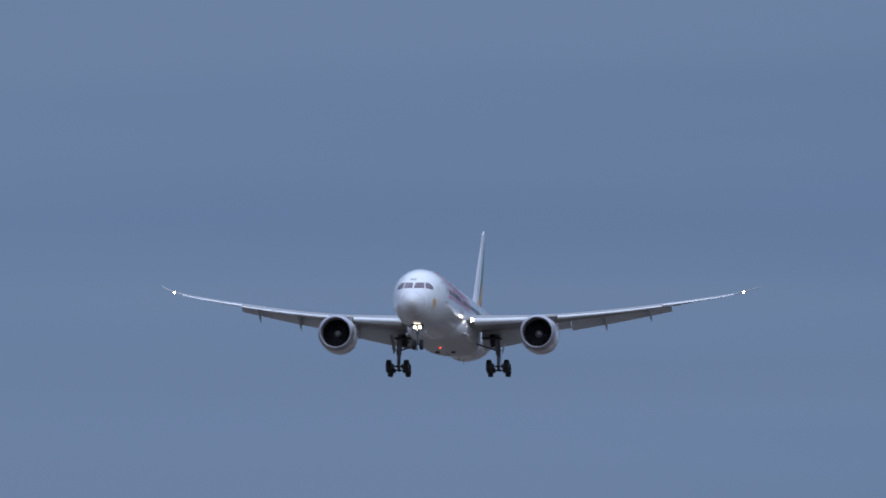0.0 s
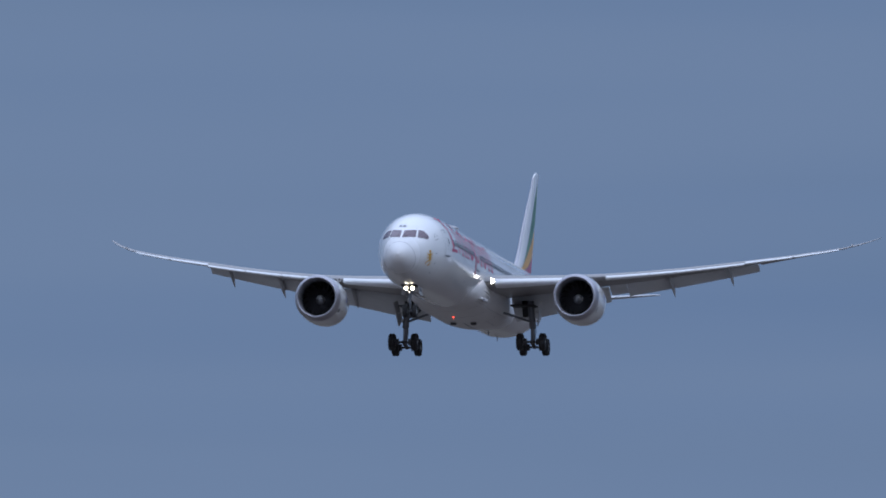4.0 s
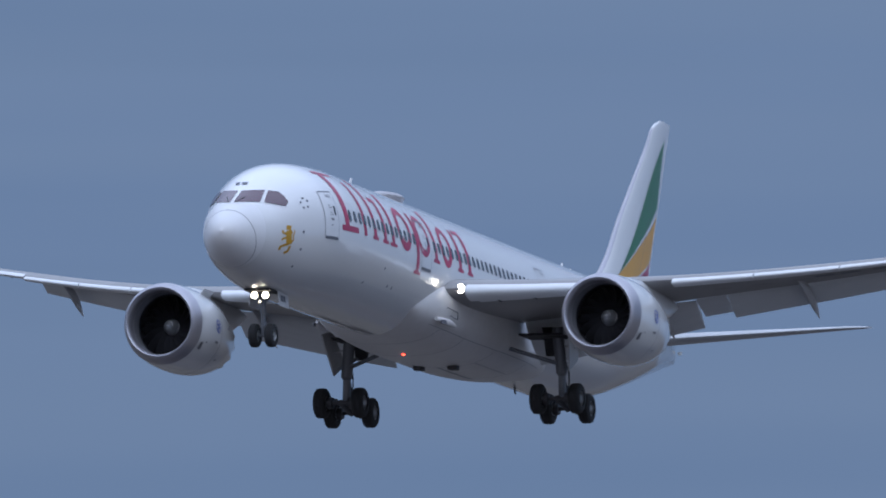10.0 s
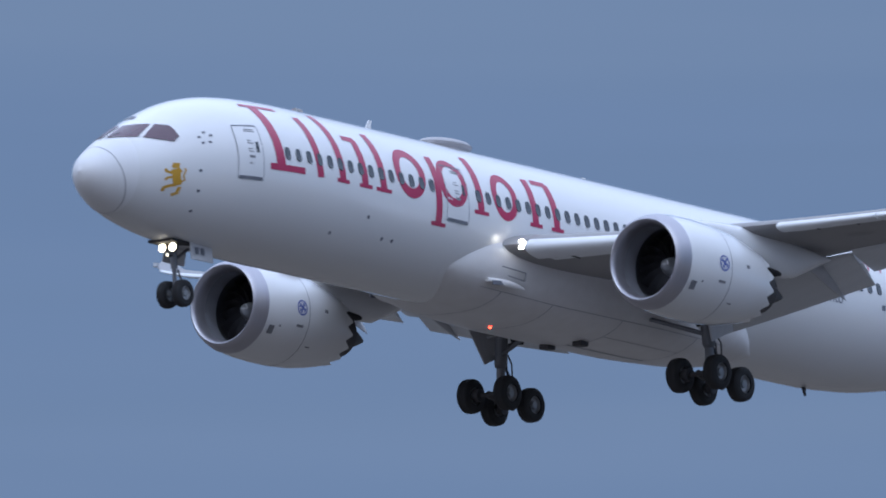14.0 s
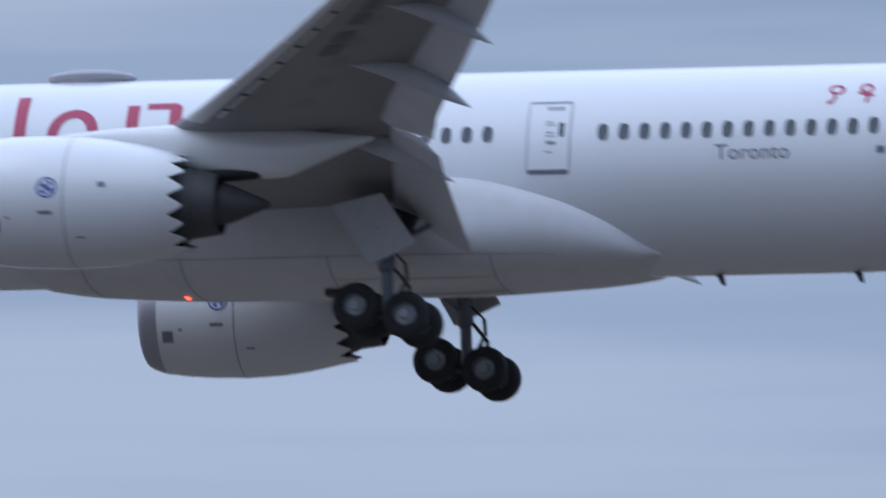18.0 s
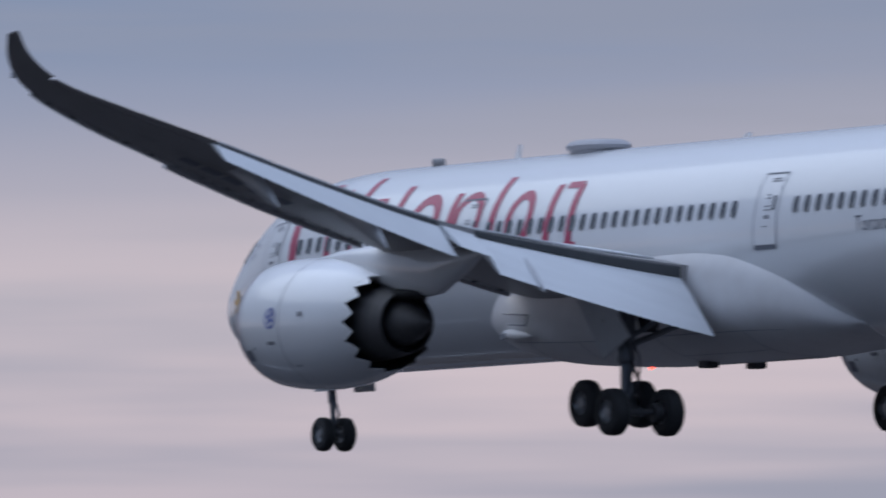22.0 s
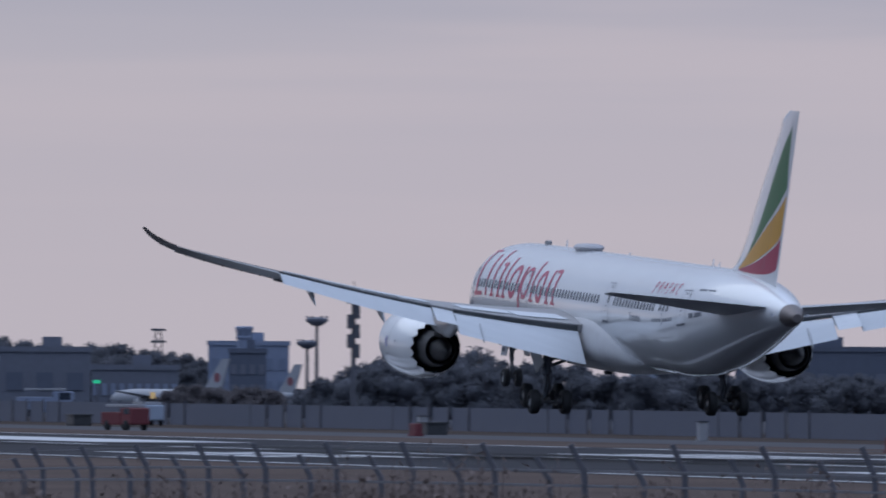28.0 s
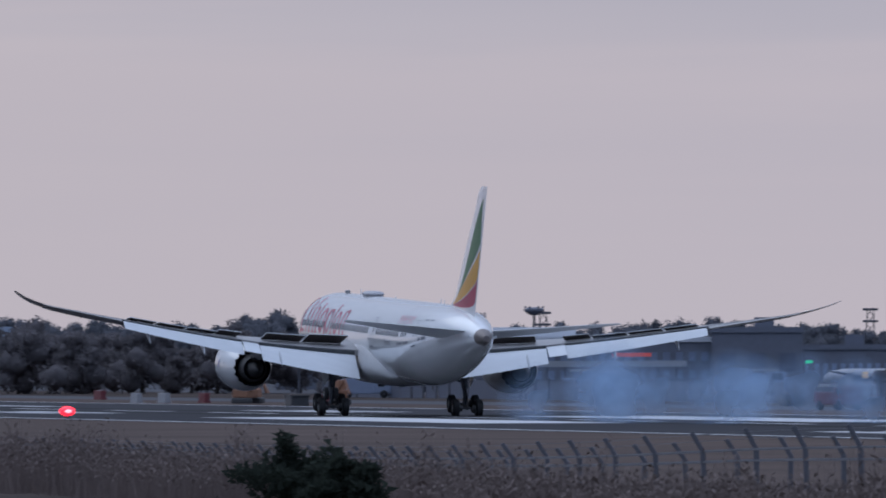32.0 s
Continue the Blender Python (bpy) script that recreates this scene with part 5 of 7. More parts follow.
GLAZE_HAZED = mat("hazed_glazing", (0.205, 0.24, 0.325), 0.4, vary=0.15, still=True)
FACADE_DARK = mat("dark_facade", (0.115, 0.13, 0.175), 0.6, vary=0.15, scale=0.05, still=True)
BRICKY = mat("brown_facade", (0.20, 0.125, 0.125), 0.7, vary=0.15, scale=0.1, still=True)
SLATE = mat("slate_facade", (0.165, 0.175, 0.215), 0.7, vary=0.15, scale=0.08, still=True)
ROOF_WHITE = mat("pale_roof", (0.62, 0.63, 0.66), 0.6, vary=0.1, scale=0.1, still=True)
ROOF_GREEN = mat("green_roof", (0.035, 0.13, 0.10), 0.6, vary=0.15, still=True)
GLASS_DARK = mat("far_glazing", (0.03, 0.038, 0.055), 0.25, vary=0.2, still=True)
BARRIER_RED = mat("barrier_red", (0.17, 0.035, 0.042), 0.6, vary=0.2, still=True)
BARRIER_WHITE = mat("barrier_white", (0.34, 0.34, 0.36), 0.6, vary=0.1, still=True)
ORANGE = mat("machine_orange", (0.30, 0.145, 0.085), 0.6, vary=0.2, still=True)
LAMP_RED = mat("red_lamp", (1.0, 0.012, 0.03), 0.3, glow=3.2, still=True)
DULL_RED = mat("dull_red_paint", (0.26, 0.085, 0.10), 0.6, vary=0.2, still=True)
LAMP_CORE = mat("red_lamp_core", (1.0, 0.16, 0.20), 0.3, glow=5.0, still=True)
DULL_WHITE = mat("dull_white_paint", (0.36, 0.37, 0.40), 0.6, vary=0.12, scale=0.3, still=True)
LAMP_GREEN = mat("green_lamp", (0.05, 1.0, 0.45), 0.3, glow=0.30, still=True)
YELLOW_GLOW = mat("yellow_glow", (1.0, 0.66, 0.28), 0.3, glow=0.22, still=True)
SIGN_RED = mat("red_sign", (0.9, 0.13, 0.10), 0.4, glow=0.12, still=True)


def box_thing(name, size, m, material, parent=None, label="", bevel=0.0):
    bm = bmesh.new()
    box_into(bm, size, m, bevel)
    me = bpy.data.meshes.new(name)
    bm.to_mesh(me)
    bm.free()
    me.materials.append(material)
    ob = new(name, me)
    if parent:
        ob.parent = parent
    if label:
        ob["label"] = label
    return ob


def slab(name, x0, x1, y0, y1, z, t, material, label="", parent=None):
    ob = box_thing(name, (x1 - x0, y1 - y0, t), Matrix.Translation(((x0 + x1) / 2, (y0 + y1) / 2, z - t / 2)), material, parent, label)
    if not parent:
        ob["kind"] = "structure"
    return ob


slab("ground", -4700, 4700, -4700, 4700, 0, 1.0, GRASS, "dry brown winter grass reaching to the horizon")
slab("infield_grass", -3200, -480, 76, 157.8, 0.02, 0.04, MOWN, "pale mown winter grass beside the runway")
slab("infield_grass", -3200, -480, 218.2, 235.8, 0.02, 0.04, MOWN, "pale mown winter grass behind the runway")
# Paler ground out of view, added to throw light up onto the airliner's belly.
slab("bounce_ground", -380, 4690, -4690, 157.8, 0.02, 0.04, BOUNCE, "unseen straw-brown ground before the runway, added to light the airliner from below")
slab("bounce_ground", -290, 4690, 252.2, 4690, 0.02, 0.04, BOUNCE, "unseen straw-brown ground beyond the road, added to light the airliner from below")
road = slab("runway", -3200, 1000, 158, 218, 0.03, 0.06, ASPHALT, "dark asphalt runway with white markings")
slab("perimeter_road", -3200, 1000, 236, 252, 0.02, 0.04, CONCRETE, "grey service road along the fence")
slab("apron", -3200, -300, 290, 900, 0.02, 0.04, CONCRETE, "grey concrete apron")
for y in (159.5, 216.5):
    slab("edge_line", -3200, 1000, y - 0.45, y + 0.45, 0.036, 0.004, LINE, "", road)
for i in range(30):
    x = -400 - 50 * i
    slab("centre_dash", x - 30, x, 187.55, 188.45, 0.036, 0.004, LINE, "", road)
for s in (1, -1):
    for x0, x1, a, b in ((-1035, -930, 6.0, 16.5), (-815, -770, 8.2, 10.6), (-815, -770, 12.0, 14.4), (-815, -770, 15.8, 18.2), (-668, -623, 8.2, 10.6), (-668, -623, 12.0, 14.4), (-1165, -1120, 8.2, 10.6), (-1165, -1120, 12.0, 14.4), (-1315, -1270, 8.2, 10.6)):
        slab("touchdown_mark", x0, x1, 188 - s * (a + b) / 2 - (b - a) / 2, 188 - s * (a + b) / 2 + (b - a) / 2, 0.036, 0.004, LINE, "", road)
for y in (183.2, 192.8):
    slab("tyre_marks", -1700, -700, y - 1.6, y + 1.6, 0.034, 0.003, RUBBER, "", road)


def spot(az, d, z=0.0):
    a = radians(az)
    return Vector((-math.sin(a) * d, math.cos(a) * d, z))


def height(el, d):
    """World height that shows at el degrees above level, d metres off."""
    return H_EYE + math.tan(radians(el)) * d


# ---- fences ----
def far_fence():
    """White-grey panel fence behind the service road."""
    f = tagged(new("panel_fence"), "grey-blue panel fence with slim posts behind the service road", "fence")
    panel = post = None
    for i in range(150):
        x = -640 - 6.0 * i
        y = 268 + 0.4 * math.sin(i * 0.7)
        m = Matrix.Translation((x, y, 0.98))
        if panel is None:
            panel = box_thing("panel", (5.82, 0.06, 1.86), Matrix.Identity(4), FENCE_PANEL, f)
            panel.matrix_basis = m
            post = box_thing("post", (0.16, 0.16, 2.1), Matrix.Identity(4), FENCE_POST, f)
            post.matrix_basis = Matrix.Translation((x + 3.0, y, 1.05))
        else:
            twin("panel", panel, m, f)
            twin("post", post, Matrix.Translation((x + 3.0, y, 1.05)), f)


FENCE = [(73.0, 243, 3.20), (75.7, 280, 3.12), (77.0, 300, 3.05), (78.3, 330, 2.78), (79.0, 352, 2.40), (79.65, 385, 2.06), (80.2, 430, 1.80), (81.2, 520, 1.56), (84.0, 640, 1.5)]


def near_fence():
    """Concrete posts with arms bent outwards, a top pipe and wires; a second row stands behind."""
    for row, (gap, shift, hs, off) in enumerate(((5.6, 0.0, 1.0, 0.0), (5.6, 0.9, 0.90, 9.0))):
        f = tagged(new("post_fence"), "wire fence of bent-top concrete posts" if row == 0 else "second row of bent-top concrete posts", "fence", "perimeter fence rows")
        az, pts = 74.0 + shift * 0.17, []
        while az < 82.8:
            d = spline([(a, b) for a, b, _ in FENCE], az) + off
            z = spline([(a, c) for a, _, c in FENCE], az)
            pts.append((spot(az, d), z * hs, d))
            run = (spline([(a, b) for a, b, _ in FENCE], az + 0.02) + off - d) / math.radians(0.02)
            az += math.degrees(gap / math.hypot(d, run))
        base = None
        for p, z, d in pts:
            k = random.uniform(-0.04, 0.04)
            m = Matrix.Translation(p) @ Matrix.Rotation(radians(77 + random.uniform(-6, 6)), 4, "Z") @ Matrix.Rotation(k * 0.9 - 0.03, 4, "Y") @ Matrix.Diagonal((1, 1, z / 3.0, 1))
            if base is None:
                bm = bmesh.new()
                box_into(bm, (0.12, 0.12, 2.50), Matrix.Translation((0, 0, 1.25)), 0.02)
                box_into(bm, (0.11, 0.11, 0.62), Matrix.Translation((-0.12, 0, 2.74)) @ Matrix.Rotation(radians(-25), 4, "Y"), 0.02)
                base = part("post", bm, FENCE_POST, f)
                base.matrix_basis = m
            else:
                twin("post", base, m, f)
        for zz, r in ((0.83, 0.028), (0.735, 0.022), (0.92, 0.006), (0.98, 0.006)) if row == 0 else ((0.80, 0.014),):
            loops = [[(a.x + r * math.cos(q * 1.257), a.y - 0.08 - r * 0.3 * math.cos(q * 1.257), za * zz + r * math.sin(q * 1.257)) for q in range(5)] for a, za, _ in pts]
            v, fc = rings(loops, cap0=True, cap1=True)
            mesh_ob("rail" if r >= 0.02 else "wire", v, fc, WIRE, f)


# ---- plants ----
def leaf_cloud(V, F, centre, radii, count, size, rng, lumps=7):
    """Adds many small leaf triangles in uneven lumps round a crown."""
    c = np.array(centre)
    heads = rng.normal(0, 0.5, (lumps, 3)) * np.array(radii) * 0.85
    rad = rng.uniform(0.35, 0.6, lumps)
    pick = rng.integers(0, lumps, count)
    dirs = rng.normal(0, 1, (count, 3))
    dirs /= np.linalg.norm(dirs, axis=1)[:, None]
    pos = c + heads[pick] + dirs * (rad[pick] * rng.uniform(0.55, 1.0, count) ** 0.5)[:, None] * np.array(radii)
    a = rng.normal(0, size, (count, 3))
    b = rng.normal(0, size, (count, 3))
    i0 = len(V)
    for p, q, r in zip(pos, a, b):
        V += [p, p + q, p + r]
    F += [(i0 + 3 * k, i0 + 3 * k + 1, i0 + 3 * k + 2) for k in range(count)]


ICO = bmesh.new()
bmesh.ops.create_icosphere(ICO, subdivisions=1, radius=1.0)
ICO_V, ICO_F = np.array([v.co[:] for v in ICO.verts]), np.array([[v.index for v in f.verts] for f in ICO.faces])
ICO.free()


def lump(V, F, centre, radii, rng, twigs=150):
    """Adds one clump of foliage: an uneven core and the twigs and leaves that cover it."""
    i, c, rad = len(V), np.array(centre), np.array(radii)
    V.extend((c + ICO_V * (0.88 + rng.normal(0, 0.10, (len(ICO_V), 1))) * rad).tolist())
    F.extend((ICO_F + i).tolist())
    i = len(V)
    n = rng.normal(0, 1, (twigs, 3))
    n /= np.linalg.norm(n, axis=1)[:, None]
    p = c + n * rng.uniform(0.80, 1.18, (twigs, 1)) * rad
    s = 0.05 * min(radii) + 0.17
    V.extend(np.stack([p, p + rng.normal(0, s, (twigs, 3)), p + rng.normal(0, s, (twigs, 3))], 1).reshape(-1, 3).tolist())
    F.extend((np.arange(twigs * 3).reshape(-1, 3) + i).tolist())


def woods(name, label, spans, material, seed, per=420, gap=3.6, rows=3):
    """A far tree line: trunks and leaf clumps; spans hold (az, distance, crown-top angle)."""
    rng = np.random.default_rng(seed)
    V, F, TV, TF = [], [], [], []
    az0, az1 = spans[0][0], spans[-1][0]
    az = az0
    while az < az1:
        d = spline([(a, b) for a, b, _ in spans], az)
        el = spline([(a, c) for a, _, c in spans], az)
        for k in range(rows):
            dd = d + 22 * k + rng.uniform(-8, 8)
            h = max(3.0, height(el, dd) * rng.uniform(0.88, 1.02) * (1.0 if k else 0.92))
            p = spot(az + rng.uniform(-0.04, 0.04), dd)
            w = h * rng.uniform(0.28, 0.42)
            for _ in range(per // 11):
                c = np.clip(rng.normal(0, 0.50, 3), -0.85, 0.85)
                s = rng.uniform(0.20, 0.38)
                lump(V, F, (p.x + c[0] * w, p.y + c[1] * w, h * (0.60 + 0.24 * c[2])), (w * s, w * s, h * 0.36 * s), rng)
            for _ in range(6):
                c = rng.normal(0, 0.6, 2)
                lump(V, F, (p.x + c[0] * w, p.y + c[1] * w, h * rng.uniform(0.15, 0.55)), (w * 0.6, w * 0.6, h * 0.2), rng, 150)
            i = len(TV)
            for z, r in ((0, 0.25), (h * 0.75, 0.08)):
                TV += [(p.x + r * math.cos(q * 2.094), p.y + r * math.sin(q * 2.094), z) for q in range(3)]
            TF += [(i + q, i + (q + 1) % 3, i + 3 + (q + 1) % 3, i + 3 + q) for q in range(3)]
        az += math.degrees(gap / d) * rng.uniform(0.7, 1.3)
    ob = mesh_ob(name, V, F, material)
    tagged(ob, label, "trees", "", "stuff")
    mesh_ob("trunks", TV, TF, BARK, ob)


def bush(az, d, w, h, seed, label):
    rng = np.random.default_rng(seed)
    p = spot(az, d)
    e = tagged(new("bush"), label, "bush")
    e.location = p
    V, F = [], []
    for i in range(26):
        q = i / 25
        z = h * (0.12 + 0.86 * q)
        r = w * 0.60 * max(0.0, 1 - q * q) ** 0.5 + 0.25
        a = i * 2.4 + rng.uniform(-0.4, 0.4)
        leaf_cloud(V, F, (r * 0.5 * math.cos(a), r * 0.5 * math.sin(a), z), (r * 0.66, r * 0.66, h * 0.06), 950, 0.045, rng, 8)
    mesh_ob("crown", V, F, LEAF_BUSH, e, "", False)
    bm = bmesh.new()
    tube_into(bm, (0, 0, -0.1), (0, 0, h * 0.85), 0.09, 0.02, 8)
    for i in range(8):
        a = rng.uniform(0, 6.283)
        z = h * rng.uniform(0.15, 0.7)
        tube_into(bm, (0, 0, z), (w * 0.3 * math.cos(a), w * 0.3 * math.sin(a), z + 0.3), 0.03, 0.01, 5)
    part("trunk", bm, BARK, e)


def stalks():
    """Dry weeds that stand along the near fence."""
    rng = np.random.default_rng(11)
    V, F = [], []
    for c in range(3000):
        az = rng.uniform(75.0, 82.6)
        d = spline([(a, b) for a, b, _ in FENCE], az) - rng.uniform(1, 16 + 30 * max(0.0, az - 79.9))
        p = spot(az, d)
        bank = 0.5 + 0.5 * noise.noise((az * 3.1, 0.0, 2.0)) + 0.25 * noise.noise((az * 14.0, 5.0, 0.0))
        top = (1.40 + 0.60 * bank) * rng.uniform(0.75, 1.12) * (1.0 if c % 22 else 1.45) * (1.0 + 0.25 * min(1.0, max(0.0, 78.0 - az)))
        for k in range(int(rng.integers(9, 18))):
            a, r = rng.uniform(0, 6.283), rng.uniform(0, 0.55)
            h = top * rng.uniform(0.6, 1.0)
            x, y = p.x + r * math.cos(a), p.y + r * math.sin(a)
            i = len(V)
            lean = rng.normal(0, 0.16, 2)
            V += [(x, y - 0.02, 0), (x, y + 0.02, 0), (x + lean[0], y + lean[1], h)]
            F.append((i, i + 1, i + 2))
            for q in range(4):
                i = len(V)
                u = rng.uniform(0.6, 1.0)
                m = rng.normal(0, 0.05, 5)
                bx, by = x + lean[0] * u, y + lean[1] * u
                V += [(bx, by, h * u), (bx + m[0], by + m[1], h * u + 0.05 + 0.3 * m[2]), (bx + m[3], by + m[4], h * u - 0.06)]
                F.append((i, i + 1, i + 2))
    tagged(mesh_ob("dry_weeds", V, F, DRY_STALK, None, "", False), "tall dry brown weeds along the wire fence", "weeds", "", "stuff")


# ---- buildings, towers, masts ----
def block(name, label, az0, az1, el, d, depth, material, floors=6, bays=8, base_el=None, glaze=GLAZE_HAZED, band=False, flat=None):
    """A building seen between two bearings, with storeys of windows let into its front, a parapet and roof gear."""
    a, b = spot(az1, d), spot(az0, d)
    top = height(el, d)
    ax = (b - a).normalized()
    back = Vector((a.x + b.x, a.y + b.y, 0)).normalized()
    w = (b - a).length
    m = Matrix((ax, back, Vector((0, 0, 1)))).transposed().to_4x4()
    m.translation = (a + b) / 2
    e = tagged(new(name), label, "building")
    e.matrix_basis = m
    box_thing("wall", (w, depth, top), Matrix.Translation((0, depth / 2, top / 2)), material, e, "", 0.1)
    box_thing("parapet", (w + 0.4, depth + 0.4, 0.7), Matrix.Translation((0, depth / 2, top + 0.25)), flat or material, e)
    fh = top / (floors + 0.6)
    pane = None
    for i in range(floors):
        z = fh * (i + 0.75)
        if band:
            box_thing("window_band", (w * 0.94, 0.5, fh * 0.42), Matrix.Translation((0, -0.02, z)), glaze, e)
            continue
        for j in range(bays):
            x = -w / 2 + w * (j + 0.5) / bays
            t = Matrix.Translation((x, -0.02, z))
            if pane is None:
                pane = box_thing("window", (w / bays * 0.55, 0.3, fh * 0.5), Matrix.Identity(4), glaze, e)
                pane.matrix_basis = t
            else:
                twin("window", pane, t, e)
    box_thing("roof_plant", (w * 0.22, depth * 0.4, 1.4), Matrix.Translation((w * 0.08, depth / 2, top + 1.2)), flat or material, e)
    return e, w, top


def tower(name, label, az, el, d, w, shaft, lamps):
    """A control tower: tapered shaft, gallery, glazed cab wider than the shaft, roof and aerials."""
    p, top = spot(az, d), height(el, d)
    e = tagged(new(name), label, "tower")
    e.matrix_basis = Matrix.Translation(p) @ Matrix.Rotation(radians(az), 4, "Z")

    def ring(z, r, n=12):
        return [(r * math.cos(2 * math.pi * (k + 0.5) / n), r * math.sin(2 * math.pi * (k + 0.5) / n), z) for k in range(n)]

    def turn(name, rows, material):
        v, f = rings([ring(top * z, w * r) for z, r in rows], cap0=True, cap1=True)
        mesh_ob(name, v, f, material, e, "", False)

    if lamps:
        turn("shaft", ((0, 0.50), (0.845, 0.49)), shaft)
        turn("gallery", ((0.845, 0.60), (0.875, 0.62), (0.88, 0.58)), FACADE_PALE)
        turn("cab_glazing", ((0.88, 0.33), (0.945, 0.36)), GLASS_DARK)
        turn("roof", ((0.945, 0.52), (0.965, 0.54), (0.97, 0.40)), shaft)
        turn("radar_dome", ((0.97, 0.26), (0.985, 0.32), (0.995, 0.26), (1.0, 0.10)), FACADE_PALE)
    else:
        turn("shaft", ((0, 0.50), (0.82, 0.48)), shaft)
        turn("gallery", ((0.82, 0.48), (0.85, 0.55), (0.87, 0.55), (0.875, 0.5)), FACADE)
        turn("cab_glazing", ((0.875, 0.50), (0.955, 0.56)), GLAZE_HAZED)
        turn("roof", ((0.955, 0.59), (0.985, 0.60), (1.0, 0.50)), shaft)
    if lamps:
        for k in range(3):
            bm = bmesh.new()
            bmesh.ops.create_uvsphere(bm, u_segments=8, v_segments=6, radius=0.32, matrix=Matrix.Translation(((k - 1) * w * 0.3, -w * 0.3, top * 0.97 + 0.5)))
            part("obstruction_lamp", bm, LAMP_RED, e, "red obstruction lamp")
    return e


def mast(az, el, d, kind, label):
    p, top = spot(az, d), height(el, d)
    e = tagged(new("light_mast" if kind != "lattice" else "lattice_tower"), label, "mast")
    e.matrix_basis = Matrix.Translation(p) @ Matrix.Rotation(radians(az), 4, "Z")
    bm = bmesh.new()
    if kind == "lattice":
        for sx in (-1, 1):
            for sy in (-1, 1):
                tube_into(bm, (sx * 1.1, sy * 1.1, 0), (sx * 0.45, sy * 0.45, top), 0.09, n=5)
        for i in range(9):
            z0, z1 = top * i / 9, top * (i + 1) / 9
            r0, r1 = 1.1 - 0.65 * i / 9, 1.1 - 0.65 * (i + 1) / 9
            for s in (-1, 1):
                tube_into(bm, (-r0, s * r0, z0), (r1, s * r1, z1), 0.05, n=4)
                tube_into(bm, (r0, s * r0, z0), (-r1, s * r1, z1), 0.05, n=4)
        part("frame", bm, FENCE_POST, e)
        for z in (top * 0.82, top * 0.98):
            box_thing("platform", (2.4, 1.6, 0.35), Matrix.Translation((0, 0, z)), FENCE_POST, e)
        return
    tube_into(bm, (0, 0, 0), (0, 0, top), 0.28, 0.18, 10)
    part("pole", bm, FENCE_POST, e)
    if kind == "crown":
        v, f = rings([[(r * math.cos(2 * math.pi * k / 16), r * math.sin(2 * math.pi * k / 16), top + z) for k in range(16)] for r, z in ((0.5, -0.7), (1.35, -0.15), (1.4, 0.15), (0.7, 0.4))], cap0=True, cap1=True)
        mesh_ob("lamp_crown", v, f, SLATE, e, "round crown of lamps", False)
        for k in range(6):
            a = k * math.pi / 3
            box_thing("floodlight", (0.3, 0.3, 0.25), Matrix.Translation((1.2 * math.cos(a), 1.2 * math.sin(a), top + 0.4)), SLATE, e)
    if kind == "radio":
        for i in range(5):
            box_thing("panel_aerial", (0.5, 0.25, 1.3), Matrix.Translation((0.35 * (-1) ** i, -0.2, top - 1.2 - 0.9 * i)), FENCE_POST, e)
        box_thing("platform", (1.2, 1.2, 0.12), Matrix.Translation((0, 0, top - 0.4)), SLATE, e)
        bm = bmesh.new()
        tube_into(bm, (0, 0, top), (0, 0, top + 1.6), 0.04)
        part("whip", bm, FENCE_POST, e)
        bm = bmesh.new()
        bmesh.ops.create_uvsphere(bm, u_segments=8, v_segments=6, radius=0.20, matrix=Matrix.Translation((0.35, -0.3, top + 0.1)))
        part("obstruction_lamp", bm, LAMP_RED, e, "red obstruction lamp")


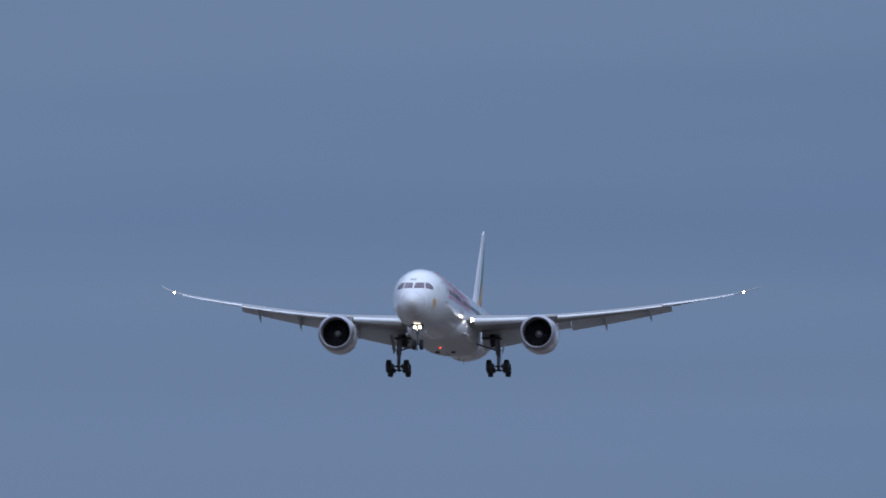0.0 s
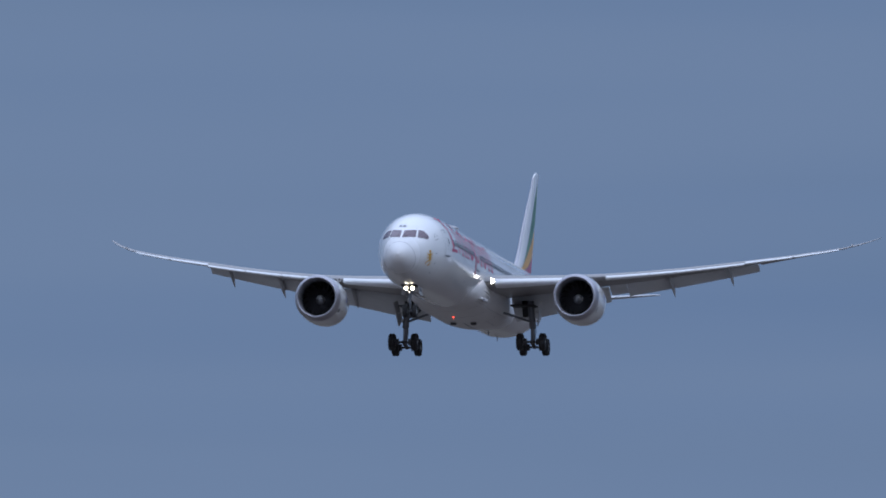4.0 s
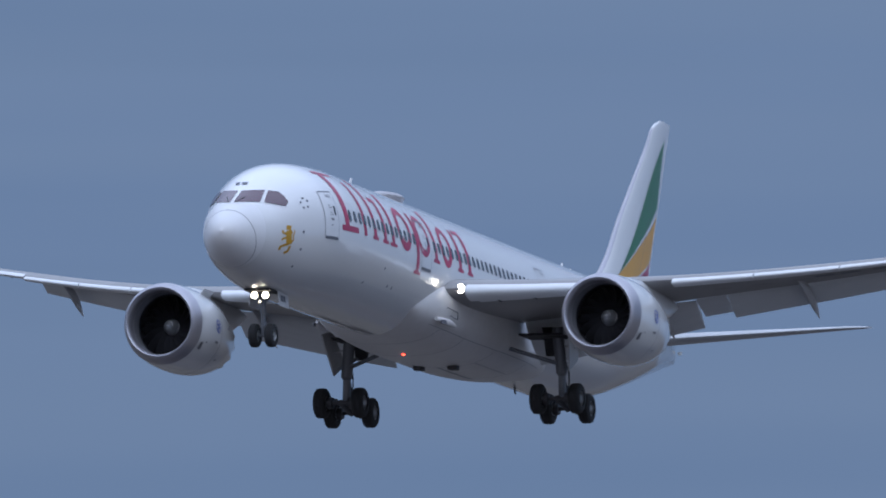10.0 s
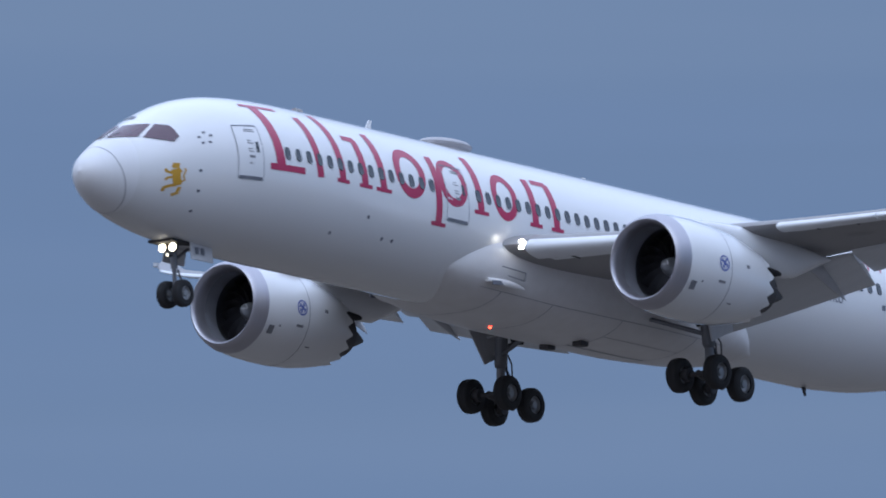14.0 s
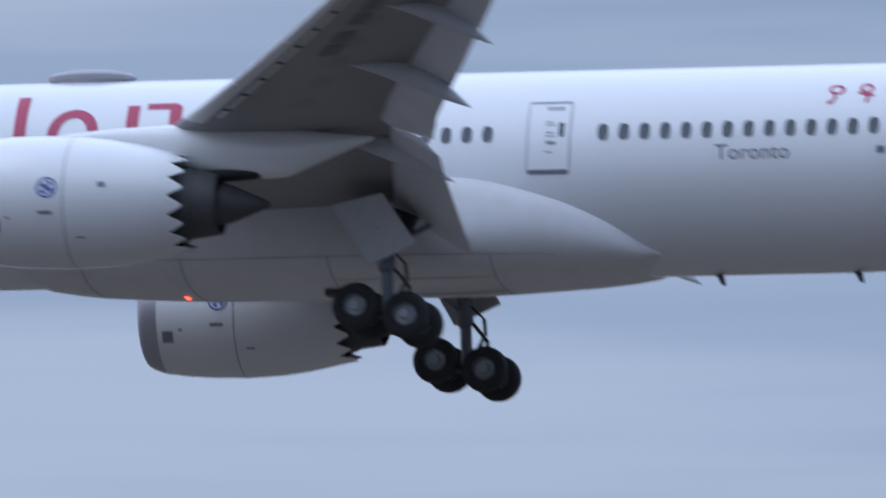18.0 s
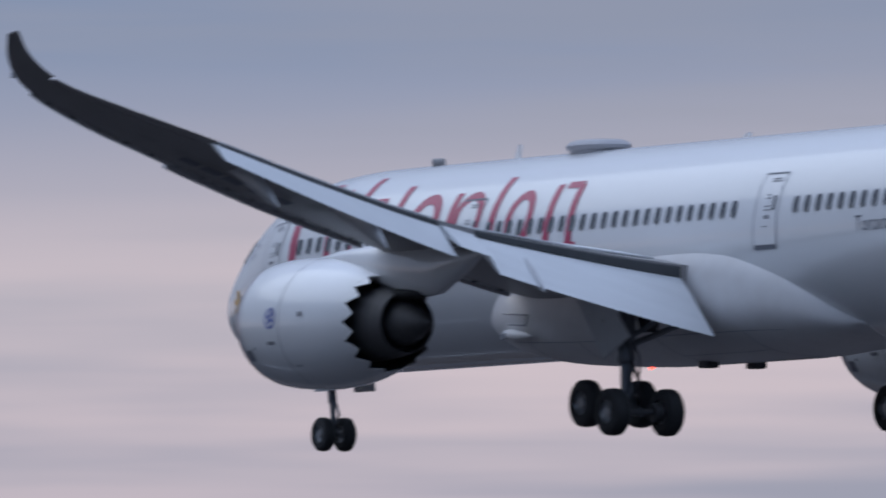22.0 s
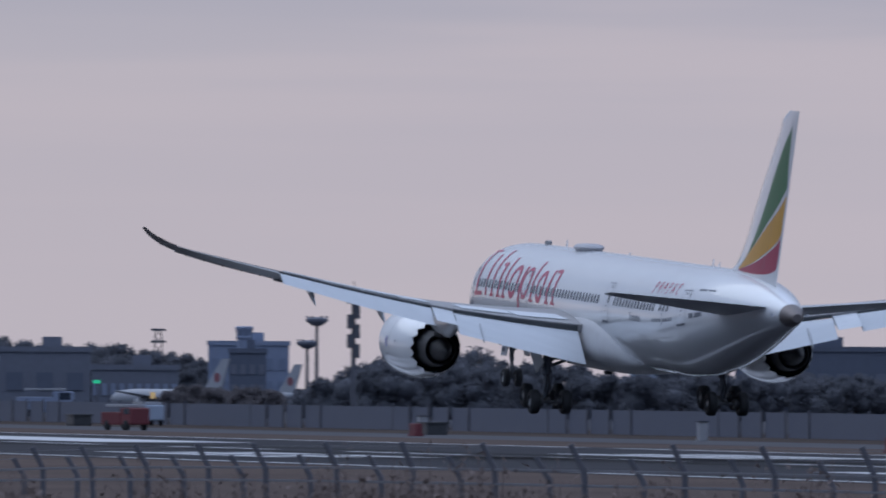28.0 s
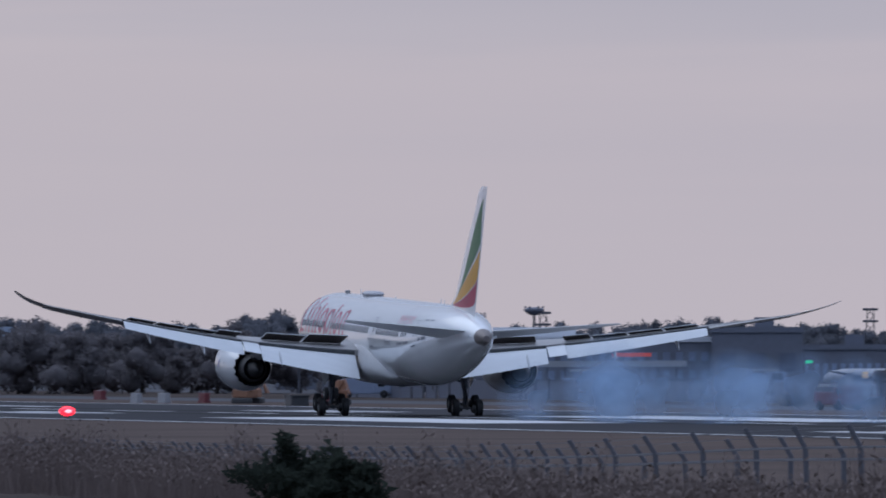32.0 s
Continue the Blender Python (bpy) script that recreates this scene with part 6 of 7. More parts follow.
def parked_plane(az, el, d, turn, label):
    """A small parked airliner of which tail and back show over the fence."""
    p, top = spot(az, d), height(el, d)
    e = tagged(new("parked_airliner"), label, "airplane", "parked airliners")
    k = top / 7.0
    e.matrix_basis = Matrix.Translation(p) @ Matrix.Rotation(radians(turn), 4, "Z") @ Matrix.Translation((11.3 * k, 0, 0))
    loops = []
    for s, r, z in ((-0.2, 0.05, 1.5), (0.6, 0.6, 1.6), (2.0, 1.0, 1.75), (5, 1.15, 1.8), (17, 1.15, 1.8), (21, 0.85, 2.1), (24, 0.35, 2.5), (24.6, 0.06, 2.6)):
        loops.append([((12 - s) * k, r * k * math.cos(q * math.pi / 8), z * k + r * k * math.sin(q * math.pi / 8)) for q in range(16)])
    v, f = rings(loops, cap0=True, cap1=True)
    mesh_ob("fuselage", v, f, DULL_WHITE, e)
    v = [(x * k, y * k, z * k) for x, z in ((-8.0, 2.6), (-11.9, 2.6), (-13.8, 7.0), (-12.2, 7.0)) for y in (-0.12, 0.12)]
    fc = [(0, 2, 3, 1), (2, 4, 5, 3), (4, 6, 7, 5), (6, 0, 1, 7), (0, 6, 4, 2), (1, 3, 5, 7)]
    t = mesh_ob("tail_fin", v, fc, DULL_WHITE, e, "white tail fin with a red disc", False)
    for s in (-1, 1):
        bm = bmesh.new()
        bmesh.ops.create_cone(bm, cap_ends=True, segments=20, radius1=0.66 * k, radius2=0.66 * k, depth=0.02, matrix=Matrix.Translation((-11.2 * k, s * 0.14 * k, 4.5 * k)) @ Matrix.Rotation(radians(90), 4, "X"))
        part("red_disc", bm, DULL_RED, t)
        v = [(x * k, y * k * s, z * k) for x, y, z in ((2, 1.2, 1.6), (-2.5, 1.2, 1.6), (-4.6, 11, 2.6), (-3.2, 11, 2.6), (2, 1.2, 1.9), (-2.5, 1.2, 1.75), (-4.6, 11, 2.7), (-3.2, 11, 2.72))]
        mesh_ob("wing", v, [(0, 1, 2, 3), (7, 6, 5, 4), (0, 4, 5, 1), (1, 5, 6, 2), (2, 6, 7, 3), (3, 7, 4, 0)], DULL_WHITE, e, "", False)
        vv, ff = lathe([(-1.3 * k, 0.55 * k), (-1.3 * k, 0.7 * k), (0.4 * k, 0.75 * k), (1.4 * k, 0.45 * k)], 14, "X")
        n = mesh_ob("nacelle", vv, ff, DULL_WHITE, e)
        n.location = (-0.5 * k, 4.2 * k * s, 1.15 * k)
        for x, yy in ((-1.5, 1.4),):
            bm = bmesh.new()
            tube_into(bm, (x * k, yy * k * s, 0), (x * k, yy * k * s, 1.6 * k), 0.18 * k)
            part("leg", bm, DARK_STEEL, e)
    bm = bmesh.new()
    tube_into(bm, (9.5 * k, 0, 0), (9.5 * k, 0, 1.4 * k), 0.15 * k)
    part("leg", bm, DARK_STEEL, e)


def truck(x, y, turn, body, label, ln=4.6, h=1.8):
    e = tagged(new("service_truck"), label, "truck")
    e.matrix_basis = Matrix.Translation((x, y, 0)) @ Matrix.Rotation(radians(turn), 4, "Z")
    box_thing("body", (ln * 0.62, 1.8, h * 0.55), Matrix.Translation((-ln * 0.17, 0, 0.45 + h * 0.275)), body, e, "", 0.08)
    box_thing("cab", (ln * 0.36, 1.75, h * 0.75), Matrix.Translation((ln * 0.31, 0, 0.45 + h * 0.375)), body, e, "", 0.15)
    box_thing("cab_window", (ln * 0.2, 1.78, h * 0.26), Matrix.Translation((ln * 0.33, 0, 0.45 + h * 0.58)), GLASS_DARK, e, "", 0.05)
    box_thing("roof_rack", (ln * 0.7, 1.7, 0.22), Matrix.Translation((0, 0, 0.5 + h * 0.80)), BARRIER_WHITE, e, "", 0.04)
    vv, ff = lathe([(-0.14, 0.05), (-0.14, 0.34), (-0.08, 0.42), (0.08, 0.42), (0.14, 0.34), (0.14, 0.05)], 16)
    for sx in (-0.3, 0.32):
        for sy in (-0.8, 0.8):
            w = mesh_ob("wheel", vv, ff, TYRE, e)
            w.location = (ln * sx, sy, 0.42)


def barrier(x, y, turn, ln, material, label):
    e = box_thing("work_barrier", (ln, 0.5, 0.95), Matrix.Translation((0, 0, 0.475)), material, None, "", 0.06)
    box_thing("foot", (ln * 0.96, 0.7, 0.18), Matrix.Translation((0, 0, 0.09)), material, e)
    e.matrix_basis = Matrix.Translation((x, y, 0)) @ Matrix.Rotation(radians(turn), 4, "Z")
    tagged(e, label, "barrier", "work barriers")


def digger(x, y, turn, label):
    e = tagged(new("small_digger"), label, "digger")
    e.matrix_basis = Matrix.Translation((x, y, 0)) @ Matrix.Rotation(radians(turn), 4, "Z")
    for s in (-0.7, 0.7):
        box_thing("track", (2.4, 0.4, 0.55), Matrix.Translation((0, s, 0.28)), DARK_STEEL, e, "", 0.15)
    box_thing("body", (1.9, 1.5, 0.8), Matrix.Translation((-0.2, 0, 0.95)), ORANGE, e, "", 0.12)
    box_thing("cab", (0.9, 0.8, 1.1), Matrix.Translation((0.1, 0.3, 1.7)), ORANGE, e, "", 0.1)
    bm = bmesh.new()
    tube_into(bm, (0.7, -0.3, 1.2), (2.0, -0.3, 2.3), 0.14, n=6)
    tube_into(bm, (2.0, -0.3, 2.3), (2.9, -0.3, 1.0), 0.11, n=6)
    part("arm", bm, ORANGE, e)


def ground_lamp(x, y, material, r, label, z=0.35):
    e = tagged(new("ground_lamp"), label, "lamp")
    e.location = (x, y, 0)
    bm = bmesh.new()
    tube_into(bm, (0, 0, 0), (0, 0, z), 0.05)
    part("stem", bm, FENCE_POST, e)
    bm = bmesh.new()
    bmesh.ops.create_uvsphere(bm, u_segments=14, v_segments=8, radius=r, matrix=Matrix.Translation((0, 0, z + r * 0.5)) @ Matrix.Diagonal((1.3, 1.3, 0.8, 1)))
    part("globe", bm, material, e, "glowing globe")
    bm = bmesh.new()
    bmesh.ops.create_uvsphere(bm, u_segments=12, v_segments=6, radius=r * 0.5, matrix=Matrix.Translation((r * 1.0, 0, z + r * 0.5)) @ Matrix.Diagonal((0.8, 1.3, 0.7, 1)))
    part("lens", bm, LAMP_CORE, e, "brighter lens of the lamp")


def surroundings():
    far_fence()
    near_fence()
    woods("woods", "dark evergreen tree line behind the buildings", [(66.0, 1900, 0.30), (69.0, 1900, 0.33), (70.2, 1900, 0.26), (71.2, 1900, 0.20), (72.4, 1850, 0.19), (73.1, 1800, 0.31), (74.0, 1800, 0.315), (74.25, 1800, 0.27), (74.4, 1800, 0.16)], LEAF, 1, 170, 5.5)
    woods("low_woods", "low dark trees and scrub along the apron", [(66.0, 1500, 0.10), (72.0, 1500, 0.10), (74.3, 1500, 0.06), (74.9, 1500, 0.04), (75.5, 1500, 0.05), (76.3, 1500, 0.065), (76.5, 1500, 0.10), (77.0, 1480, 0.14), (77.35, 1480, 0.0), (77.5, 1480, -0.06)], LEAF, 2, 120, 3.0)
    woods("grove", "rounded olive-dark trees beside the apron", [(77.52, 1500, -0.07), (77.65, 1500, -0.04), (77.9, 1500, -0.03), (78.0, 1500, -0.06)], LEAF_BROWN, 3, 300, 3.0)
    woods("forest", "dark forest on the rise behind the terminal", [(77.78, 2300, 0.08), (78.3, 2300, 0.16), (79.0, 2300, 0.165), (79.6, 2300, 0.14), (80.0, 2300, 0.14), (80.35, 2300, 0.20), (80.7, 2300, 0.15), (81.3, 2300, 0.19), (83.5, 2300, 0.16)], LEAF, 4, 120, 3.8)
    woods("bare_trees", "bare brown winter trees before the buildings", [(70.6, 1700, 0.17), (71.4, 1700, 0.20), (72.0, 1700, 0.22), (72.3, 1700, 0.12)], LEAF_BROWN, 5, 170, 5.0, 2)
    woods("terminal_trees", "large bare brown trees, tinted violet for haze, before the terminal", [(79.90, 1720, -0.04), (80.10, 1720, -0.01), (80.19, 1720, 0.10), (80.30, 1720, 0.15), (80.45, 1720, 0.185), (80.58, 1720, 0.15), (80.64, 1720, 0.03), (80.70, 1720, 0.13), (80.9, 1720, 0.17), (82.6, 1720, 0.17)], LEAF_BROWN, 6, 150, 4.6, 2)
    bush(80.235, 170, 1.5, 3.28, 7, "dark evergreen bush before the wire fence")
    bush(80.03, 168, 0.95, 3.14, 8, "small dark evergreen shrub before the wire fence")
    stalks()
    # office blocks and towers beyond the trees
    block("office_block", "long blue-grey office block with dark stair bays", 71.338, 72.134, 0.575, 2600, 22, FACADE, 9, 14, flat=FACADE_DARK, glaze=GLAZE_HAZED)
    e, w, top = block("hotel", "pale blue-grey hotel with a dark emblem", 70.86, 71.27, 0.515, 2700, 20, FACADE_PALE, 3, 6, glaze=FACADE)
    box_thing("emblem", (3.4, 0.4, 4.0), Matrix.Translation((w * 0.02, -0.3, top - 7)), FACADE_DARK, e)
    box_thing("roof_box", (3.2, 5, 3.4), Matrix.Translation((-1.0, 8, top + 1.9)), FACADE_PALE, e)
    block("terrace_block", "stepped office block with dark window bands", 70.225, 70.578, 0.54, 2500, 20, SLATE, 6, 6, band=True, glaze=FACADE)
    block("side_block", "lower stepped wing with window bands", 70.10, 70.223, 0.485, 2505, 16, SLATE, 5, 3, band=True, glaze=GLAZE_HAZED)
    block("brown_block", "red-brown low building among trees", 70.83, 71.33, 0.285, 2300, 18, BRICKY, 3, 8)
    block("grey_low_block", "low grey building beside the hotel", 70.45, 70.84, 0.33, 2380, 15, SLATE, 2, 6)
    tower("control_tower", "tall slate-blue control tower with red lamps", 69.497, 0.90, 2600, 8.0, FACADE, True)
    block("long_hall", "long blue-grey terminal hall", 74.37, 74.753, 0.228, 2100, 25, FACADE, 2, 10)
    block("green_hall", "terminal hall with a green roof edge", 74.0, 74.37, 0.262, 2080, 25, SLATE, 2, 9, flat=ROOF_GREEN)
    block("pale_hall", "pale blue-grey flat cargo hall", 74.93, 75.12, 0.23, 2050, 20, FACADE_PALE, 2, 4)
    block("stair_block", "square grey building with aerials", 74.753, 74.928, 0.262, 2040, 20, FACADE, 3, 3)
    block("dark_hall", "low dark hangar with closed doors", 75.12, 75.73, 0.108, 1980, 25, FACADE_DARK, 1, 8, glaze=SLATE)
    tower("ramp_tower", "slim dark ramp control tower", 75.935, 0.284, 2000, 5.0, FACADE_DARK, False)
    block("pale_shed", "small pale building by the tower", 76.02, 76.14, 0.125, 1990, 15, FACADE_PALE, 2, 3)
    block("round_hall", "grey building with a lookout on its roof", 77.47, 77.785, 0.118, 2250, 18, FACADE, 2, 6)
    tower("lookout", "small glazed lookout on a grey roof", 77.645, 0.19, 2240, 2.4, FACADE, False)
    block("dark_porch", "dark lower front of the grey building", 77.558, 77.703, 0.088, 2200, 18, FACADE_DARK, 2, 4, glaze=SLATE)
    block("hangar", "brown-grey hangar with dark doors", 78.244, 78.6, 0.088, 1900, 30, SLATE, 1, 3, glaze=FACADE_DARK)
    block("terminal", "long low terminal with a pale roof edge", 78.6, 80.3, 0.052, 1920, 30, SLATE, 2, 34, flat=ROOF_WHITE)
    block("pier", "low pier building with a pale roof", 77.9, 78.24, 0.02, 1950, 20, SLATE, 1, 10, glaze=FACADE)
    block("west_shed", "white shed beside dark trees", 81.33, 81.6, 0.10, 2100, 15, FACADE_PALE, 2, 4)
    for az, el, d, kind, label in ((76.312, 0.205, 1800, "crown", "tall lamp mast with a round crown"), (77.362, 0.215, 1800, "crown", "tall lamp mast with a round crown"), (77.219, 0.30, 1350, "radio", "radio mast with panel aerials and a red lamp"),
                                   (77.98, 0.18, 2300, "lattice", "far grey steel lattice tower"), (79.256, 0.17, 2200, "lattice", "far grey steel lattice tower"), (79.291, 0.175, 2000, "crown", "tall lamp mast with a round crown"),
                                   (79.52, 0.15, 1900, "crown", "tall lamp mast with a round crown"), (77.399, 0.125, 1900, "crown", "shorter lamp mast with a round crown"), (74.80, 0.33, 2030, "radio", "slim aerial mast on a roof")):
        mast(az, el, d, kind, label)
    parked_plane(79.78, 0.075, 1750, 150, "white parked airliner with a red disc on its tail")
    parked_plane(77.745, 0.063, 1750, 205, "white parked airliner with a red disc on its tail")
    parked_plane(77.46, 0.043, 1750, 205, "white parked airliner with a red disc on its tail")
    truck(-1130, 238, 20, BARRIER_RED, "red service truck with a white roof rack by the runway")
    for az, d, ln, body, label in ((78.42, 1500, 6.0, FACADE, "blue-grey service truck on the apron"), (79.06, 1500, 7.0, FACADE, "blue-grey high-lift truck on the apron"), (79.95, 1520, 6.0, FACADE, "blue-grey service truck on the apron")):
        p = spot(az, d)
        truck(p.x, p.y, 80, body, label, ln, 2.9)
    # covered walkways before the terminal
    for az0, az1, el, d, label in ((78.7, 79.35, -0.035, 1700, "long pale canopy on thin posts before the terminal"), (79.5, 80.25, -0.02, 1720, "long pale canopy on thin posts before the pier")):
        a, b = spot(az1, d), spot(az0, d)
        z = height(el, d)
        ax = (b - a).normalized()
        e = tagged(new("apron_canopy"), label, "canopy", "apron canopies")
        m = Matrix((ax, Vector((-ax.y, ax.x, 0)), Vector((0, 0, 1)))).transposed().to_4x4()
        m.translation = (a + b) / 2
        e.matrix_basis = m
        ln = (b - a).length
        box_thing("canopy_roof", (ln, 4.0, 0.45), Matrix.Translation((0, 0, z)), DULL_WHITE, e, "", 0.05)
        box_thing("canopy_edge", (ln + 0.2, 0.2, 0.7), Matrix.Translation((0, -2.1, z)), DULL_WHITE, e)
        post = None
        for i in range(9):
            t = Matrix.Translation((-ln / 2 + ln * (i + 0.5) / 9, -1.6, z / 2))
            if post is None:
                post = box_thing("canopy_post", (0.25, 0.25, z), Matrix.Identity(4), FENCE_POST, e)
                post.matrix_basis = t
            else:
                twin("canopy_post", post, t, e)
    truck(-1235, 262, 5, FACADE_PALE, "pale van parked along the fence")
    for x, y, t, ln, k in ((-1284, 224, 10, 2.6, 1), (-1475, 234, 5, 3.2, 1), (-1362, 226, 5, 2.3, 1), (-1367, 223, 8, 2.2, 0), (-1371, 221, 8, 2.0, 0), (-842, 224, 10, 2.0, 1), (-832, 226, 10, 2.4, 1), (-806, 224, 10, 3.0, 1), (-795, 226, 5, 2.0, 0), (-1046, 242, 5, 1.6, 1), (-735, 226, 4, 2.2, 1), (-770, 226, 4, 2.0, 1)):
        barrier(x, y, t, ln, BARRIER_RED if k else BARRIER_WHITE, "red plastic work barrier by the runway" if k else "white plastic work barrier by the runway")
    for x, y, t in ((-1338, 226, 40), (-1347, 228, 150), (-1290, 226, 20)):
        digger(x, y, t, "small orange digger at a work site")
    for x, y in ((-1270, 219), (-1075, 250), (-1230, 255)):
        e = box_thing("skip", (3.2, 1.6, 0.9), Matrix.Translation((0, 0, 0.45)), DARK_STEEL, None, "", 0.1)
        e.location = (x, y, 0)
        tagged(e, "dark steel skip beside the runway", "skip")
        box_thing("rim", (3.4, 1.8, 0.12), Matrix.Translation((0, 0, 0.92)), DARK_STEEL, e)
    for x, y in ((-1100, 255), (-1000, 252), (-905, 250)):
        e = box_thing("control_cabinet", (0.9, 0.6, 1.3), Matrix.Translation((0, 0, 0.65)), BARRIER_WHITE, None, "", 0.04)
        e.location = (x, y, 0)
        tagged(e, "white electrical cabinet on the grass", "cabinet")
        box_thing("cabinet_roof", (1.0, 0.7, 0.08), Matrix.Translation((0, 0, 1.34)), CONCRETE, e)
    ground_lamp(-1024.5, 160.2, LAMP_RED, 0.42, "red glowing runway lamp on a short stem")
    # The yellow machine by the trees is no lamp; its faint glow is added.
    for az, el, d, w, h, material, name, label in ((78.91, 0.0, 1880, 5.0, 0.5, SIGN_RED, "lit_sign", "red lit sign on the terminal"), (78.219, -0.03, 1600, 0.8, 0.35, LAMP_GREEN, "signal_lamp", "green signal lamp on a pole"), (78.0, -0.082, 1400, 0.5, 0.6, YELLOW_GLOW, "yellow_machine", "yellow machine by the trees, drawn as a faintly glowing panel on a pole")):
        p = spot(az, d)
        e = tagged(new(name), label, "sign" if "sign" in name else "lamp")
        e.matrix_basis = Matrix.Translation(p) @ Matrix.Rotation(radians(az), 4, "Z")
        z = height(el, d)
        bm = bmesh.new()
        tube_into(bm, (0, 0.1, 0), (0, 0.1, z), 0.09)
        part("pole", bm, FENCE_POST, e)
        box_thing("lit_face", (w, 0.15, h), Matrix.Translation((0, 0, z)), material, e)


surroundings()


# ---- tyre smoke ----
def smoke_material():
    m = bpy.data.materials.new("tyre_smoke")
    m.use_nodes = True
    nt = m.node_tree
    nt.nodes.clear()
    N, K = nt.nodes.new, nt.links.new
    d, t, mx, out = N("ShaderNodeBsdfDiffuse"), N("ShaderNodeBsdfTransparent"), N("ShaderNodeMixShader"), N("ShaderNodeOutputMaterial")
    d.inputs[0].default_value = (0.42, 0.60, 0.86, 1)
    co, no, rg, sx = N("ShaderNodeTexCoord"), N("ShaderNodeTexNoise"), N("ShaderNodeMapRange"), N("ShaderNodeSeparateXYZ")
    no.inputs["Scale"].default_value, no.inputs["Detail"].default_value = 0.9, 4
    rg.inputs["From Min"].default_value, rg.inputs["From Max"].default_value, rg.inputs["To Min"].default_value, rg.inputs["To Max"].default_value = 0.15, 0.85, 0.05, 0.95
    K(co.outputs["Object"], no.inputs["Vector"])
    K(no.outputs[0], rg.inputs["Value"])
    # opacity follows local x, which faces the camera, so rims fade in its view
    K(co.outputs["Object"], sx.inputs[0])
    deep = N("ShaderNodeMath")
    deep.operation = "MULTIPLY"
    K(sx.outputs[0], deep.inputs[0])
    K(sx.outputs[0], deep.inputs[1])
    fade = N("ShaderNodeMath")
    fade.operation = "MULTIPLY"
    soft_rim = N("ShaderNodeMath")
    soft_rim.operation = "POWER"
    soft_rim.inputs[1].default_value = 2.0
    K(deep.outputs[0], soft_rim.inputs[0])
    K(soft_rim.outputs[0], fade.inputs[0])
    K(rg.outputs[0], fade.inputs[1])
    K(fade.outputs[0], mx.inputs[0])
    K(t.outputs[0], mx.inputs[1])
    tl, body = N("ShaderNodeBsdfTranslucent"), N("ShaderNodeMixShader")
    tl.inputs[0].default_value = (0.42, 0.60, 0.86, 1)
    K(d.outputs[0], body.inputs[1])
    K(tl.outputs[0], body.inputs[2])
    K(body.outputs[0], mx.inputs[2])
    K(mx.outputs[0], out.inputs[0])
    return m


SMOKE = smoke_material()
PUFFS = []


def tyre_smoke(x, y, label):
    """Thin bluish smoke in a few rigid half-shells, shaped to fit the camera's view, that well up where the tyres
    touch, then drift and spread.
    """
    e = tagged(new("tyre_smoke"), label, "smoke", "touchdown smoke")
    e.location = (x, y, 0)
    rng = np.random.default_rng(int(y))
    shapes = []
    for k in range(5):
        bm = bmesh.new()
        bmesh.ops.create_icosphere(bm, subdivisions=4, radius=1.0)
        bmesh.ops.delete(bm, geom=[v for v in bm.verts if v.co.x < 0.0], context="VERTS")
        for v in bm.verts:
            v.co *= 1 + 0.14 * noise.noise(v.co * 1.6 + Vector((k * 7.1, 0, 0)))
        me = bpy.data.meshes.new("puff")
        bm.to_mesh(me)
        bm.free()
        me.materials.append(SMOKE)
        me.polygons.foreach_set("use_smooth", [True] * len(me.polygons))
        shapes.append(me)
    for i in range(6):
        p = new("puff", shapes[i % 5])
        p.parent = e
        r = rng.uniform(0.85, 1.2)
        p.scale = (r * 3.4, r * 3.1, r * 2.9)
        PUFFS.append((p, rng.normal(0, 1, 3), i / 5, i))


def smoke_motion():
    for p, n, u, i in PUFFS:
        x = 24 - 50 * u
        turn = Matrix.Rotation(0.15 * n[0], 4, "Z")
        low = Vector((x, 0.2 * n[1], -6.0))
        born = 30.5 - x / 73
        size = math.sin(math.pi * (0.30 + 0.55 * (1 - u)))
        first = Vector((x, 0.2 * n[1], -2.0))
        mid = Vector((x + 2, 0.5 * n[1], -0.4 + 1.9 * size))
        late = Vector((x + 7 + 1.5 * n[0], 1.0 * n[1], -0.3 + 2.5 * size + 0.3 * n[2]))
        walk(p, [(t, Matrix.Translation(q) @ turn) for t, q in ((0.0, low), (born, low), (born + 0.15, first), (born + 0.5, mid), (32.0, late))])


tyre_smoke(-945, 183.4, "thin bluish smoke from the left tyres touching down")
tyre_smoke(-945, 193.6, "thin bluish smoke from the right tyres touching down")


def fly(x, y, z, yaw, pitch, bank):
    """Pose of the airliner: heading west turned by yaw, nose up by pitch, leaning by bank, in degrees."""
    return pose(x, y, z, 0, 0, 180 + yaw) @ Matrix.Rotation(radians(-pitch), 4, "Y") @ Matrix.Rotation(radians(bank), 4, "X")


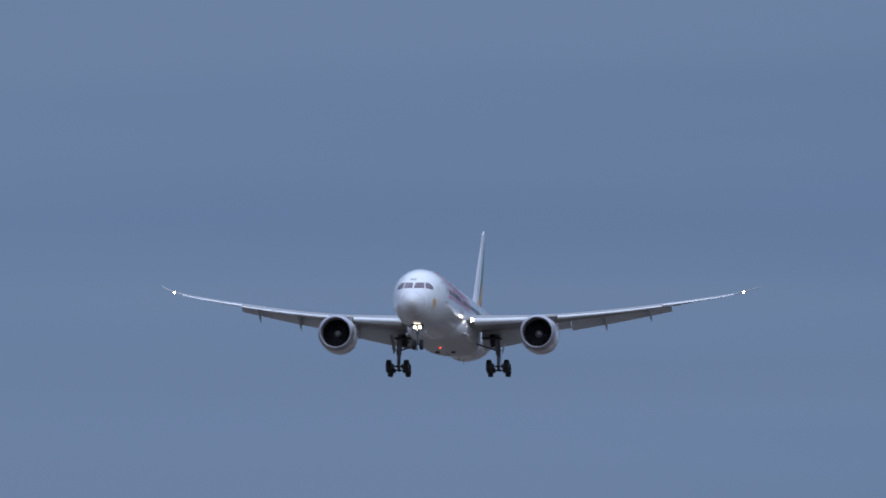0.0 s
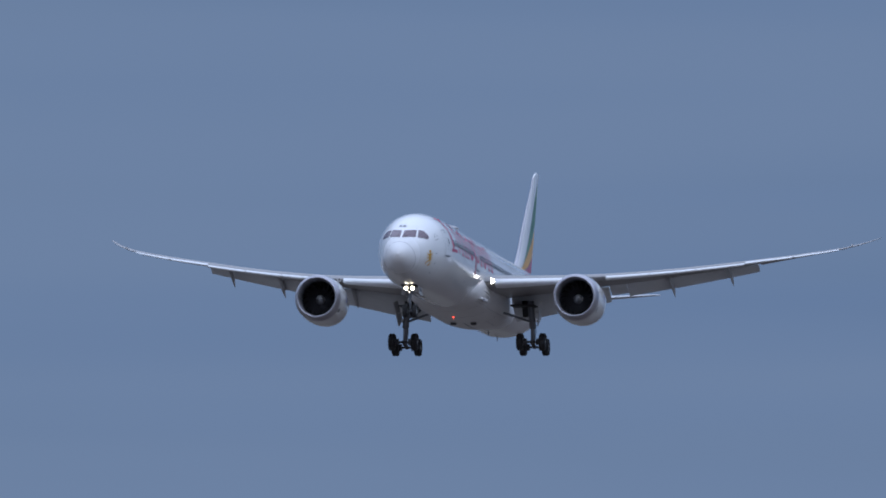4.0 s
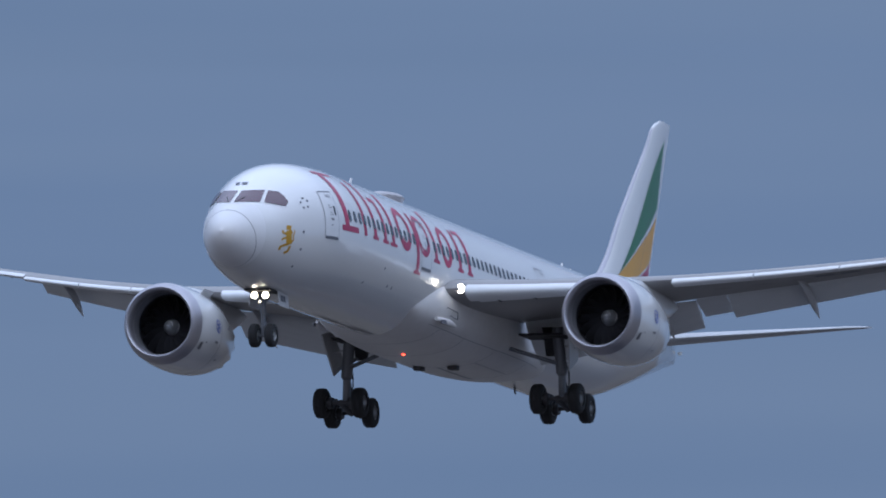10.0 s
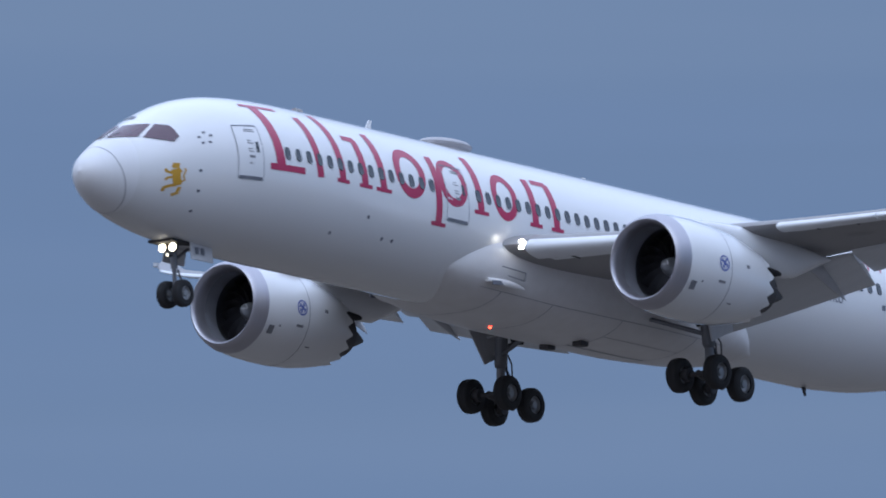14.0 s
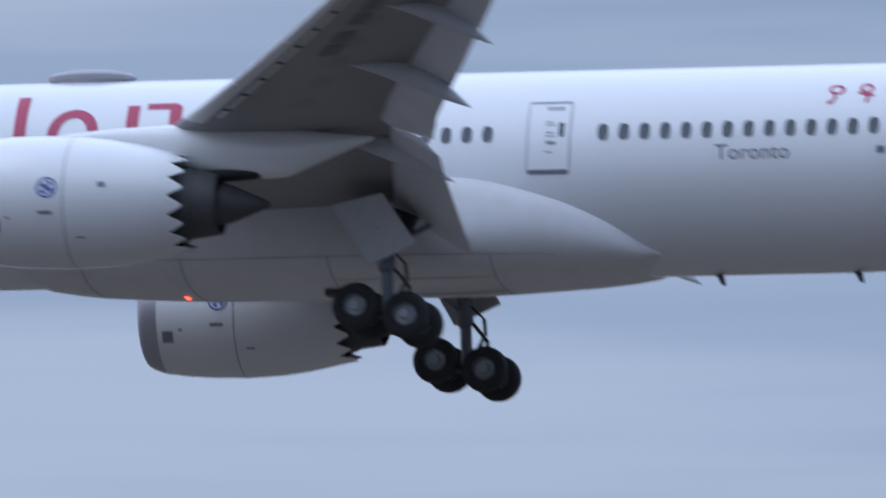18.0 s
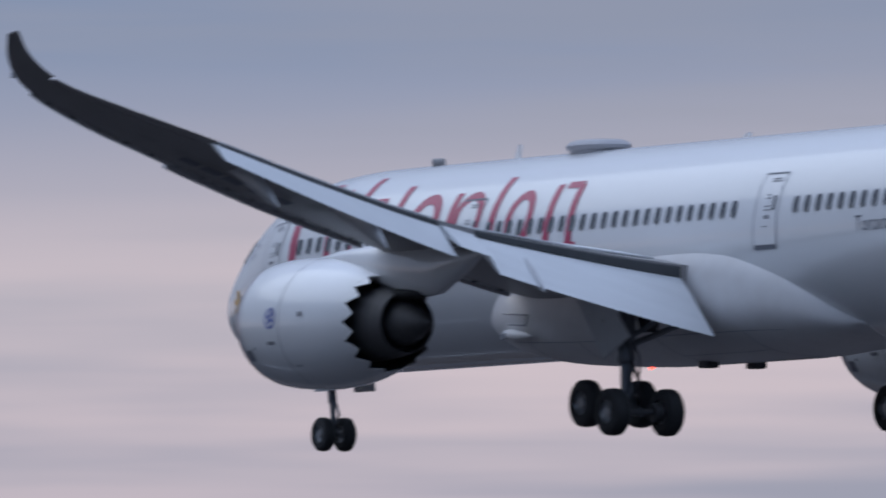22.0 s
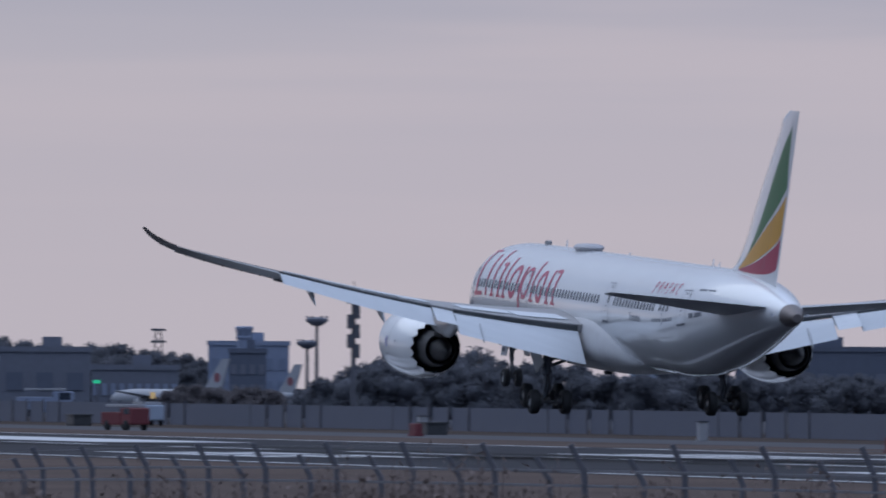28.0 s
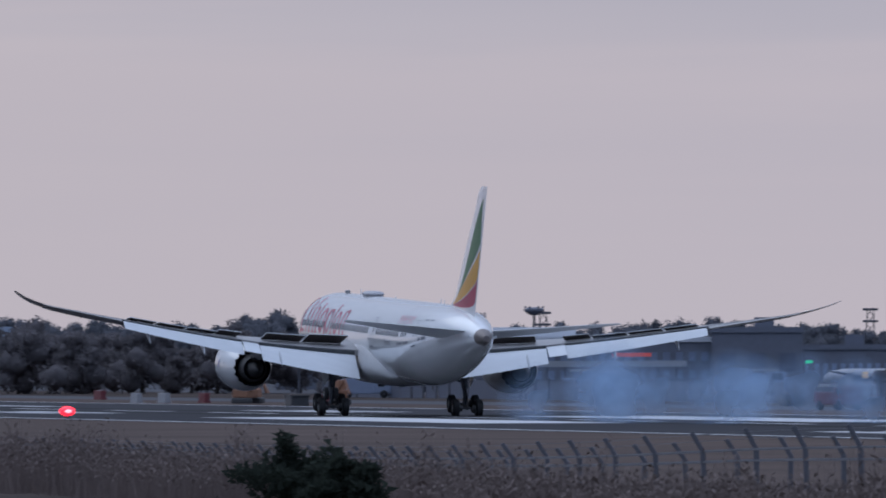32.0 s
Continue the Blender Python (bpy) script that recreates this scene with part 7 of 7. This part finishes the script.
def motions():
    walk(airliner, [
        (0.0, fly(1421.76, 216.66, 108.895, 2.001, 0.989, -0.263)),
        (0.5, fly(1382.67, 216.89, 107.150, 1.814, 1.203, -0.220)),
        (1.0, fly(1340.44, 216.63, 105.190, 1.835, 1.386, -0.156)),
        (1.5, fly(1302.49, 217.06, 103.588, 1.643, 1.478, -0.154)),
        (2.0, fly(1259.66, 216.69, 101.655, 1.298, 1.423, -0.214)),
        (2.5, fly(1216.77, 216.32, 99.738, 1.427, 1.291, -0.290)),
        (3.0, fly(1175.47, 216.23, 97.954, 1.381, 1.241, -0.339)),
        (3.5, fly(1135.07, 216.31, 96.243, 1.334, 1.190, -0.387)),
        (4.0, fly(1094.82, 216.44, 94.541, 1.287, 1.140, -0.436)),
        (4.5, fly(1054.13, 216.51, 92.788, 1.240, 1.089, -0.484)),
        (5.0, fly(1012.32, 216.37, 90.916, 1.285, 1.043, -0.441)),
        (5.5, fly(969.62, 216.02, 88.932, 1.347, 1.155, -0.247)),
        (6.0, fly(929.00, 216.11, 87.136, 1.334, 1.192, -0.084)),
        (6.5, fly(887.76, 216.05, 85.303, 1.339, 1.193, 0.028)),
        (7.0, fly(846.05, 215.86, 83.441, 1.393, 1.186, 0.002)),
        (7.5, fly(806.13, 216.10, 81.763, 1.315, 1.119, -0.199)),
        (8.0, fly(765.30, 216.11, 79.993, 1.261, 1.076, -0.413)),
        (8.5, fly(721.45, 215.27, 77.902, 1.324, 1.112, -0.496)),
        (9.0, fly(681.55, 215.58, 76.231, 1.334, 1.063, -0.556)),
        (9.5, fly(637.78, 214.66, 74.161, 1.505, 1.027, -0.535)),
        (10.0, fly(597.12, 214.73, 72.426, 1.572, 0.971, -0.493)),
        (10.5, fly(556.06, 214.62, 70.630, 1.616, 0.909, -0.494)),
        (11.0, fly(514.89, 214.41, 68.769, 1.657, 1.051, -0.300)),
        (11.5, fly(482.25, 217.96, 68.050, 1.611, 1.144, -0.235)),
        (12.0, fly(481.37, 237.97, 71.993, 1.465, 0.935, -0.531)),
        (12.5, fly(477.86, 260.62, 76.363, 1.144, 0.914, -0.720)),
        (13.0, fly(464.52, 282.54, 80.153, 1.083, 0.834, -0.795)),
        (13.5, fly(450.69, 309.89, 84.986, 0.986, 0.851, -0.694)),
        (14.0, fly(427.59, 338.13, 89.572, 0.883, 0.936, -0.419)),
        (14.5, fly(390.95, 363.74, 93.025, 0.780, 1.021, -0.143)),
        (15.0, fly(340.05, 384.24, 94.836, 0.678, 1.106, 0.132)),
        (15.5, fly(275.97, 397.01, 94.546, 0.575, 1.191, 0.407)),
        (16.0, fly(202.44, 400.69, 92.062, 1.193, 1.130, 0.634)),
        (16.5, fly(126.00, 399.58, 88.516, 0.811, 1.041, 0.065)),
        (17.0, fly(50.27, 400.81, 85.456, 0.894, 0.942, -0.068)),
        (17.5, fly(-25.97, 402.97, 82.558, 0.876, 0.960, -0.381)),
        (18.0, fly(-101.60, 399.57, 78.607, 0.963, 1.014, -0.289)),
        (18.5, fly(-171.77, 386.85, 73.054, 1.260, 0.661, 0.442)),
        (19.0, fly(-228.18, 360.08, 65.266, 1.766, 0.454, 0.669)),
        (19.5, fly(-275.89, 335.03, 58.118, 1.906, 0.341, 0.834)),
        (20.0, fly(-314.81, 310.62, 51.412, 1.460, 0.220, 1.129)),
        (20.5, fly(-347.27, 288.53, 45.342, 1.444, 0.175, 0.843)),
        (21.0, fly(-362.14, 259.92, 38.794, 0.924, 0.459, 0.259)),
        (21.5, fly(-364.86, 230.55, 32.741, 0.936, 0.434, -0.094)),
        (22.0, fly(-358.60, 202.48, 27.403, 1.292, 0.430, -0.408)),
        (22.5, fly(-372.51, 190.05, 24.244, 1.618, 0.541, -0.728)),
        (23.0, fly(-407.25, 189.42, 22.513, 1.529, 0.249, -0.275)),
        (23.5, fly(-442.07, 188.93, 20.789, 1.666, 0.327, -0.060)),
        (24.0, fly(-478.87, 189.26, 19.145, 1.497, 0.329, 0.375)),
        (24.5, fly(-514.38, 189.06, 17.434, 1.487, 0.523, 0.710)),
        (25.0, fly(-551.57, 189.47, 15.676, 1.427, 0.911, 0.472)),
        (25.5, fly(-586.68, 189.12, 14.088, 1.328, 1.132, 0.603)),
        (26.0, fly(-622.80, 189.16, 12.397, 1.550, 1.860, 0.326)),
        (26.5, fly(-658.78, 189.16, 10.876, 1.586, 2.489, 0.079)),
        (27.0, fly(-695.51, 189.37, 9.740, 1.583, 2.446, 0.165)),
        (27.5, fly(-732.69, 189.68, 8.916, 1.581, 2.402, 0.251)),
        (28.0, fly(-769.14, 189.78, 8.280, 1.579, 2.358, 0.337)),
        (28.5, fly(-803.48, 189.37, 7.710, 1.576, 2.315, 0.423)),
        (29.0, fly(-837.48, 188.92, 7.143, 1.546, 2.293, 0.186)),
        (29.5, fly(-877.53, 189.84, 6.665, 1.519, 2.318, 0.157)),
        (30.0, fly(-907.81, 188.68, 6.244, 1.554, 2.400, 0.057)),
        (30.5, fly(-945.33, 189.04, 5.948, 1.548, 2.432, 0.090)),
        (31.0, fly(-981.95, 189.18, 5.864, 1.529, 2.170, 0.437)),
        (31.5, fly(-1018.85, 189.31, 5.854, 1.294, 1.738, 0.926)),
        (32.0, fly(-1049.82, 188.32, 5.854, 1.113, 1.539, 0.823)),
    ])
    spoiler_motion()
    beacon_motion()
    strobe_motion()
    smoke_motion()


motions()
